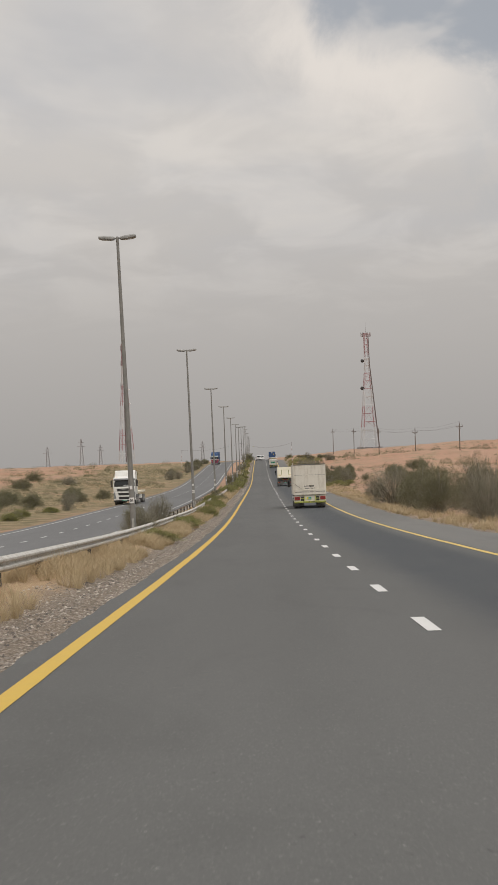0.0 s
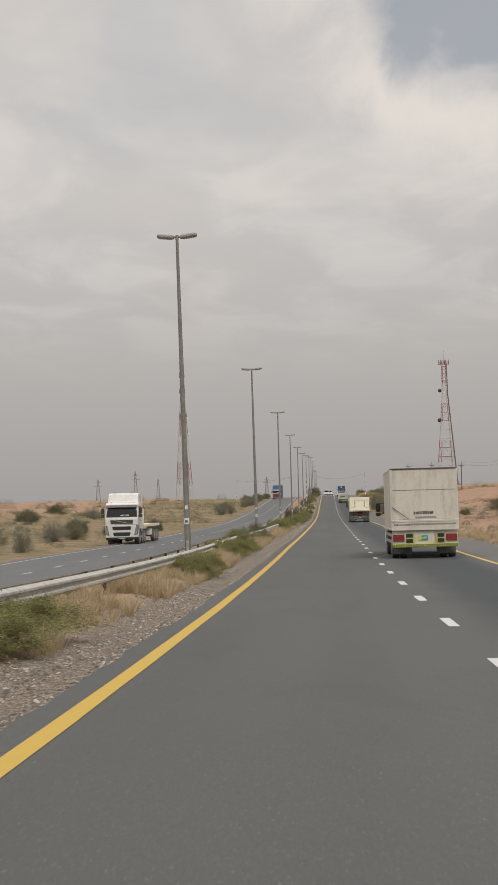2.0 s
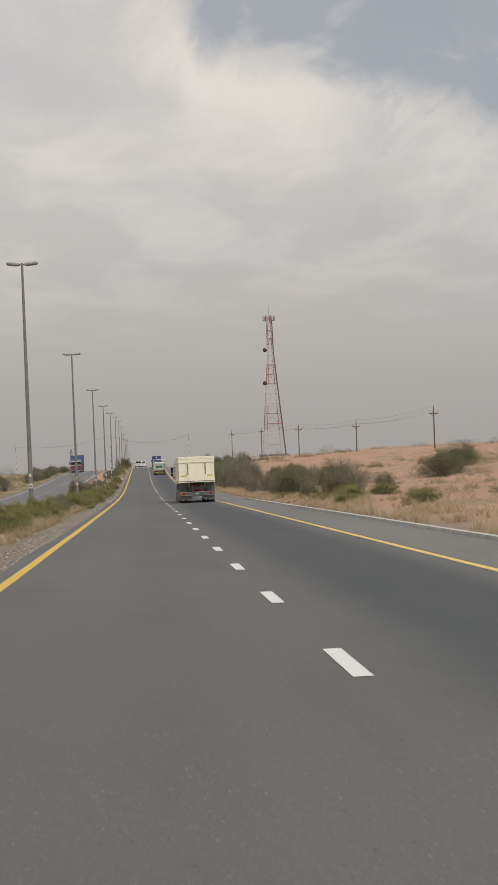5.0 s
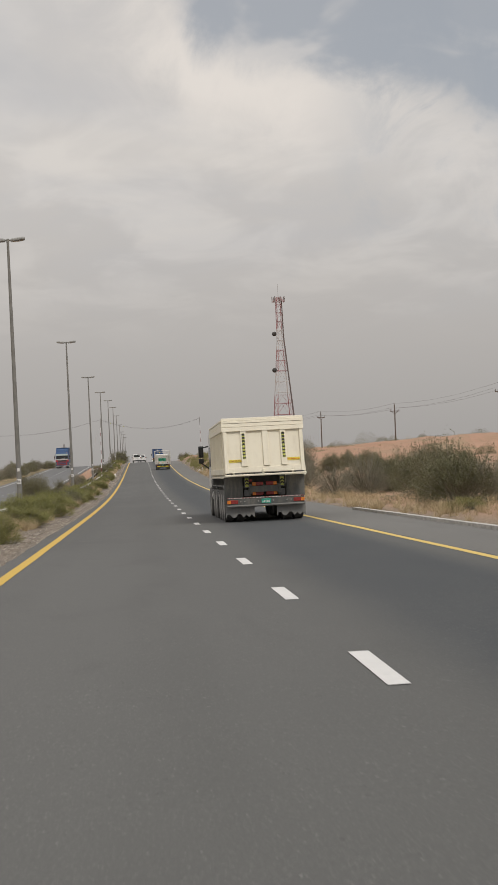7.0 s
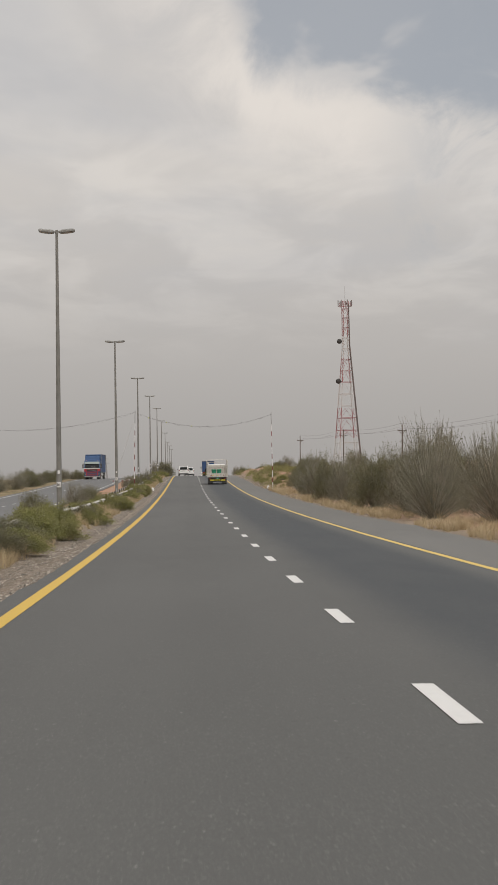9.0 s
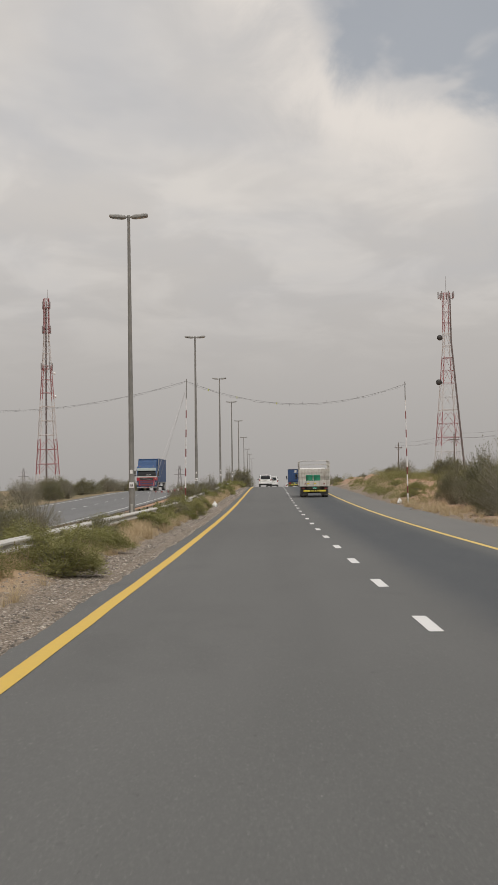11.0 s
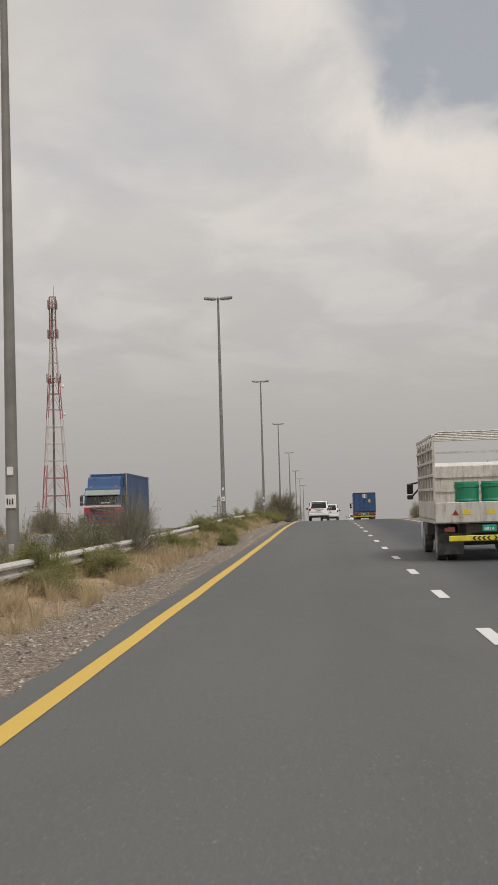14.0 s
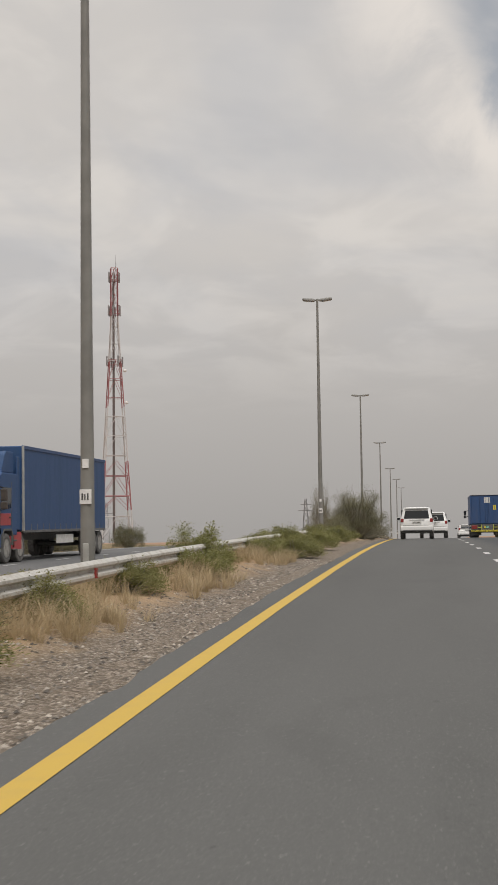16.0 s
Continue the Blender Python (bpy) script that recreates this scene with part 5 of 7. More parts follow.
        for z in (1.06, 1.15):
            bm.faces.new([bm.verts.new((s * 0.52 + dx, 0.3485, z + dz)) for dx, dz in ((-0.05, 0), (0.0, 0.04), (0.05, 0), (0.05, 0.05), (0, 0.09), (-0.05, 0.05))])
        part("arrow_marks", bm, BLACK_MARK, hb)
        part("valve_box", box(BM(), (s * 0.50 - 0.10, 0.38, 0.74), (s * 0.50 + 0.10, 0.56, 0.93), 0.03, 2), GREY_TRIM, t)
    part("yellow_tag", box(BM(), (-0.38, 0.34, 0.90), (-0.26, 0.40, 1.02), 0.004), SIGN_YELLOW, t)
    part("round_reflector", tube(BM(), (-0.40, 0.36, 1.20), (-0.40, 0.40, 1.20), 0.045, 0.045, 10), RED_LAMP, t)
    bum = part("bumper", box(BM(), (-w / 2 + 0.02, 0.18, 0.47), (w / 2 - 0.02, 0.30, 0.72), 0.02), CHASSIS, t)
    part("lower_pipe", tube(BM(), (-w / 2 + 0.02, 0.19, 0.475), (w / 2 - 0.02, 0.19, 0.475), 0.032, 0.032, 8), FLAP, bum)
    part("reflective_strip", box(BM(), (-w / 2 + 0.03, 0.172, 0.69), (w / 2 - 0.03, 0.178, 0.715)), RED_LAMP, bum)
    part("strip_dashes", bars(BM(), -w / 2 + 0.05, w / 2 - 0.05, 0.171, 0.692, 0.713, 2, 52), PLATE_WHITE, bum)
    for s in (-1, 1):
        part("tail_light", box(BM(), (s * 0.97 - 0.16, 0.16, 0.54), (s * 0.97 + 0.16, 0.179, 0.65), 0.01), RED_LAMP, bum)
        part("indicator", box(BM(), (s * 1.08 - 0.05, 0.152, 0.545), (s * 1.08 + 0.05, 0.159, 0.645), 0.004), AMBER, bum)
        for x in (0.74, 0.62, 0.22):
            part("marker", tube(BM(), (s * x, 0.15, 0.60), (s * x, 0.179, 0.60), 0.022, 0.022, 8), RIM, bum)
        outline = [(s * 0.75 - 0.42, 0.53), (s * 0.75 - 0.42, 0.13)]
        for k, z in ((0, 0.24), (1, 0.24), (2, 0.14), (3, 0.14), (4, 0.24), (5, 0.24), (6, 0.13), (7, 0.22), (8, 0.14), (9, 0.22), (10, 0.13)):
            outline.append((s * 0.75 - 0.39 + k * 0.08, z))
        outline += [(s * 0.75 + 0.42, 0.20), (s * 0.75 + 0.42, 0.53)]
        part("mud_flap", plate(BM(), outline, 0.31, 0.33), FLAP, t, "grey flap with a cut-out lower edge")
    pl = part("number_plate", box(BM(), (-0.13, 0.15, 0.53), (0.15, 0.171, 0.66), 0.004), PLATE_GREEN, bum, "green number plate")
    part("plate_mark", bars(BM(), -0.10, 0.12, 0.1495, 0.55, 0.62, 8, 5), PLATE_WHITE, pl)
    for y in (1.20, 2.20, 3.15, 4.95, 6.10):
        axle(t, y, 1.18, 0.5, 0.29, True, RIM)
    axle(t, 7.95, 1.20, 0.5, 0.30, False, RIM)
    for s in (-1, 1):
        part("fuel_tank", tube(BM(), (s * 0.95, 6.45, 0.72), (s * 0.95, 7.15, 0.72), 0.24, 0.24, 14), STEEL, t)
        part("air_tank", box(BM(), (min(s * 0.7, s * 1.2), 3.80, 0.62), (max(s * 0.7, s * 1.2), 4.30, 0.95), 0.06, 2), GREY_TRIM, t)
        part("tool_box", box(BM(), (min(s * 0.72, s * 1.18), 6.5, 0.98), (max(s * 0.72, s * 1.18), 7.1, 1.3), 0.02), CHASSIS, t)
    for s in (-1, 1):
        for y in (1.20, 2.20, 3.15, 4.95, 6.10):
            part("mud_guard", prism(BM(), [(y - 0.52, 0.98), (y - 0.36, 1.08), (y + 0.36, 1.08), (y + 0.52, 0.98), (y + 0.50, 0.95), (y + 0.35, 1.05), (y - 0.35, 1.05), (y - 0.50, 0.95)], *sorted((s * 0.62, s * 1.2))), CHASSIS, t)
        part("side_guard", box(BM(), (min(s * 1.12, s * 1.18), 3.72, 0.72), (max(s * 1.12, s * 1.18), 4.4, 0.86), 0.01), STEEL, t)
    part("ram", tube(BM(), (0, 6.6, 1.0), (0, 6.95, 2.9), 0.12, 0.09, 10), STEEL, t)
    cab(t, 9.15, CAB_WHITE, 0.6, 2.90, 2.30, 1.75, mz=1.85, mh=0.62, mw=0.09)
    return t


def build_box_truck(col, label, h, w, L, zb, blue=False):
    t = thing("box_truck", label, "truck")
    b = part("cargo_box", box(BM(), (-w / 2, 0.06, zb), (w / 2, L, h), 0.025), col, t)
    for s in (-1, 1):
        for z in (zb, h - 0.07):
            part("edge_trim", box(BM(), (min(s * (w / 2 - 0.05), s * (w / 2 + 0.015)), 0.05, z), (max(s * (w / 2 - 0.05), s * (w / 2 + 0.015)), L + 0.01, z + 0.07), 0.008), col if not blue else BLUE, b)
        part("corner_post", box(BM(), (s * (w / 2 - 0.035) - 0.045, 0.02, zb), (s * (w / 2 - 0.035) + 0.045, 0.09, h + 0.01), 0.01), col, b)
    part("roof_edge", box(BM(), (-w / 2 - 0.005, 0.0, h - 0.012), (w / 2 + 0.005, 0.10, h + 0.018), 0.006), GREY_TRIM, b)
    if not blue:
        part("roller_door", box(BM(), (-w / 2 + 0.08, 0.035, zb + 0.38), (w / 2 - 0.08, 0.058, h - 0.05), 0.004), col, b)
        part("door_seam", box(BM(), (-w / 2 + 0.08, 0.030, h - 0.78), (w / 2 - 0.08, 0.034, h - 0.765)), GREY_TRIM, b)
        gate = part("tail_lift", box(BM(), (-w / 2, -0.04, zb - 0.02), (w / 2, 0.034, zb + 0.37), 0.012), col, t, "dirty white tail lift with arrow marks")
        part("gate_ridge", box(BM(), (-w / 2 + 0.02, -0.055, zb + 0.29), (w / 2 - 0.02, -0.041, zb + 0.36), 0.004), col, gate)
        part("arrow_marks", chevrons(BM(), -0.38, 0.38, -0.0445, zb + 0.16, zb + 0.24, 10), BLACK_MARK, gate)
        part("arrow_marks", chevrons(BM(), -0.32, 0.40, 0.030, zb + 0.40, zb + 0.48, 9), BLACK_MARK, b)
        part("faded_writing", bars(BM(), -1.1, -0.45, -0.044, zb + 0.16, zb + 0.23, 11, 12), GREY_TRIM, gate)
        part("faded_writing", bars(BM(), 0.45, 1.1, -0.044, zb + 0.17, zb + 0.23, 12, 12), GREY_TRIM, gate)
        part("writing_bar", bars(BM(), -0.38, 0.36, 0.033, zb + 0.55, zb + 0.68, 13, 9), BLACK_MARK, b, "black writing on the rear door")
        part("support_cord", tube(BM(), (-w / 2 + 0.03, 0.02, zb + 0.85), (-w / 2 + 0.62, -0.05, zb + 0.40), 0.012, 0.012, 6), DARK_STEEL, gate)
    else:
        part("rear_door", box(BM(), (-w / 2 + 0.1, 0.03, zb + 0.06), (-0.01, 0.058, h - 0.08), 0.006), col, b)
        part("rear_door", box(BM(), (0.01, 0.03, zb + 0.06), (w / 2 - 0.1, 0.058, h - 0.08), 0.006), col, b)
        for x in (-0.5, -0.12, 0.12, 0.5):
            part("lock_bar", tube(BM(), (x, 0.015, zb + 0.1), (x, 0.015, h - 0.12), 0.016, 0.016, 6), BLUE, b)
        part("sticker", box(BM(), (0.42, 0.022, zb + 1.0), (0.62, 0.028, zb + 1.35)), SIGN_YELLOW, b)
        part("sticker", box(BM(), (-0.2, 0.022, h - 0.55), (0.2, 0.028, h - 0.15)), PLATE_WHITE, b)
    # rear frame: lamps, plates, striped bumper
    chassis(t, 0.15, L + 1.2, zb - 0.18)
    bum = part("bumper", box(BM(), (-w / 2 + 0.03, -0.02, 0.40), (w / 2 - 0.03, 0.05, 0.53), 0.012), SIGN_YELLOW if blue else LIME, t, "yellow and black striped bumper")
    part("stripe", chevrons(BM(), -w / 2 + 0.06, w / 2 - 0.06, -0.0235, 0.415, 0.515, 26), BLACK_MARK, bum)
    fr = part("rear_frame", box(BM(), (-w / 2 + 0.03, 0.055, 0.5), (w / 2 - 0.03, 0.10, zb - 0.03), 0.01), GREY_TRIM if blue else col, t)
    for s in (-1, 1):
        part("tail_light", box(BM(), (s * (w / 2 - 0.26) - 0.2, 0.0, 0.62), (s * (w / 2 - 0.26) + 0.2, 0.054, 0.86), 0.012), RED_LAMP, fr)
        part("lamp_divider", box(BM(), (s * (w / 2 - 0.26) - 0.2, -0.004, 0.73), (s * (w / 2 - 0.26) + 0.2, -0.001, 0.745)), BLACK_MARK, fr)
        part("slot", box(BM(), (s * 0.56 - 0.12, 0.03, 0.56), (s * 0.56 + 0.12, 0.053, 0.88), 0.006), BLACK_MARK, fr)
        part("striped_upright", box(BM(), (s * 0.41 - 0.025, 0.01, 0.53), (s * 0.41 + 0.025, 0.054, 0.93), 0.004), LIME, fr)
        part("slot_bar", box(BM(), (s * 0.56 - 0.13, 0.02, 0.70), (s * 0.56 + 0.13, 0.029, 0.745)), LIME, fr)
    pl = part("number_plate", box(BM(), (-0.24, 0.02, 0.66), (0.10, 0.054, 0.82), 0.004), PLATE_GREEN, fr, "green and yellow number plate")
    part("plate_mark", box(BM(), (-0.24, 0.012, 0.66), (-0.13, 0.018, 0.82), 0.003), SIGN_YELLOW, pl)
    part("plate_mark", bars(BM(), -0.10, 0.08, 0.0185, 0.70, 0.78, 3, 5), PLATE_WHITE, pl)
    for s in (-1, 1):
        for z in (0.55, 0.78):
            part("side_guard", box(BM(), (min(s * (w / 2 - 0.06), s * (w / 2 - 0.02)), 0.3, z), (max(s * (w / 2 - 0.06), s * (w / 2 - 0.02)), L * 0.92, z + 0.1), 0.008), STEEL, t)
        part("mud_flap", box(BM(), (s * (w / 2 - 0.42) - 0.33, 0.42, 0.16), (s * (w / 2 - 0.42) + 0.33, 0.44, 0.55), 0.004), RUBBER, t)
    axle(t, 1.15, w / 2 - 0.04, 0.46, 0.26, True)
    axle(t, L + 0.35, w / 2 - 0.06, 0.46, 0.27)
    cab(t, L + 1.75, BLUE if blue else CAB_WHITE, 0.55, 2.5, w - 0.15, 1.6, mz=1.5, mh=0.55, mw=0.09)
    return t


def build_cage_truck():
    t = thing("cargo_truck", "white light cargo truck with an open stake cage", "truck")
    w, L, z0, zt = 2.30, 4.6, 0.92, 2.80
    part("bed", box(BM(), (-w / 2, 0.03, z0 - 0.1), (w / 2, L, z0), 0.01), CAGE_WHITE, t)
    gate = part("tailgate", box(BM(), (-w / 2, -0.02, z0 - 0.08), (w / 2, 0.03, z0 + 0.36), 0.012), CAGE_WHITE, t, "white tailgate with warning triangles")
    for x in (-0.72, 0.72):
        bm = BM()
        bm.faces.new([bm.verts.new((x + dx, -0.0235, z)) for dx, z in ((-0.075, z0 + 0.08), (0.075, z0 + 0.08), (0, z0 + 0.20))])
        part("warning_triangle", bm, RED_LAMP, gate)
    for x in (-0.5, 0.02):
        part("sticker", box(BM(), (x - 0.07, -0.026, z0 + 0.09), (x + 0.1, -0.021, z0 + 0.19)), SIGN_YELLOW, gate)
    for s in (-1, 1):
        part("side_board", box(BM(), (s * (w / 2) - 0.02, 0.03, z0), (s * (w / 2) + 0.02, L, z0 + 0.38), 0.01), CAGE_WHITE, t)
        for i in range(7):
            y = 0.05 + i * (L - 0.1) / 6
            part("stake", box(BM(), (s * w / 2 - 0.022, y - 0.025, z0 + 0.38), (s * w / 2 + 0.022, y + 0.025, zt - 0.08), 0.006), CAGE_WHITE, t)
        for z in (z0 + 0.62, z0 + 0.92, z0 + 1.22, z0 + 1.50, zt - 0.1):
            part("side_rail", box(BM(), (s * w / 2 - 0.035, 0.0, z), (s * w / 2 - 0.005, L, z + 0.06), 0.006), CAGE_WHITE, t)
        part("side_sheet", box(BM(), (s * w / 2 + 0.024, 0.06, z0 + 0.4), (s * w / 2 + 0.03, L, z0 + (1.72 if s < 0 else 0.8))), CAGE_WHITE, t)
    for i in range(6):
        y = 0.03 + i * (L - 0.1) / 5
        bm = BM()
        pts = [(-w / 2, zt - 0.08), (-w / 2 + 0.12, zt), (w / 2 - 0.12, zt), (w / 2, zt - 0.08)]
        for a, b in zip(pts, pts[1:]):
            tube(bm, (a[0], y, a[1]), (b[0], y, b[1]), 0.022, 0.022, 6)
        part("roof_hoop", bm, CAGE_WHITE, t)
    part("headboard", box(BM(), (-w / 2, L - 0.04, z0), (w / 2, L, z0 + 1.24), 0.01), CAGE_WHITE, t)
    for z in (z0 + 0.6, z0 + 0.95, z0 + 1.55):
        part("headboard_bar", box(BM(), (-w / 2, L - 0.08, z), (w / 2, L - 0.041, z + 0.05)), CAGE_WHITE, t)
    chassis(t, 0.2, 6.2, 0.70)
    bum = part("bumper", box(BM(), (-w / 2 + 0.28, -0.03, 0.44), (w / 2 - 0.28, 0.04, 0.56), 0.01), SIGN_YELLOW, t, "yellow bumper with black arrows")
    part("arrow_marks", chevrons(BM(), -0.36, 0.36, -0.0335, 0.455, 0.545, 7), BLACK_MARK, bum)
    pl = part("number_plate", box(BM(), (-0.15, 0.0, 0.64), (0.15, 0.05, 0.78), 0.004), PLATE_GREEN, t, "green number plate")
    part("plate_mark", bars(BM(), -0.11, 0.11, -0.0005, 0.67, 0.74, 6, 4), PLATE_WHITE, pl)
    for s in (-1, 1):
        part("tail_light", box(BM(), (s * 0.85 - 0.11, 0.0, 0.64), (s * 0.85 + 0.11, 0.06, 0.74), 0.01), DARK_RED, t)
        part("mud_flap", box(BM(), (s * 0.78 - 0.28, 0.55, 0.14), (s * 0.78 + 0.28, 0.57, 0.6), 0.004), RUBBER, t)
    axle(t, 1.15, 1.06, 0.40, 0.22, True)
    axle(t, L + 0.75, 1.02, 0.40, 0.22)
    cab(t, L + 1.75, CAB_WHITE, 0.5, 2.25, 2.0, 1.55, mz=1.35, mh=0.42, mw=0.08)
    return t


def build_tub():
    t = thing("plastic_tub", "round green plastic tub with ribs on the truck bed", "tub", "tubs on the truck bed")
    bm = BM()
    prof = [(0.0, 0.255), (0.04, 0.265), (0.06, 0.25), (0.27, 0.26), (0.29, 0.275), (0.32, 0.26), (0.49, 0.265), (0.51, 0.28), (0.55, 0.28), (0.56, 0.24)]
    rings = [[bm.verts.new((r * math.cos(2 * math.pi * i / 20), r * math.sin(2 * math.pi * i / 20), z)) for i in range(20)] for z, r in prof]
    for a, b in zip(rings, rings[1:]):
        for i in range(20):
            bm.faces.new((a[i], a[(i + 1) % 20], b[(i + 1) % 20], b[i]))
    bm.faces.new(rings[0]), bm.faces.new(rings[-1])
    part("body", bm, TUB_GREEN, t)
    part("lid", tube(BM(), (0, 0, 0.56), (0, 0, 0.60), 0.27, 0.26, 20), TUB_GREEN, t)
    return t


def loft_body(stations):
    """Car body from cross-sections: (y, half width, bottom, shoulder height, roof height, roof half width)."""
    bm = BM()
    rings = []
    for y, hw, zb, zs, zr, rw in stations:
        half = [(hw * 0.80, zb), (hw * 0.97, zb + 0.12), (hw, (zb + zs) * 0.5), (hw * 0.985, zs - 0.06), (hw * 0.94, zs), (rw + 0.05, zr - 0.07), (rw * 0.94, zr - 0.012), (rw * 0.5, zr)]
        pts = half + [(-x, z) for x, z in reversed(half)]
        rings.append([bm.verts.new((x, y, z)) for x, z in pts])
    n = len(rings[0])
    for a, b in zip(rings, rings[1:]):
        for i in range(n):
            bm.faces.new((a[i], a[(i + 1) % n], b[(i + 1) % n], b[i]))
    bm.faces.new(rings[0]), bm.faces.new(rings[-1])
    return bm


def build_suv(label, w=1.97, h=1.86, L=4.95):
    t = thing("suv", label, "car", "white cars ahead")
    hw = w / 2
    st = [(0.0, hw * 0.90, 0.52, 1.08, h * 0.62, hw * 0.80), (0.10, hw * 0.97, 0.42, 1.12, h * 0.68, hw * 0.80), (0.20, hw, 0.40, 1.13, h - 0.14, hw * 0.74), (0.50, hw, 0.36, 1.14, h, hw * 0.74), (1.5, hw, 0.34, 1.14, h + 0.02, hw * 0.76),
          (2.6, hw, 0.34, 1.13, h, hw * 0.75), (3.05, hw, 0.34, 1.12, h - 0.1, hw * 0.72), (3.65, hw, 0.36, 1.10, 1.16, hw * 0.70), (4.6, hw * 0.95, 0.40, 1.02, 1.08, hw * 0.66), (L, hw * 0.84, 0.50, 0.88, 0.94, hw * 0.6)]
    body = part("body", loft_body(st), CAR_WHITE, t, smooth=True)
    bm = BM()
    q = [(-hw * 0.74, 0.045, 1.20), (hw * 0.74, 0.045, 1.20), (hw * 0.66, 0.165, h - 0.20), (-hw * 0.66, 0.165, h - 0.20)]
    f = bm.faces.new([bm.verts.new(v) for v in q])
    g = bmesh.ops.extrude_face_region(bm, geom=[f])
    for v in g["geom"]:
        if isinstance(v, bmesh.types.BMVert):
            v.co += Vector((0, -0.035, 0.0))
    part("rear_window", bm, GLASS_DARK, body)
    part("spoiler", box(BM(), (-hw * 0.70, 0.10, h - 0.10), (hw * 0.70, 0.42, h - 0.045), 0.02), CAR_WHITE, body)
    part("tailgate_seam", box(BM(), (-hw * 0.8, -0.008, 0.80), (hw * 0.8, 0.02, 0.815)), GREY_TRIM, body)
    part("chrome_strip", box(BM(), (-hw * 0.45, -0.03, 1.10), (hw * 0.45, 0.0, 1.135), 0.008), STEEL, body)
    pl = part("number_plate", box(BM(), (-0.26, -0.03, 0.92), (0.26, -0.004, 1.04), 0.004), PLATE_WHITE, body)
    part("plate_mark", bars(BM(), -0.20, 0.20, -0.0305, 0.945, 1.015, 21, 6), BLACK_MARK, pl)
    part("rear_bumper", box(BM(), (-hw * 0.96, -0.10, 0.50), (hw * 0.96, 0.30, 0.76), 0.06, 2), CAR_WHITE, t)
    part("bumper_strip", box(BM(), (-hw * 0.8, -0.108, 0.47), (hw * 0.8, 0.1, 0.535), 0.015), GREY_TRIM, t)
    part("valance", box(BM(), (-hw * 0.9, -0.06, 0.34), (hw * 0.9, 0.3, 0.50), 0.03), BLACK_MARK, t)
    part("tow_hook", box(BM(), (-0.06, -0.13, 0.38), (0.06, 0.05, 0.47), 0.015), BLACK_MARK, t)
    for s in (-1, 1):
        part("tail_light", box(BM(), (s * hw * 0.85 - 0.09, -0.022, 0.98), (s * hw * 0.85 + 0.09, 0.22, 1.20), 0.035, 2), RED_LAMP, body)
        part("side_glass", prism(BM(), [(0.42, 1.18), (2.95, 1.17), (2.55, h - 0.17), (0.55, h - 0.15)], *sorted((s * hw * 0.80, s * hw * 0.90))), GLASS_DARK, body)
        mi = part("mirror", box(BM(), (s * (hw + 0.12) - 0.11, 3.05, 1.12), (s * (hw + 0.12) + 0.11, 3.24, 1.32), 0.04, 2), CAR_WHITE, t)
        part("mirror_glass", box(BM(), (s * (hw + 0.12) - 0.085, 3.043, 1.145), (s * (hw + 0.12) + 0.085, 3.049, 1.295)), GLASS_DARK, mi)
        part("roof_rail", tube(BM(), (s * hw * 0.66, 0.5, h + 0.035), (s * hw * 0.66, 2.6, h + 0.04), 0.02, 0.02, 6), STEEL, body)
        part("headlight", box(BM(), (s * hw * 0.68 - 0.16, L - 0.25, 0.74), (s * hw * 0.68 + 0.16, L - 0.03, 0.90), 0.04), CLEAR_LAMP, body)
        for y in (1.0, 3.9):
            wheel(t, s * (hw - 0.14), y, 0.38, 0.25, s, WHEEL)
    part("exhaust", tube(BM(), (0.55, -0.06, 0.34), (0.55, 0.5, 0.34), 0.035, 0.035, 8), STEEL, t)
    return t


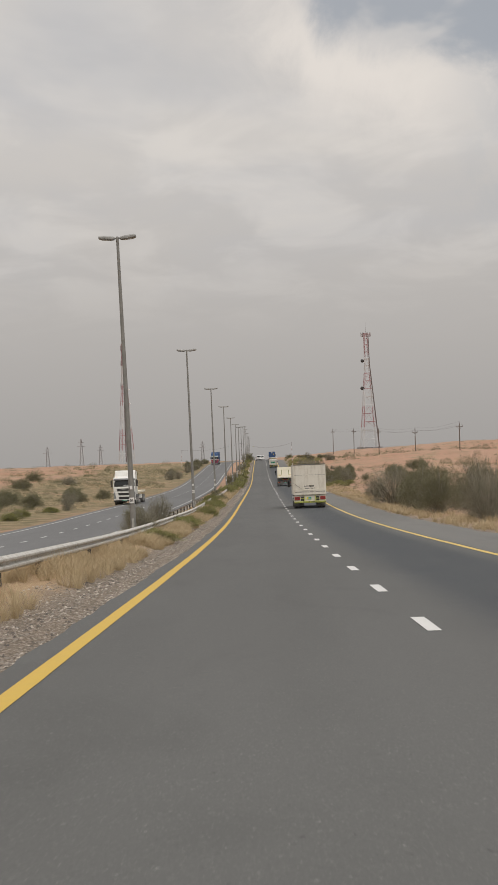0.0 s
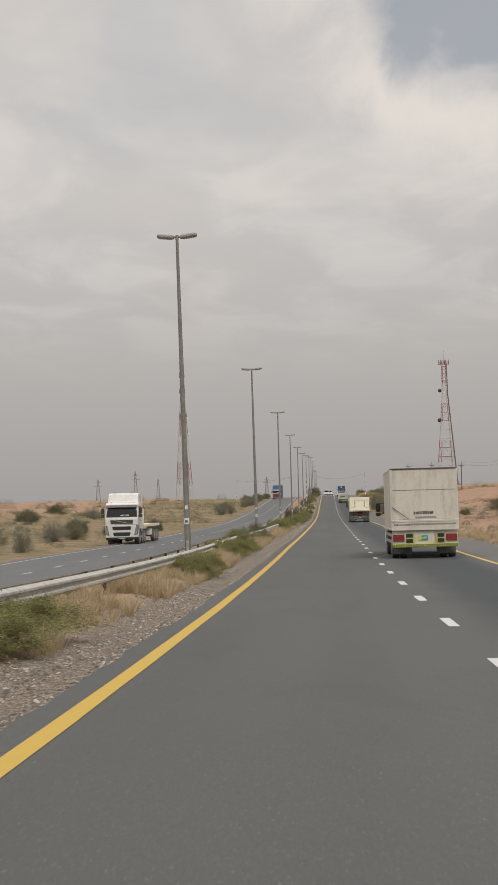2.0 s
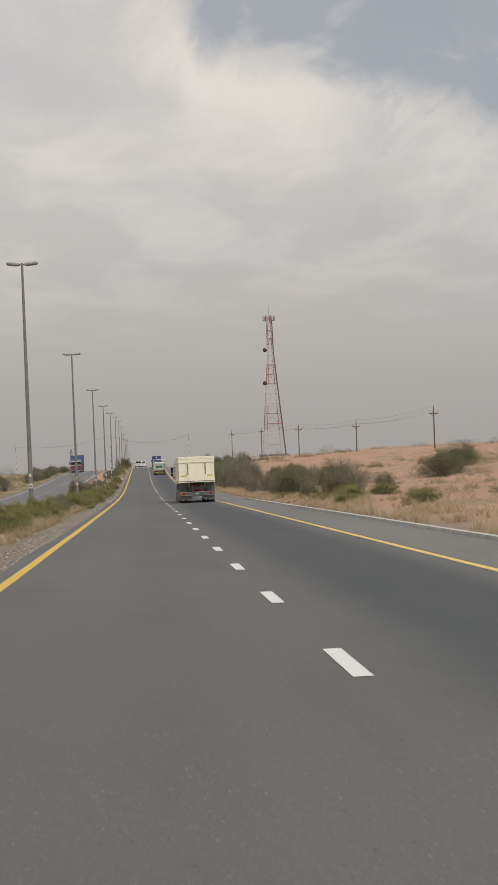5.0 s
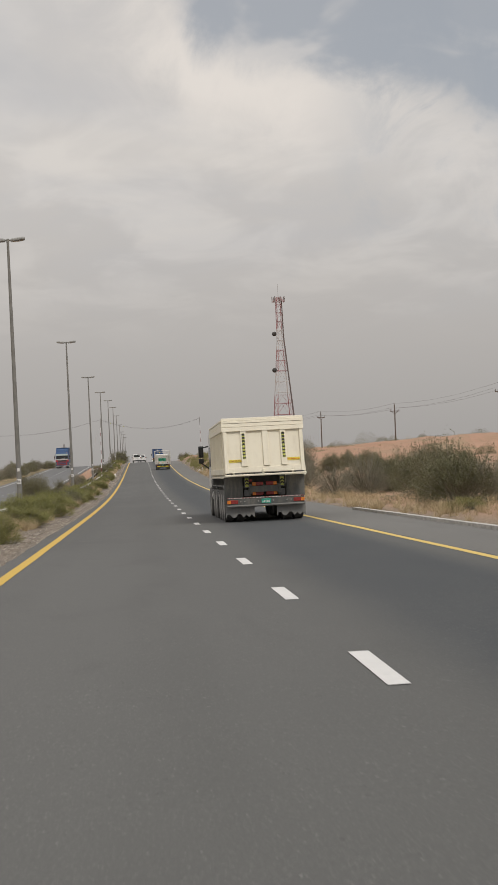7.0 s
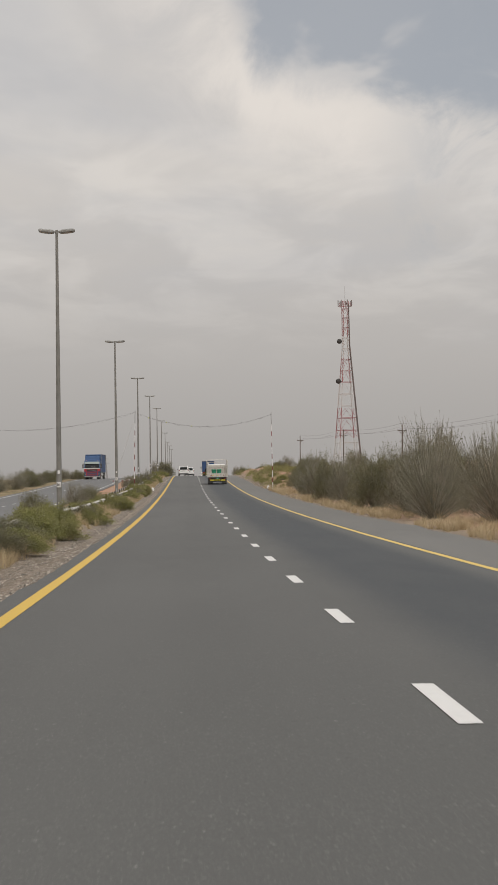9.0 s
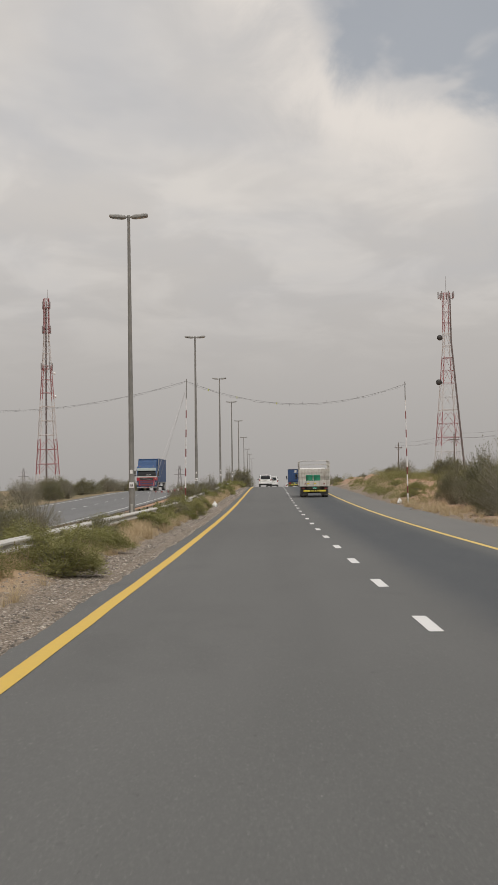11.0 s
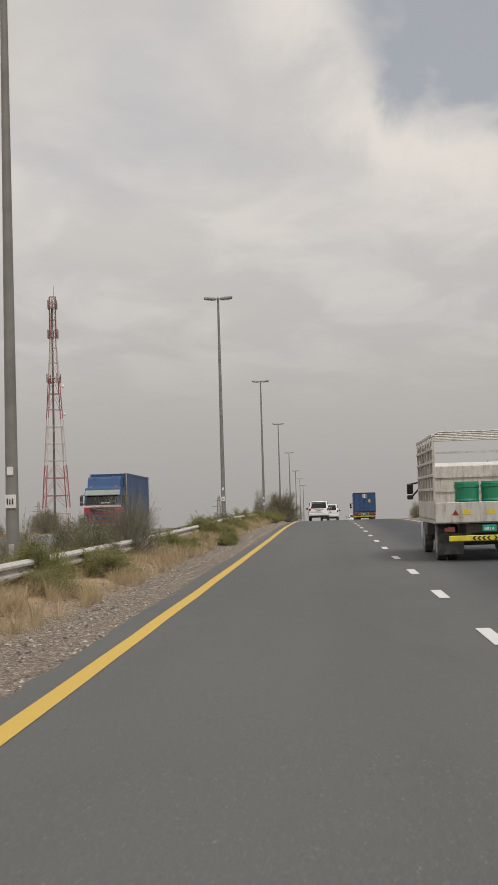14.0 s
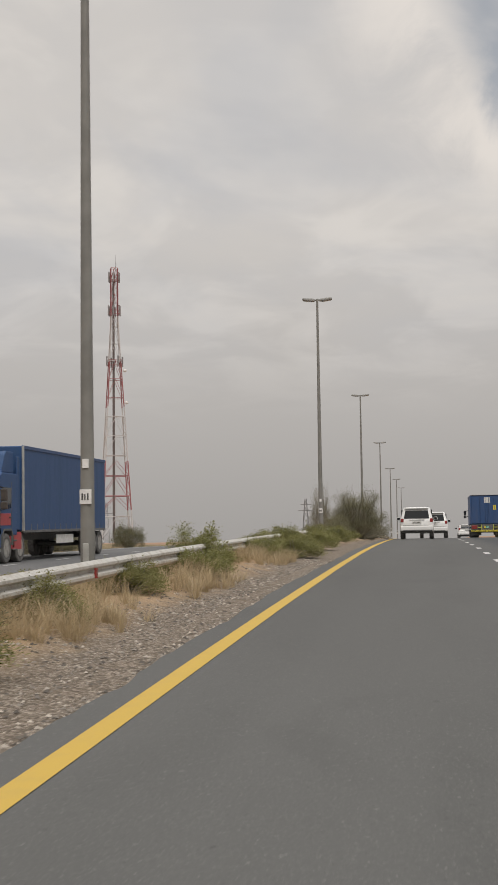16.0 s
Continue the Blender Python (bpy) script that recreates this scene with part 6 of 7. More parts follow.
def build_artic(kind, label):
    """Cab-over tractor with a three-axle trailer; its front is the origin here."""
    t = thing("lorry", label, "truck")
    LT = 11.6 if kind == "curtain" else 9.4
    yf = LT + 2.6
    if kind == "curtain":
        w, zb, zt = 2.5, 1.05, 3.95
        b = part("trailer_box", box(BM(), (-w / 2, 0.0, zb), (w / 2, LT, zt), 0.03), TARP_BLUE, t, "blue tarpaulin curtain-side trailer")
        for s in (-1, 1):
            for i in range(16):
                y = 0.25 + i * (LT - 0.5) / 15
                part("curtain_strap", box(BM(), (s * w / 2 - 0.004, y - 0.03, zb - 0.10), (s * w / 2 + 0.018, y + 0.03, zb + 0.24)), GREY_TRIM, b)
            part("roof_rail", box(BM(), (s * w / 2 - 0.03, 0.0, zt - 0.1), (s * w / 2 + 0.016, LT, zt + 0.02), 0.008), BLUE, b)
            part("curtain_hem", box(BM(), (s * w / 2 - 0.02, 0.05, zb - 0.06), (s * w / 2 + 0.014, LT - 0.05, zb + 0.03), 0.006), GREY_TRIM, b)
            part("side_panel", box(BM(), (min(s * 1.14, s * 1.18), LT * 0.42, 0.55), (max(s * 1.14, s * 1.18), LT * 0.62, 0.88), 0.01), PLATE_WHITE, t)
            part("corner_post", box(BM(), (s * w / 2 - 0.05, LT - 0.09, zb), (s * w / 2 + 0.018, LT + 0.01, zt), 0.01), STEEL, b)
    else:
        w, zb = 2.45, 1.42
        b = part("flatbed", box(BM(), (-w / 2, 0.0, zb - 0.08), (w / 2, LT - 0.3, zb), 0.01), CREAM, t, "empty cream flatbed")
        for s in (-1, 1):
            part("side_beam", box(BM(), (min(s * (w / 2 - 0.05), s * (w / 2 + 0.01)), 0.0, zb - 0.20), (max(s * (w / 2 - 0.05), s * (w / 2 + 0.01)), LT - 0.3, zb + 0.02), 0.01), CREAM, b)
            part("tool_box", box(BM(), (min(s * 0.8, s * 1.2), LT * 0.45, 0.55), (max(s * 0.8, s * 1.2), LT * 0.60, 1.02), 0.02), CAB_WHITE, t)
        part("headboard", box(BM(), (-w / 2, LT - 0.4, zb), (w / 2, LT - 0.3, zb + 1.15), 0.02), CREAM, b)
        for x in (-0.8, -0.3, 0.3, 0.8):
            part("headboard_rib", box(BM(), (x - 0.04, LT - 0.30, zb), (x + 0.04, LT - 0.25, zb + 1.2), 0.01), CREAM, b)
    chassis(t, 0.1, yf - 0.4, 0.85)
    for y in (0.75, 1.75, 2.75):
        axle(t, y, 1.2, 0.48, 0.30)
    axle(t, LT + 0.1, 1.2, 0.5, 0.28, True)
    if kind != "curtain":
        axle(t, LT - 1.0, 1.2, 0.5, 0.28, True)
    axle(t, yf - 1.05, 1.2, 0.5, 0.30)
    for s in (-1, 1):
        part("fuel_tank", box(BM(), (min(s * 0.7, s * 1.2), LT + 0.7, 0.45), (max(s * 0.7, s * 1.2), LT + 1.05, 0.95), 0.06, 2), RED_PAINT if kind == "curtain" else STEEL, t)
    part("tail_bar", box(BM(), (-1.15, -0.05, 0.45), (1.15, 0.05, 0.58), 0.01), PLATE_WHITE, t)
    if kind == "curtain":
        tractor_cab(t, yf, TARP_BLUE, 1.80, 2.52, 2.98, 0.74, True)
    else:
        tractor_cab(t, yf, CAB_WHITE, 2.02, 2.80, 3.08, 0.72)
    pl = part("number_plate", box(BM(), (-0.26, yf + 0.032, 0.40), (0.26, yf + 0.05, 0.50), 0.004), PLATE_GREEN if kind != "curtain" else RED_PAINT, t)
    part("plate_mark", bars(BM(), -0.2, 0.2, yf + 0.054, 0.42, 0.48, 9, 6), PLATE_WHITE, pl)
    t["front"] = yf
    return t, yf


place(build_tipper(), 5.71, 207.2)
place(build_box_truck(BOX_WHITE, "dirty white box truck with a striped tail lift", 3.22, 2.40, 5.4, 1.02), 5.45, 93.6)
place(build_box_truck(BLUE, "blue box truck with yellow bumper near the crest", 3.0, 2.35, 5.2, 0.95, True), 6.4, 479.0)
cage = place(build_cage_truck(), 5.58, 366.2)
for x, y in ((-0.38, 0.75), (0.20, 0.72)):
    tub = build_tub()
    tub.matrix_basis = cage.matrix_basis @ pose(x, y, 0.92) @ Matrix.Diagonal((1.0, 1.0, 1.34, 1))
place(build_suv("white off-road estate car with red tail lights on the road"), 1.5, 461.0)
place(build_suv("white off-road car partly hidden behind another", h=1.82), 2.6, 476.0)
place(build_suv("pale car far off beyond the crest", h=1.55), 6.3, 522.0)
for kind, label, x, y in (("flat", "white lorry with an empty flatbed trailer, oncoming", -13.3, 142.6), ("curtain", "blue and red lorry with a tarpaulin trailer, oncoming", -12.85, 425.0)):
    t, yf = build_artic(kind, label)
    m = pose(rx(y) + x, y, oz(y) + 0.02, 0, 0, 180)
    slope = math.degrees(math.atan2(oz(y) - oz(y + 8), 8))
    t.matrix_basis = m @ pose(0, 0, 0, slope, 0, 0) @ pose(0, -yf, 0)

# ---------------------------------------------------------------- shrubs, grass and stones


def leaves_mesh(name, pts, size, rnd, material, flat=0.6):
    """Small pointed leaves at points (position, direction)."""
    verts, faces = [], []
    for p, d in pts:
        d = Vector(d).normalized()
        side = d.cross(Vector((rnd.uniform(-1, 1), rnd.uniform(-1, 1), rnd.uniform(-1, 1))))
        if side.length < 1e-3:
            continue
        side.normalize()
        l = size * rnd.uniform(0.6, 1.5)
        b = l * flat * 0.5
        k = len(verts)
        q = Vector(p)
        verts += [tuple(q - side * b * 0.4), tuple(q + d * l * 0.5 - side * b), tuple(q + d * l), tuple(q + d * l * 0.5 + side * b)]
        faces.append((k, k + 1, k + 2, k + 3))
    me = bpy.data.meshes.new(name)
    me.from_pydata(verts, [], faces)
    me.materials.append(material)
    return me


def stems_mesh(segs):
    bm = BM()
    for a, b, r0, r1 in segs:
        tube(bm, a, b, r0, r1, 3, cap=False)
    me = bpy.data.meshes.new("twig_frame")
    bm.to_mesh(me), bm.free()
    me.materials.append(BARK)
    return me


def build_shrub(kind, seed, label):
    """A shrub one metre wide and one metre high, to be scaled."""
    rnd = random.Random(seed)
    t = thing("shrub", label, "shrub")
    clumps, per, size, flat, twigs, spread = {"green": (74, 200, 0.034, 0.30, 30, 0.078), "olive": (70, 170, 0.031, 0.26, 60, 0.080),
                                              "bushy": (300, 230, 0.0095, 0.40, 120, 0.050), "thicket": (140, 140, 0.022, 0.34, 150, 0.060), "grey": (110, 110, 0.016, 0.26, 420, 0.070)}[kind]
    lump = [rnd.uniform(0.70, 1.10) for _ in range(40)]
    segs, pts = [], []

    def surface(shell):
        az, c = rnd.uniform(0, 2 * math.pi), rnd.random() ** 0.75
        s = math.sqrt(1 - c * c)
        r = lump[(int(az / (2 * math.pi) * 10) % 10) + 10 * min(3, int(c * 4))] * shell
        return Vector((0.5 * r * s * math.cos(az), 0.5 * r * s * math.sin(az), 0.95 * r * (0.06 + 0.94 * c)))

    for _ in range(clumps):
        m = surface(rnd.uniform(0.62, 0.95))
        root = Vector((rnd.uniform(-0.08, 0.08), rnd.uniform(-0.08, 0.08), -0.03))
        segs.append((root, m, 0.006 if kind in ("thicket", "bushy") else 0.009, 0.003))
        s = spread * rnd.uniform(0.7, 1.25)
        for _ in range(per):
            o = Vector((rnd.gauss(0, s * 0.62), rnd.gauss(0, s * 0.62), rnd.gauss(0, s)))
            p = m + o
            if p.z > 0.0:
                pts.append((p, o.normalized() * 0.6 + Vector((rnd.uniform(-.6, .6), rnd.uniform(-.6, .6), rnd.uniform(-.1, 1.1)))))
    for _ in range(twigs):
        b = surface(rnd.uniform(0.9, 1.12))
        a = b * rnd.uniform(0.45, 0.75)
        b = b + Vector((0, 0, rnd.uniform(0, 0.08)))
        segs.append((a, b, {"green": 0.003, "olive": 0.003, "grey": 0.0024, "thicket": 0.0014, "bushy": 0.0012}[kind], 0.0007))
        for k in range(9):
            q = a.lerp(b, rnd.uniform(0.3, 1.0))
            pts.append((q, (b - a).normalized() + Vector((rnd.uniform(-.7, .7), rnd.uniform(-.7, .7), rnd.uniform(-.2, .6)))))
    st = new("twig_frame", stems_mesh(segs))
    st.parent = t
    mat = {"green": LEAF_GREEN, "olive": LEAF_OLIVE, "grey": LEAF_GREY, "thicket": LEAF_OLIVE, "bushy": LEAF_OLIVE}[kind]
    fo_ = new("foliage", leaves_mesh("foliage", pts, size, rnd, mat, flat))
    fo_.parent = t
    return t


LABELS = {"green": "low dense green desert shrub growing in the gravel", "olive": "olive-green desert shrub with thin upright twigs",
          "thicket": "large olive-grey desert bush with dense fine leaves", "bushy": "tall feathery olive-green bush beside the road", "grey": "grey-brown twiggy desert shrub with sparse leaves"}
PROTO = {k: [build_shrub(k, 10 * i + len(k), LABELS[k]) for i in range(3)] for k in LABELS}
used = set()
srnd = random.Random(77)


def shrub(kind, u, y, w, h, sink=0.02):
    """A shrub at offset u from the edge line; w and h in metres."""
    if kind == "olive" and w > 1.9:
        kind = "thicket"
    p = PROTO[kind][srnd.randrange(3)]
    x = rx(y) + u
    m = pose(x, y, land(x, y) - sink, 0, 0, srnd.uniform(0, 360)) @ Matrix.Diagonal((w, w, h, 1))
    if p.name in used:
        ob = copy_thing(p, m @ Matrix.Diagonal((1 / p.scale.x, 1 / p.scale.y, 1 / p.scale.z, 1)))
    else:
        used.add(p.name)
        p.matrix_basis = m
        bpy.context.view_layer.update()
        ob = p
    return ob


# shrubs that lean over the barrier
for kind, u, y, w, h in (("grey", -2.9, 49.3, 2.0, 1.25), ("green", -2.5, 110.0, 1.6, 0.95), ("olive", -2.7, 118.0, 1.5, 0.9), ("olive", -2.9, 136.0, 1.6, 1.0),
                         ("green", -2.5, 207.0, 1.6, 1.0), ("green", -2.4, 218.0, 1.7, 1.0), ("green", -2.3, 231.0, 1.7, 1.05), ("olive", -2.6, 242.0, 1.5, 0.95), ("green", -2.4, 262.0, 1.4, 0.9)):
    shrub(kind, u, y, w, h)
for kind, u, y, w, h in (("green", -2.4, 331.0, 1.5, 0.95), ("olive", -2.9, 347.0, 1.7, 1.2), ("grey", -3.2, 350.5, 1.9, 1.35), ("olive", -3.0, 354.5, 1.8, 1.25), ("green", -2.5, 358.0, 1.4, 0.95), ("olive", -2.8, 365.0, 1.5, 1.1), ("green", -2.3, 384.5, 1.5, 0.95), ("olive", -2.6, 396.0, 1.4, 0.9),
                         ("green", -2.6, 411.0, 1.6, 0.9), ("green", -2.4, 425.0, 1.6, 0.9), ("green", -2.2, 434.0, 1.5, 0.9), ("olive", -2.4, 446.0, 1.6, 1.0), ("olive", -2.6, 453.0, 1.8, 1.3)):
    shrub(kind, u, y, w, h)
# the large grey and olive shrubs of the median and beyond the far carriageway
for kind, u, y, w, h in (("grey", -3.3, 63.4, 1.9, 1.65), ("olive", -3.5, 53.5, 1.5, 1.3), ("grey", -4.0, 352.0, 1.7, 1.3), ("olive", -3.8, 356.5, 1.7, 1.3), ("grey", -3.7, 362.0, 1.6, 1.2),
                         ("olive", -3.75, 367.5, 1.5, 1.1), ("grey", -2.6, 368.5, 2.0, 1.75), ("olive", -3.7, 375.5, 1.0, 1.2), ("bushy", -2.0, 461.5, 4.4, 3.0), ("bushy", -2.5, 465.5, 3.8, 2.5), ("grey", -3.9, 458.5, 1.6, 3.1), ("bushy", -1.6, 468.5, 2.6, 1.6)):
    shrub(kind, u, y, w, h)
for kind, u, y, w, h in (("thicket", -3.8, 241.5, 2.2, 2.1), ("grey", -3.9, 245.5, 2.2, 2.0), ("thicket", -3.5, 248.5, 1.5, 1.2), ("olive", -3.8, 268.0, 1.6, 1.3), ("grey", -3.7, 287.0, 2.0, 1.5), ("olive", -3.6, 293.0, 1.7, 1.2), ("grey", -3.75, 298.0, 1.6, 1.3)):
    shrub(kind, u, y, w, h)
for kind, u, y, w, h in (("grey", -17.8, 130.0, 1.7, 1.6), ("olive", -19.0, 203.0, 2.7, 1.9), ("olive", -17.2, 382.0, 2.5, 2.0), ("grey", -16.8, 388.0, 2.0, 1.8), ("grey", -17.6, 371.0, 4.0, 2.1), ("olive", -17.8, 408.0, 4.1, 1.9), ("olive", -16.6, 443.0, 1.8, 1.7),
                         ("grey", -17.6, 446.0, 2.4, 1.5), ("olive", -19.4, 420.0, 2.4, 1.5), ("olive", -20.7, 424.0, 2.2, 1.3), ("grey", -19.6, 310.0, 3.6, 2.6), ("grey", -18.2, 318.0, 2.8, 2.2), ("olive", -17.4, 452.0, 2.6, 1.4), ("olive", -18.7, 392.0, 2.6, 1.9)):
    shrub(kind, u, y, w, h)
for kind, u, y, w, h in (("olive", -19.5, 92.0, 2.6, 1.6), ("olive", -24.0, 118.0, 4.2, 2.0), ("grey", -31.0, 112.0, 4.0, 2.2), ("olive", -27.0, 140.0, 3.6, 1.8), ("olive", -18.6, 106.0, 1.6, 0.8), ("green", -20.4, 99.0, 1.8, 0.8),
                         ("olive", -36.0, 150.0, 4.4, 2.2), ("grey", -22.0, 160.0, 3.0, 1.8), ("olive", -20.0, 178.0, 2.6, 1.5), ("olive", -26.0, 190.0, 3.6, 1.9)):
    shrub(kind, u, y, w, h)
for kind, u, y, w, h in (("olive", -46.0, 168.0, 6.0, 2.4), ("olive", -58.0, 190.0, 6.5, 2.6), ("grey", -52.0, 215.0, 5.5, 2.4), ("olive", -41.0, 232.0, 5.0, 2.2), ("olive", -66.0, 250.0, 7.0, 2.8), ("grey", -37.0, 262.0, 4.2, 2.0), ("olive", -48.0, 285.0, 5.0, 2.3),
                         ("olive", -27.5, 126.0, 3.0, 1.7), ("olive", -32.0, 133.0, 4.6, 2.2), ("grey", -34.5, 139.0, 4.0, 2.0), ("olive", -24.5, 147.0, 3.4, 1.8), ("olive", -29.0, 156.0, 4.0, 2.0), ("olive", -21.8, 168.0, 2.8, 1.5), ("green", -18.2, 92.0, 1.7, 0.7), ("green", -18.4, 103.0, 2.0, 0.75), ("green", -19.3, 112.0, 2.2, 0.8), ("green", -18.6, 124.0, 1.9, 0.7), ("olive", 24.0, 215.0, 4.4, 2.0), ("olive", 30.0, 235.0, 5.0, 2.2), ("olive", 21.0, 182.0, 3.6, 1.6)):
    shrub(kind, u, y, w, h)
# green shrubs between the gravel and the barrier
for u, y, w, h in ((-1.8, 43.0, 1.3, 0.5), (-2.2, 45.0, 1.3, 0.5), (-2.0, 63.0, 1.5, 0.62), (-2.1, 61.0, 1.4, 0.55), (-1.75, 85.8, 1.1, 0.72), (-1.5, 82.0, 0.85, 0.80), (-2.1, 83.9, 0.9, 0.66), (-1.85, 97.5, 1.1, 0.62), (-1.7, 105.8, 1.1, 0.75), (-2.3, 98.5, 1.4, 0.75),
                   (-2.0, 102.2, 1.5, 0.75), (-2.8, 123.3, 1.6, 0.7), (-1.65, 202.1, 1.2, 0.85), (-1.7, 213.0, 1.3, 0.8)):
    shrub("green", u, y, w * 1.35, h * 0.95)
for u, y, w, h in ((-1.75, 224.2, 1.5, 0.95), (-1.8, 237.0, 1.3, 0.8), (-1.75, 246.8, 1.3, 0.75), (-1.6, 254.8, 1.3, 0.75), (-1.6, 268.0, 1.2, 0.7), (-1.55, 288.2, 1.4, 0.85), (-1.8, 296.0, 1.2, 0.7), (-1.6, 328.1, 1.2, 0.85), (-1.45, 323.5, 0.7, 0.55),
                   (-1.7, 335.2, 0.9, 0.6), (-1.75, 340.3, 1.0, 0.68)):
    shrub("green", u, y, w * 1.35, h * 0.95)
for u, y, w, h in ((-1.75, 387.3, 0.75, 0.62), (-1.35, 383.2, 0.7, 0.55), (-1.3, 381.0, 0.65, 0.5), (-2.5, 395.5, 0.65, 0.55), (-2.9, 393.0, 1.0, 0.8), (-1.9, 375.4, 0.8, 0.5), (-2.2, 408.1, 1.3, 0.62), (-2.1, 416.8, 1.1, 0.62), (-1.6, 420.4, 1.4, 0.7), (-2.0, 398.6, 0.5, 0.32), (-1.8, 429.0, 1.3, 0.75), (-1.9, 440.0, 1.4, 0.9)):
    shrub("green", u, y, w * 1.35, h * 0.95)
# the green hedge-like growth along and over the rail
for y0, y1, step, w0, w1, h0, h1 in ((97, 130, 5.0, 1.2, 1.8, 0.45, 0.75), (160, 262, 2.7, 1.4, 2.1, 0.6, 0.95), (265, 330, 5.0, 1.2, 1.8, 0.5, 0.8), (330, 455, 4.6, 1.1, 1.7, 0.40, 0.65)):
    for y in np.arange(y0, y1, step):
        y = float(y) + srnd.uniform(-1.2, 1.2)
        shrub(srnd.choice(("green", "green", "green", "olive")), srnd.uniform(-2.9, -2.0), y, srnd.uniform(w0, w1) * 1.12, srnd.uniform(h0, h1))
for kind, u, y, w, h in (("olive", -18.0, 384.0, 3.2, 2.1), ("grey", -20.0, 395.0, 3.0, 2.0), ("olive", -17.6, 402.0, 2.6, 1.8), ("olive", -21.0, 412.0, 3.4, 2.0), ("grey", -18.2, 432.0, 2.8, 1.9), ("olive", -19.5, 438.0, 3.0, 2.1),
                         ("olive", -17.8, 455.0, 2.6, 1.7), ("grey", -20.5, 462.0, 3.0, 2.0), ("olive", -17.6, 470.0, 2.8, 1.8), ("olive", -22.0, 350.0, 3.2, 2.0), ("grey", -18.4, 362.0, 2.6, 1.9)):
    shrub(kind, u, y, w, h)
# thickets along the right-hand verge
for kind, u, y, w, h in (("grey", 11.8, 96.0, 4.4, 3.1), ("olive", 13.6, 92.0, 4.8, 3.5), ("olive", 12.6, 84.0, 3.8, 3.0), ("olive", 12.2, 74.0, 3.4, 2.7), ("grey", 13.8, 66.0, 4.0, 3.2), ("grey", 12.1, 57.0, 2.6, 2.6), ("olive", 15.5, 80.0, 4.0, 3.2), ("olive", 14.5, 108.0, 3.6, 2.4),
                         ("grey", 12.4, 119.0, 2.6, 1.9), ("olive", 13.4, 218.0, 3.0, 2.2), ("olive", 14.6, 226.0, 3.6, 2.6), ("grey", 13.2, 210.0, 2.2, 1.4)):
    shrub(kind, u, y, w, h)
for kind, u, y, w, h in (("grey", 12.9, 275.0, 4.2, 4.2), ("grey", 12.2, 271.5, 3.6, 3.7), ("olive", 14.2, 279.0, 4.4, 4.0), ("olive", 12.6, 328.0, 3.4, 3.0), ("grey", 13.2, 335.0, 3.4, 2.9), ("olive", 12.6, 340.5, 2.6, 2.3), ("grey", 12.2, 316.0, 4.4, 3.3), ("olive", 12.0, 306.0, 3.6, 3.2), ("grey", 11.9, 298.0, 3.0, 3.1), ("olive", 11.9, 286.0, 3.3, 3.4), ("grey", 12.6, 280.0, 3.0, 2.9), ("grey", 11.6, 268.0, 2.9, 3.0), ("grey", 12.8, 262.0, 3.0, 3.3), ("olive", 12.0, 323.0, 2.8, 2.7),
                         ("olive", 13.5, 311.0, 3.4, 3.3), ("grey", 14.6, 272.0, 3.8, 3.4), ("olive", 14.0, 292.0, 3.6, 3.3), ("grey", 12.5, 252.0, 2.4, 2.0)):
    shrub(kind, u, y, w, h)
for u, y, w, h in ((11.4, 180.0, 1.5, 0.6), (12.3, 184.0, 1.8, 0.7), (11.6, 190.0, 1.6, 0.6), (13.4, 193.0, 2.0, 0.8), (12.0, 198.0, 1.5, 0.6), (14.6, 188.0, 1.9, 0.7), (11.3, 206.0, 1.4, 0.5), (12.8, 170.0, 1.7, 0.7), (11.5, 352.0, 1.4, 0.6), (12.4, 358.0, 1.6, 0.7), (11.8, 366.0, 1.5, 0.6), (12.9, 374.0, 1.8, 0.7)):
    shrub("green", u, y, w, h)
brnd = random.Random(41)
for y0, y1, u0, u1, n in ((192, 250, 11.8, 19, 14), (250, 330, 14, 22, 8), (345, 440, 13, 24, 8), (40, 96, 15, 30, 8)):
    for _ in range(n):
        w = brnd.uniform(1.5, 3.4)
        shrub(brnd.choice(("olive", "olive", "grey")), brnd.uniform(u0, u1), brnd.uniform(y0, y1), w, w * brnd.uniform(0.55, 0.75))
for kind, u, y, w, h in (("olive", 13.0, 470.0, 2.2, 1.8), ("grey", 11.8, 476.0, 2.0, 1.9), ("olive", 13.0, 486.0, 3.0, 2.2), ("olive", 15.5, 452.0, 2.6, 1.6)):
    shrub(kind, u, y, w, h)


def scrub(name, label, count, area, seed, material, size, density, leaf):
    """Uncountable far scrub: loose clumps of leaves over the open sand."""
    rnd = random.Random(seed)
    pts = []
    x0, x1, y0, y1 = area
    while count > 0:
        x, y = rnd.uniform(x0, x1), rnd.uniform(y0, y1)
        if fractal(x + 31, y, 0.02) < rnd.uniform(-0.5, 0.35):
            continue
        count -= 1
        w = size * rnd.uniform(0.4, 1.5)
        h = w * rnd.uniform(0.4, 0.75)
        z = land(x, y) - 0.05
        for _ in range(int(density * (0.5 + w / size))):
            a, r = rnd.uniform(0, 2 * math.pi), math.sqrt(rnd.random()) * w / 2
            zz = h * math.sqrt(max(0.0, 1 - (2 * r / w) ** 2)) * rnd.uniform(0.15, 1.0)
            pts.append(((x + r * math.cos(a), y + r * math.sin(a), z + zz), (math.cos(a) * 0.6, math.sin(a) * 0.6, rnd.uniform(0.2, 1.0))))
    ob = new(name, leaves_mesh(name, pts, leaf, rnd, material, 0.7))
    return tagged(ob, label, "vegetation", kind="stuff")


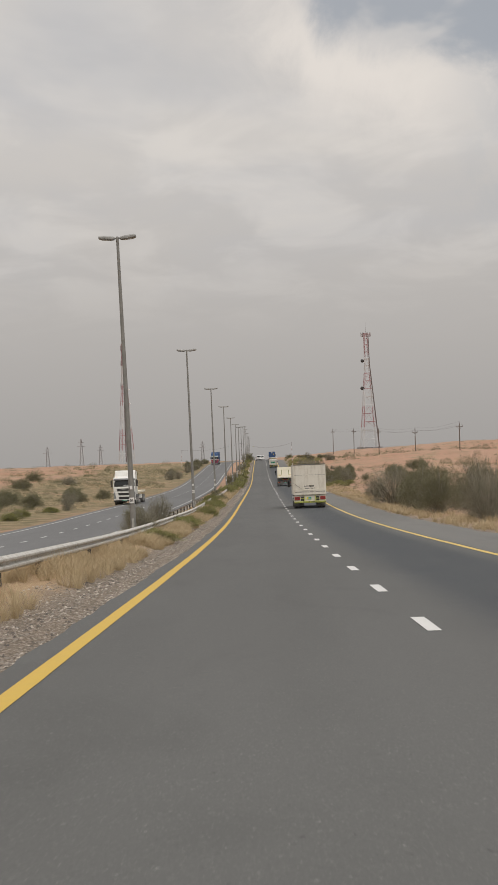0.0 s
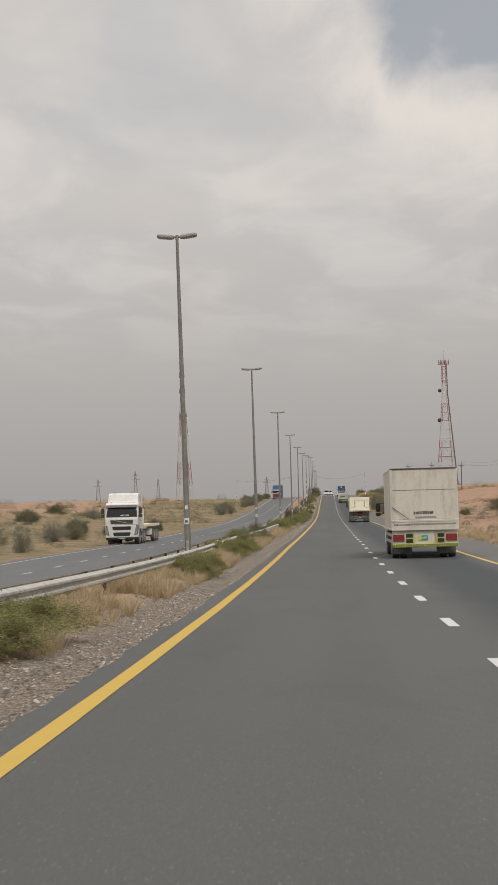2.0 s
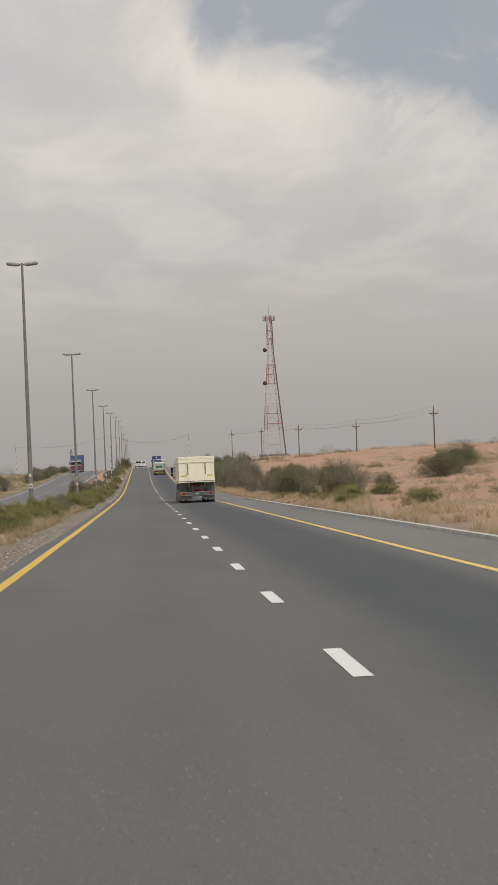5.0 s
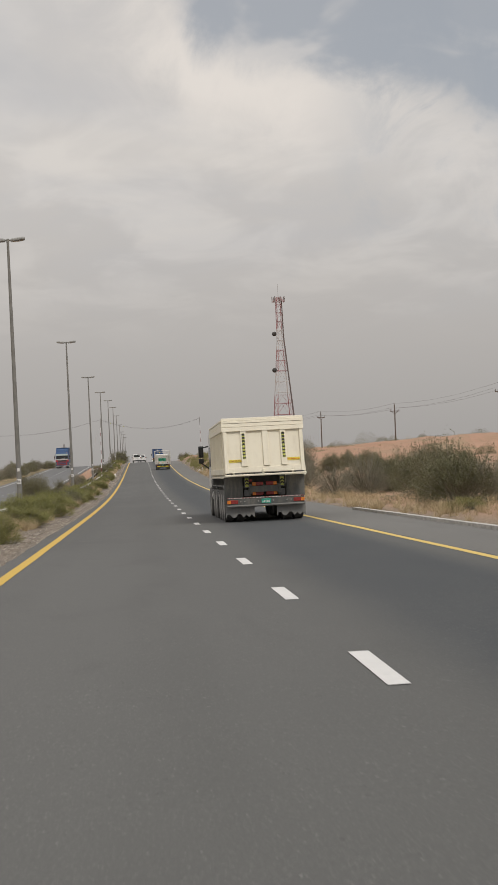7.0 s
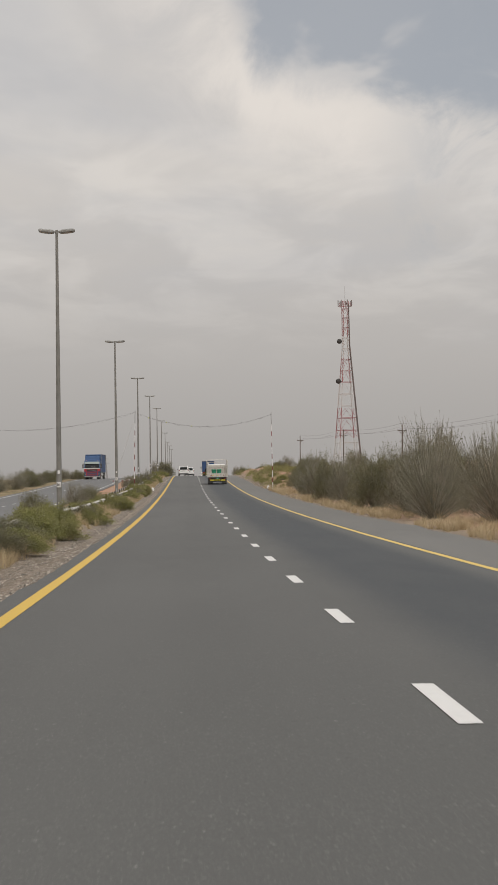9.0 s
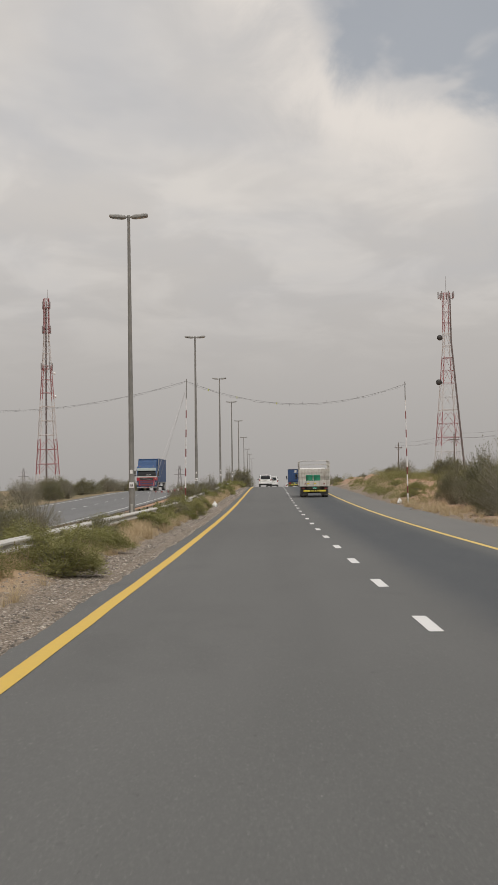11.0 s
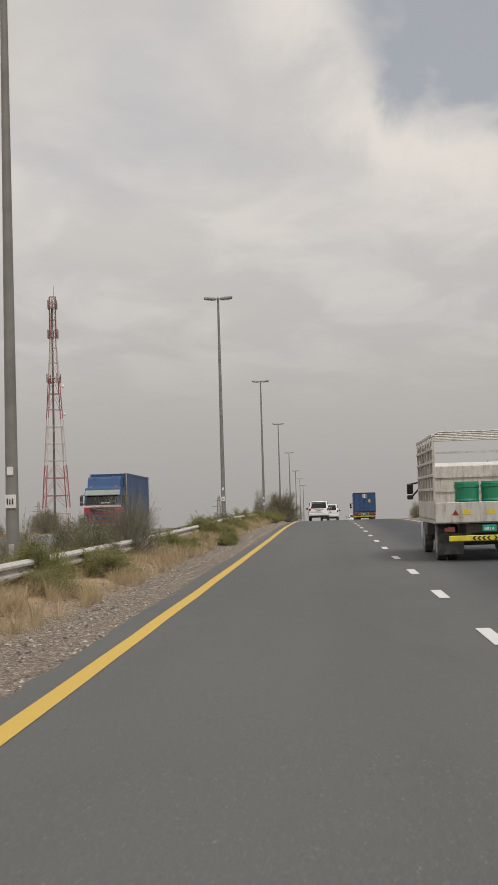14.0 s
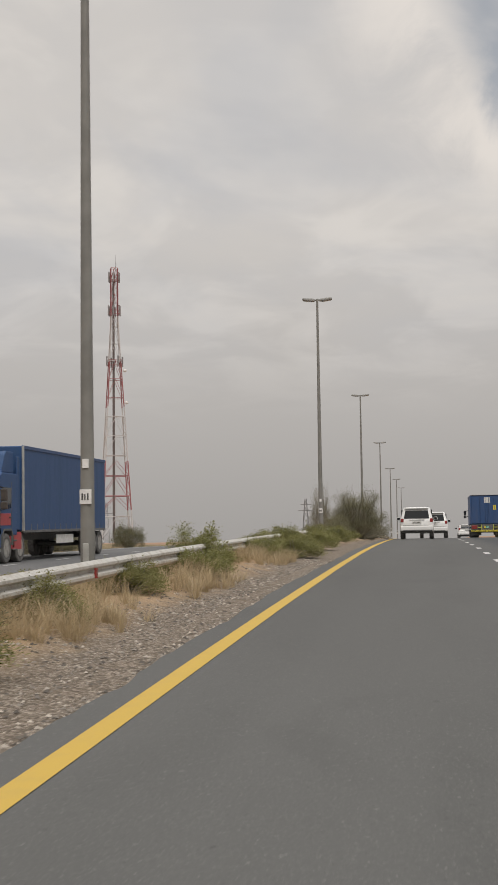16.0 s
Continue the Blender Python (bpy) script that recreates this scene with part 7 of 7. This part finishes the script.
# dark bushes over the dunes and flats on both sides, and tufts on the sandy bank
for i, (count, area, size) in enumerate(((46, (-64, -22, 70, 250), 2.8), (60, (-140, -60, 90, 340), 4.2), (30, (-60, -21, 250, 480), 2.8), (12, (15, 34, 98, 260), 2.6), (40, (26, 72, 150, 430), 2.8), (26, (60, 140, 300, 560), 3.8))):
    scrub("desert_bushes", "dark olive bushes scattered over the dunes", count, area, 60 + i, LEAF_GREY if i % 2 else LEAF_OLIVE, size, 1900 if size < 2.9 else 1000, 0.042 if size < 2.9 else 0.08)
scrub("bank_scrub", "low green tufts on the sandy bank", 200, (10.2, 19, 342, 440), 71, LEAF_GREEN, 1.2, 600, 0.04)
scrub("desert_scrub", "scattered dull green scrub on the far sand", 380, (-170, -44, 80, 680), 5, LEAF_OLIVE, 1.7, 220, 0.06)
scrub("desert_scrub", "scattered dull green scrub on the far sand", 320, (24, 170, 100, 680), 6, LEAF_OLIVE, 1.7, 220, 0.06)
scrub("desert_scrub", "low green scrub along the sandy verge", 900, (-44, -17.5, 60, 400), 15, LEAF_OLIVE, 1.0, 240, 0.034)
scrub("desert_scrub", "low green scrub along the sandy verge", 380, (11.0, 30, 40, 480), 16, LEAF_OLIVE, 1.0, 280, 0.034)
scrub("desert_scrub", "pale dry bushes dotted over the sand", 1900, (-70, -17, 20, 480), 8, STRAW, 0.8, 130, 0.036)
scrub("desert_scrub", "pale dry bushes dotted over the sand", 700, (11, 70, 40, 520), 9, STRAW, 0.8, 120, 0.045)


def grass(name, label, count, where, seed, height):
    rnd = random.Random(seed)
    verts, faces = [], []
    for _ in range(count):
        u, y = where(rnd)
        x = rx(y) + u
        z = land(x, y)
        dens = fractal(x * 2 + 9, y, 0.35)
        if dens < rnd.uniform(-0.30, 0.30):
            continue
        hh = height * rnd.uniform(0.5, 1.25)
        for _ in range(rnd.randint(26, 48)):
            a, r = rnd.uniform(0, 2 * math.pi), rnd.random() * 0.09
            lean = rnd.uniform(0.1, 1.25)
            h = hh * rnd.uniform(0.5, 1.1)
            bx, by = x + r * math.cos(a), y + r * math.sin(a)
            c, s = math.cos(a), math.sin(a)
            wd = rnd.uniform(0.0022, 0.0042)
            k = len(verts)
            verts += [(bx - s * wd, by + c * wd, z - 0.02), (bx + s * wd, by - c * wd, z - 0.02),
                      (bx + c * lean * h * 0.4 + s * wd * .8, by + s * lean * h * 0.4 - c * wd * .8, z + h * 0.6), (bx + c * lean * h * 0.4 - s * wd * .8, by + s * lean * h * 0.4 + c * wd * .8, z + h * 0.6),
                      (bx + c * lean * h, by + s * lean * h, z + h)]
            faces += [(k, k + 1, k + 2, k + 3), (k + 3, k + 2, k + 4)]
    me = bpy.data.meshes.new(name)
    me.from_pydata(verts, [], faces)
    me.materials.append(STRAW)
    return tagged(new(name, me), label, "grass", kind="stuff")


grass("dry_grass", "dry yellow grass tufts along the median barrier", 13500, lambda r: (-1.35 - 1.8 * r.random() ** 0.9, r.uniform(6, 420)), 21, 0.36)
grass("dry_grass", "thick pale straw between gravel and barrier", 4200, lambda r: (-1.3 - 1.3 * r.random(), r.uniform(26, 92)), 24, 0.27)
grass("dry_grass", "dry yellow grass tufts on the right-hand verge", 5200, lambda r: (9.9 + 2.6 * r.random() ** 1.3, r.uniform(25, 350)), 22, 0.36)


def gravel(name, label, count, u0, u1, y0, y1, seed):
    rnd = random.Random(seed)
    verts, faces = [], []
    for _ in range(count):
        u, y = u0 + (u1 - u0) * rnd.random() ** 1.3, rnd.uniform(y0, y1)
        x = rx(y) + u
        s = 0.009 + 0.024 * rnd.random() ** 4
        z = land(x, y) + s * 0.15
        if u > -0.46:
            continue
        k = len(verts)
        a0 = rnd.uniform(0, 6.28)
        for i in range(4):
            a = a0 + i * 1.57
            rr = s * rnd.uniform(0.7, 1.3)
            verts.append((x + rr * math.cos(a), y + rr * math.sin(a), z + rnd.uniform(-.2, .25) * s))
        verts += [(x, y, z + s * rnd.uniform(0.4, 0.8)), (x, y, z - s * 0.5)]
        for i in range(4):
            faces.append((k + i, k + (i + 1) % 4, k + 4))
    me = bpy.data.meshes.new(name)
    me.from_pydata(verts, [], faces)
    me.materials.append(STONE)
    return tagged(new(name, me), label, "gravel", kind="stuff")


gravel("gravel", "grey and buff gravel stones beside the asphalt", 150000, -0.46, -2.0, 4, 420, 31)


def build_bag(seed, label):
    bm = BM()
    bmesh.ops.create_icosphere(bm, subdivisions=4, radius=0.2)
    noise.seed_set(seed)
    for v in bm.verts:
        n = noise.fractal(v.co * 7, 0.9, 2.0, 4)
        up = max(0.0, v.co.z) / 0.2
        v.co *= 1 + 0.26 * n
        v.co.x *= 1 - 0.55 * up * up
        v.co.y *= 1 - 0.55 * up * up
        v.co.z = max(-0.12, v.co.z * (1 + 0.55 * up)) + 0.05 * up * noise.noise(v.co * 25)
    noise.seed_set(1)
    me = bpy.data.meshes.new("plastic_bag")
    bm.to_mesh(me), bm.free()
    me.polygons.foreach_set("use_smooth", [True] * len(me.polygons))
    me.materials.append(BAG)
    return tagged(new("plastic_bag", me), label, "litter")


for seed, x, y, s in ((3, -1.2, 344.7, 0.78), (4, 10.1, 346.5, 0.75)):
    b = build_bag(seed, "crumpled white plastic bag lying on the verge")
    b.matrix_basis = pose(rx(y) + x, y, land(rx(y) + x, y) + 0.12 * s, 0, 0, 40 * seed) @ Matrix.Diagonal((s, s, s * 1.1, 1))

# dark tyre scuffs across the lane line
SCUFF = plain("rubber_scuff", (0.055, 0.054, 0.052), 0.8)
for u, y in ((3.52, 328.4), (3.53, 327.3), (3.55, 326.2), (3.57, 325.1), (3.84, 328.2), (3.85, 327.1), (3.86, 326.1)):
    bm = BM()
    for k in range(3):
        d = (k - 1) * 0.040
        bm.faces.new([bm.verts.new((dx + d, dy, 0)) for dx, dy in ((-0.010, -0.36), (0.004, -0.40), (0.012, 0.34), (-0.002, 0.40))])
    ob = part("tyre_scuff", bm, SCUFF, None)
    tagged(ob, "dark rubber scuff marks on the asphalt", "marking", kind="structure")
    ob.matrix_basis = pose(rx(y) + u, y, rz(y) + 0.009, math.degrees(math.atan2(rz(y + 1) - rz(y), 1)), 0, 3)
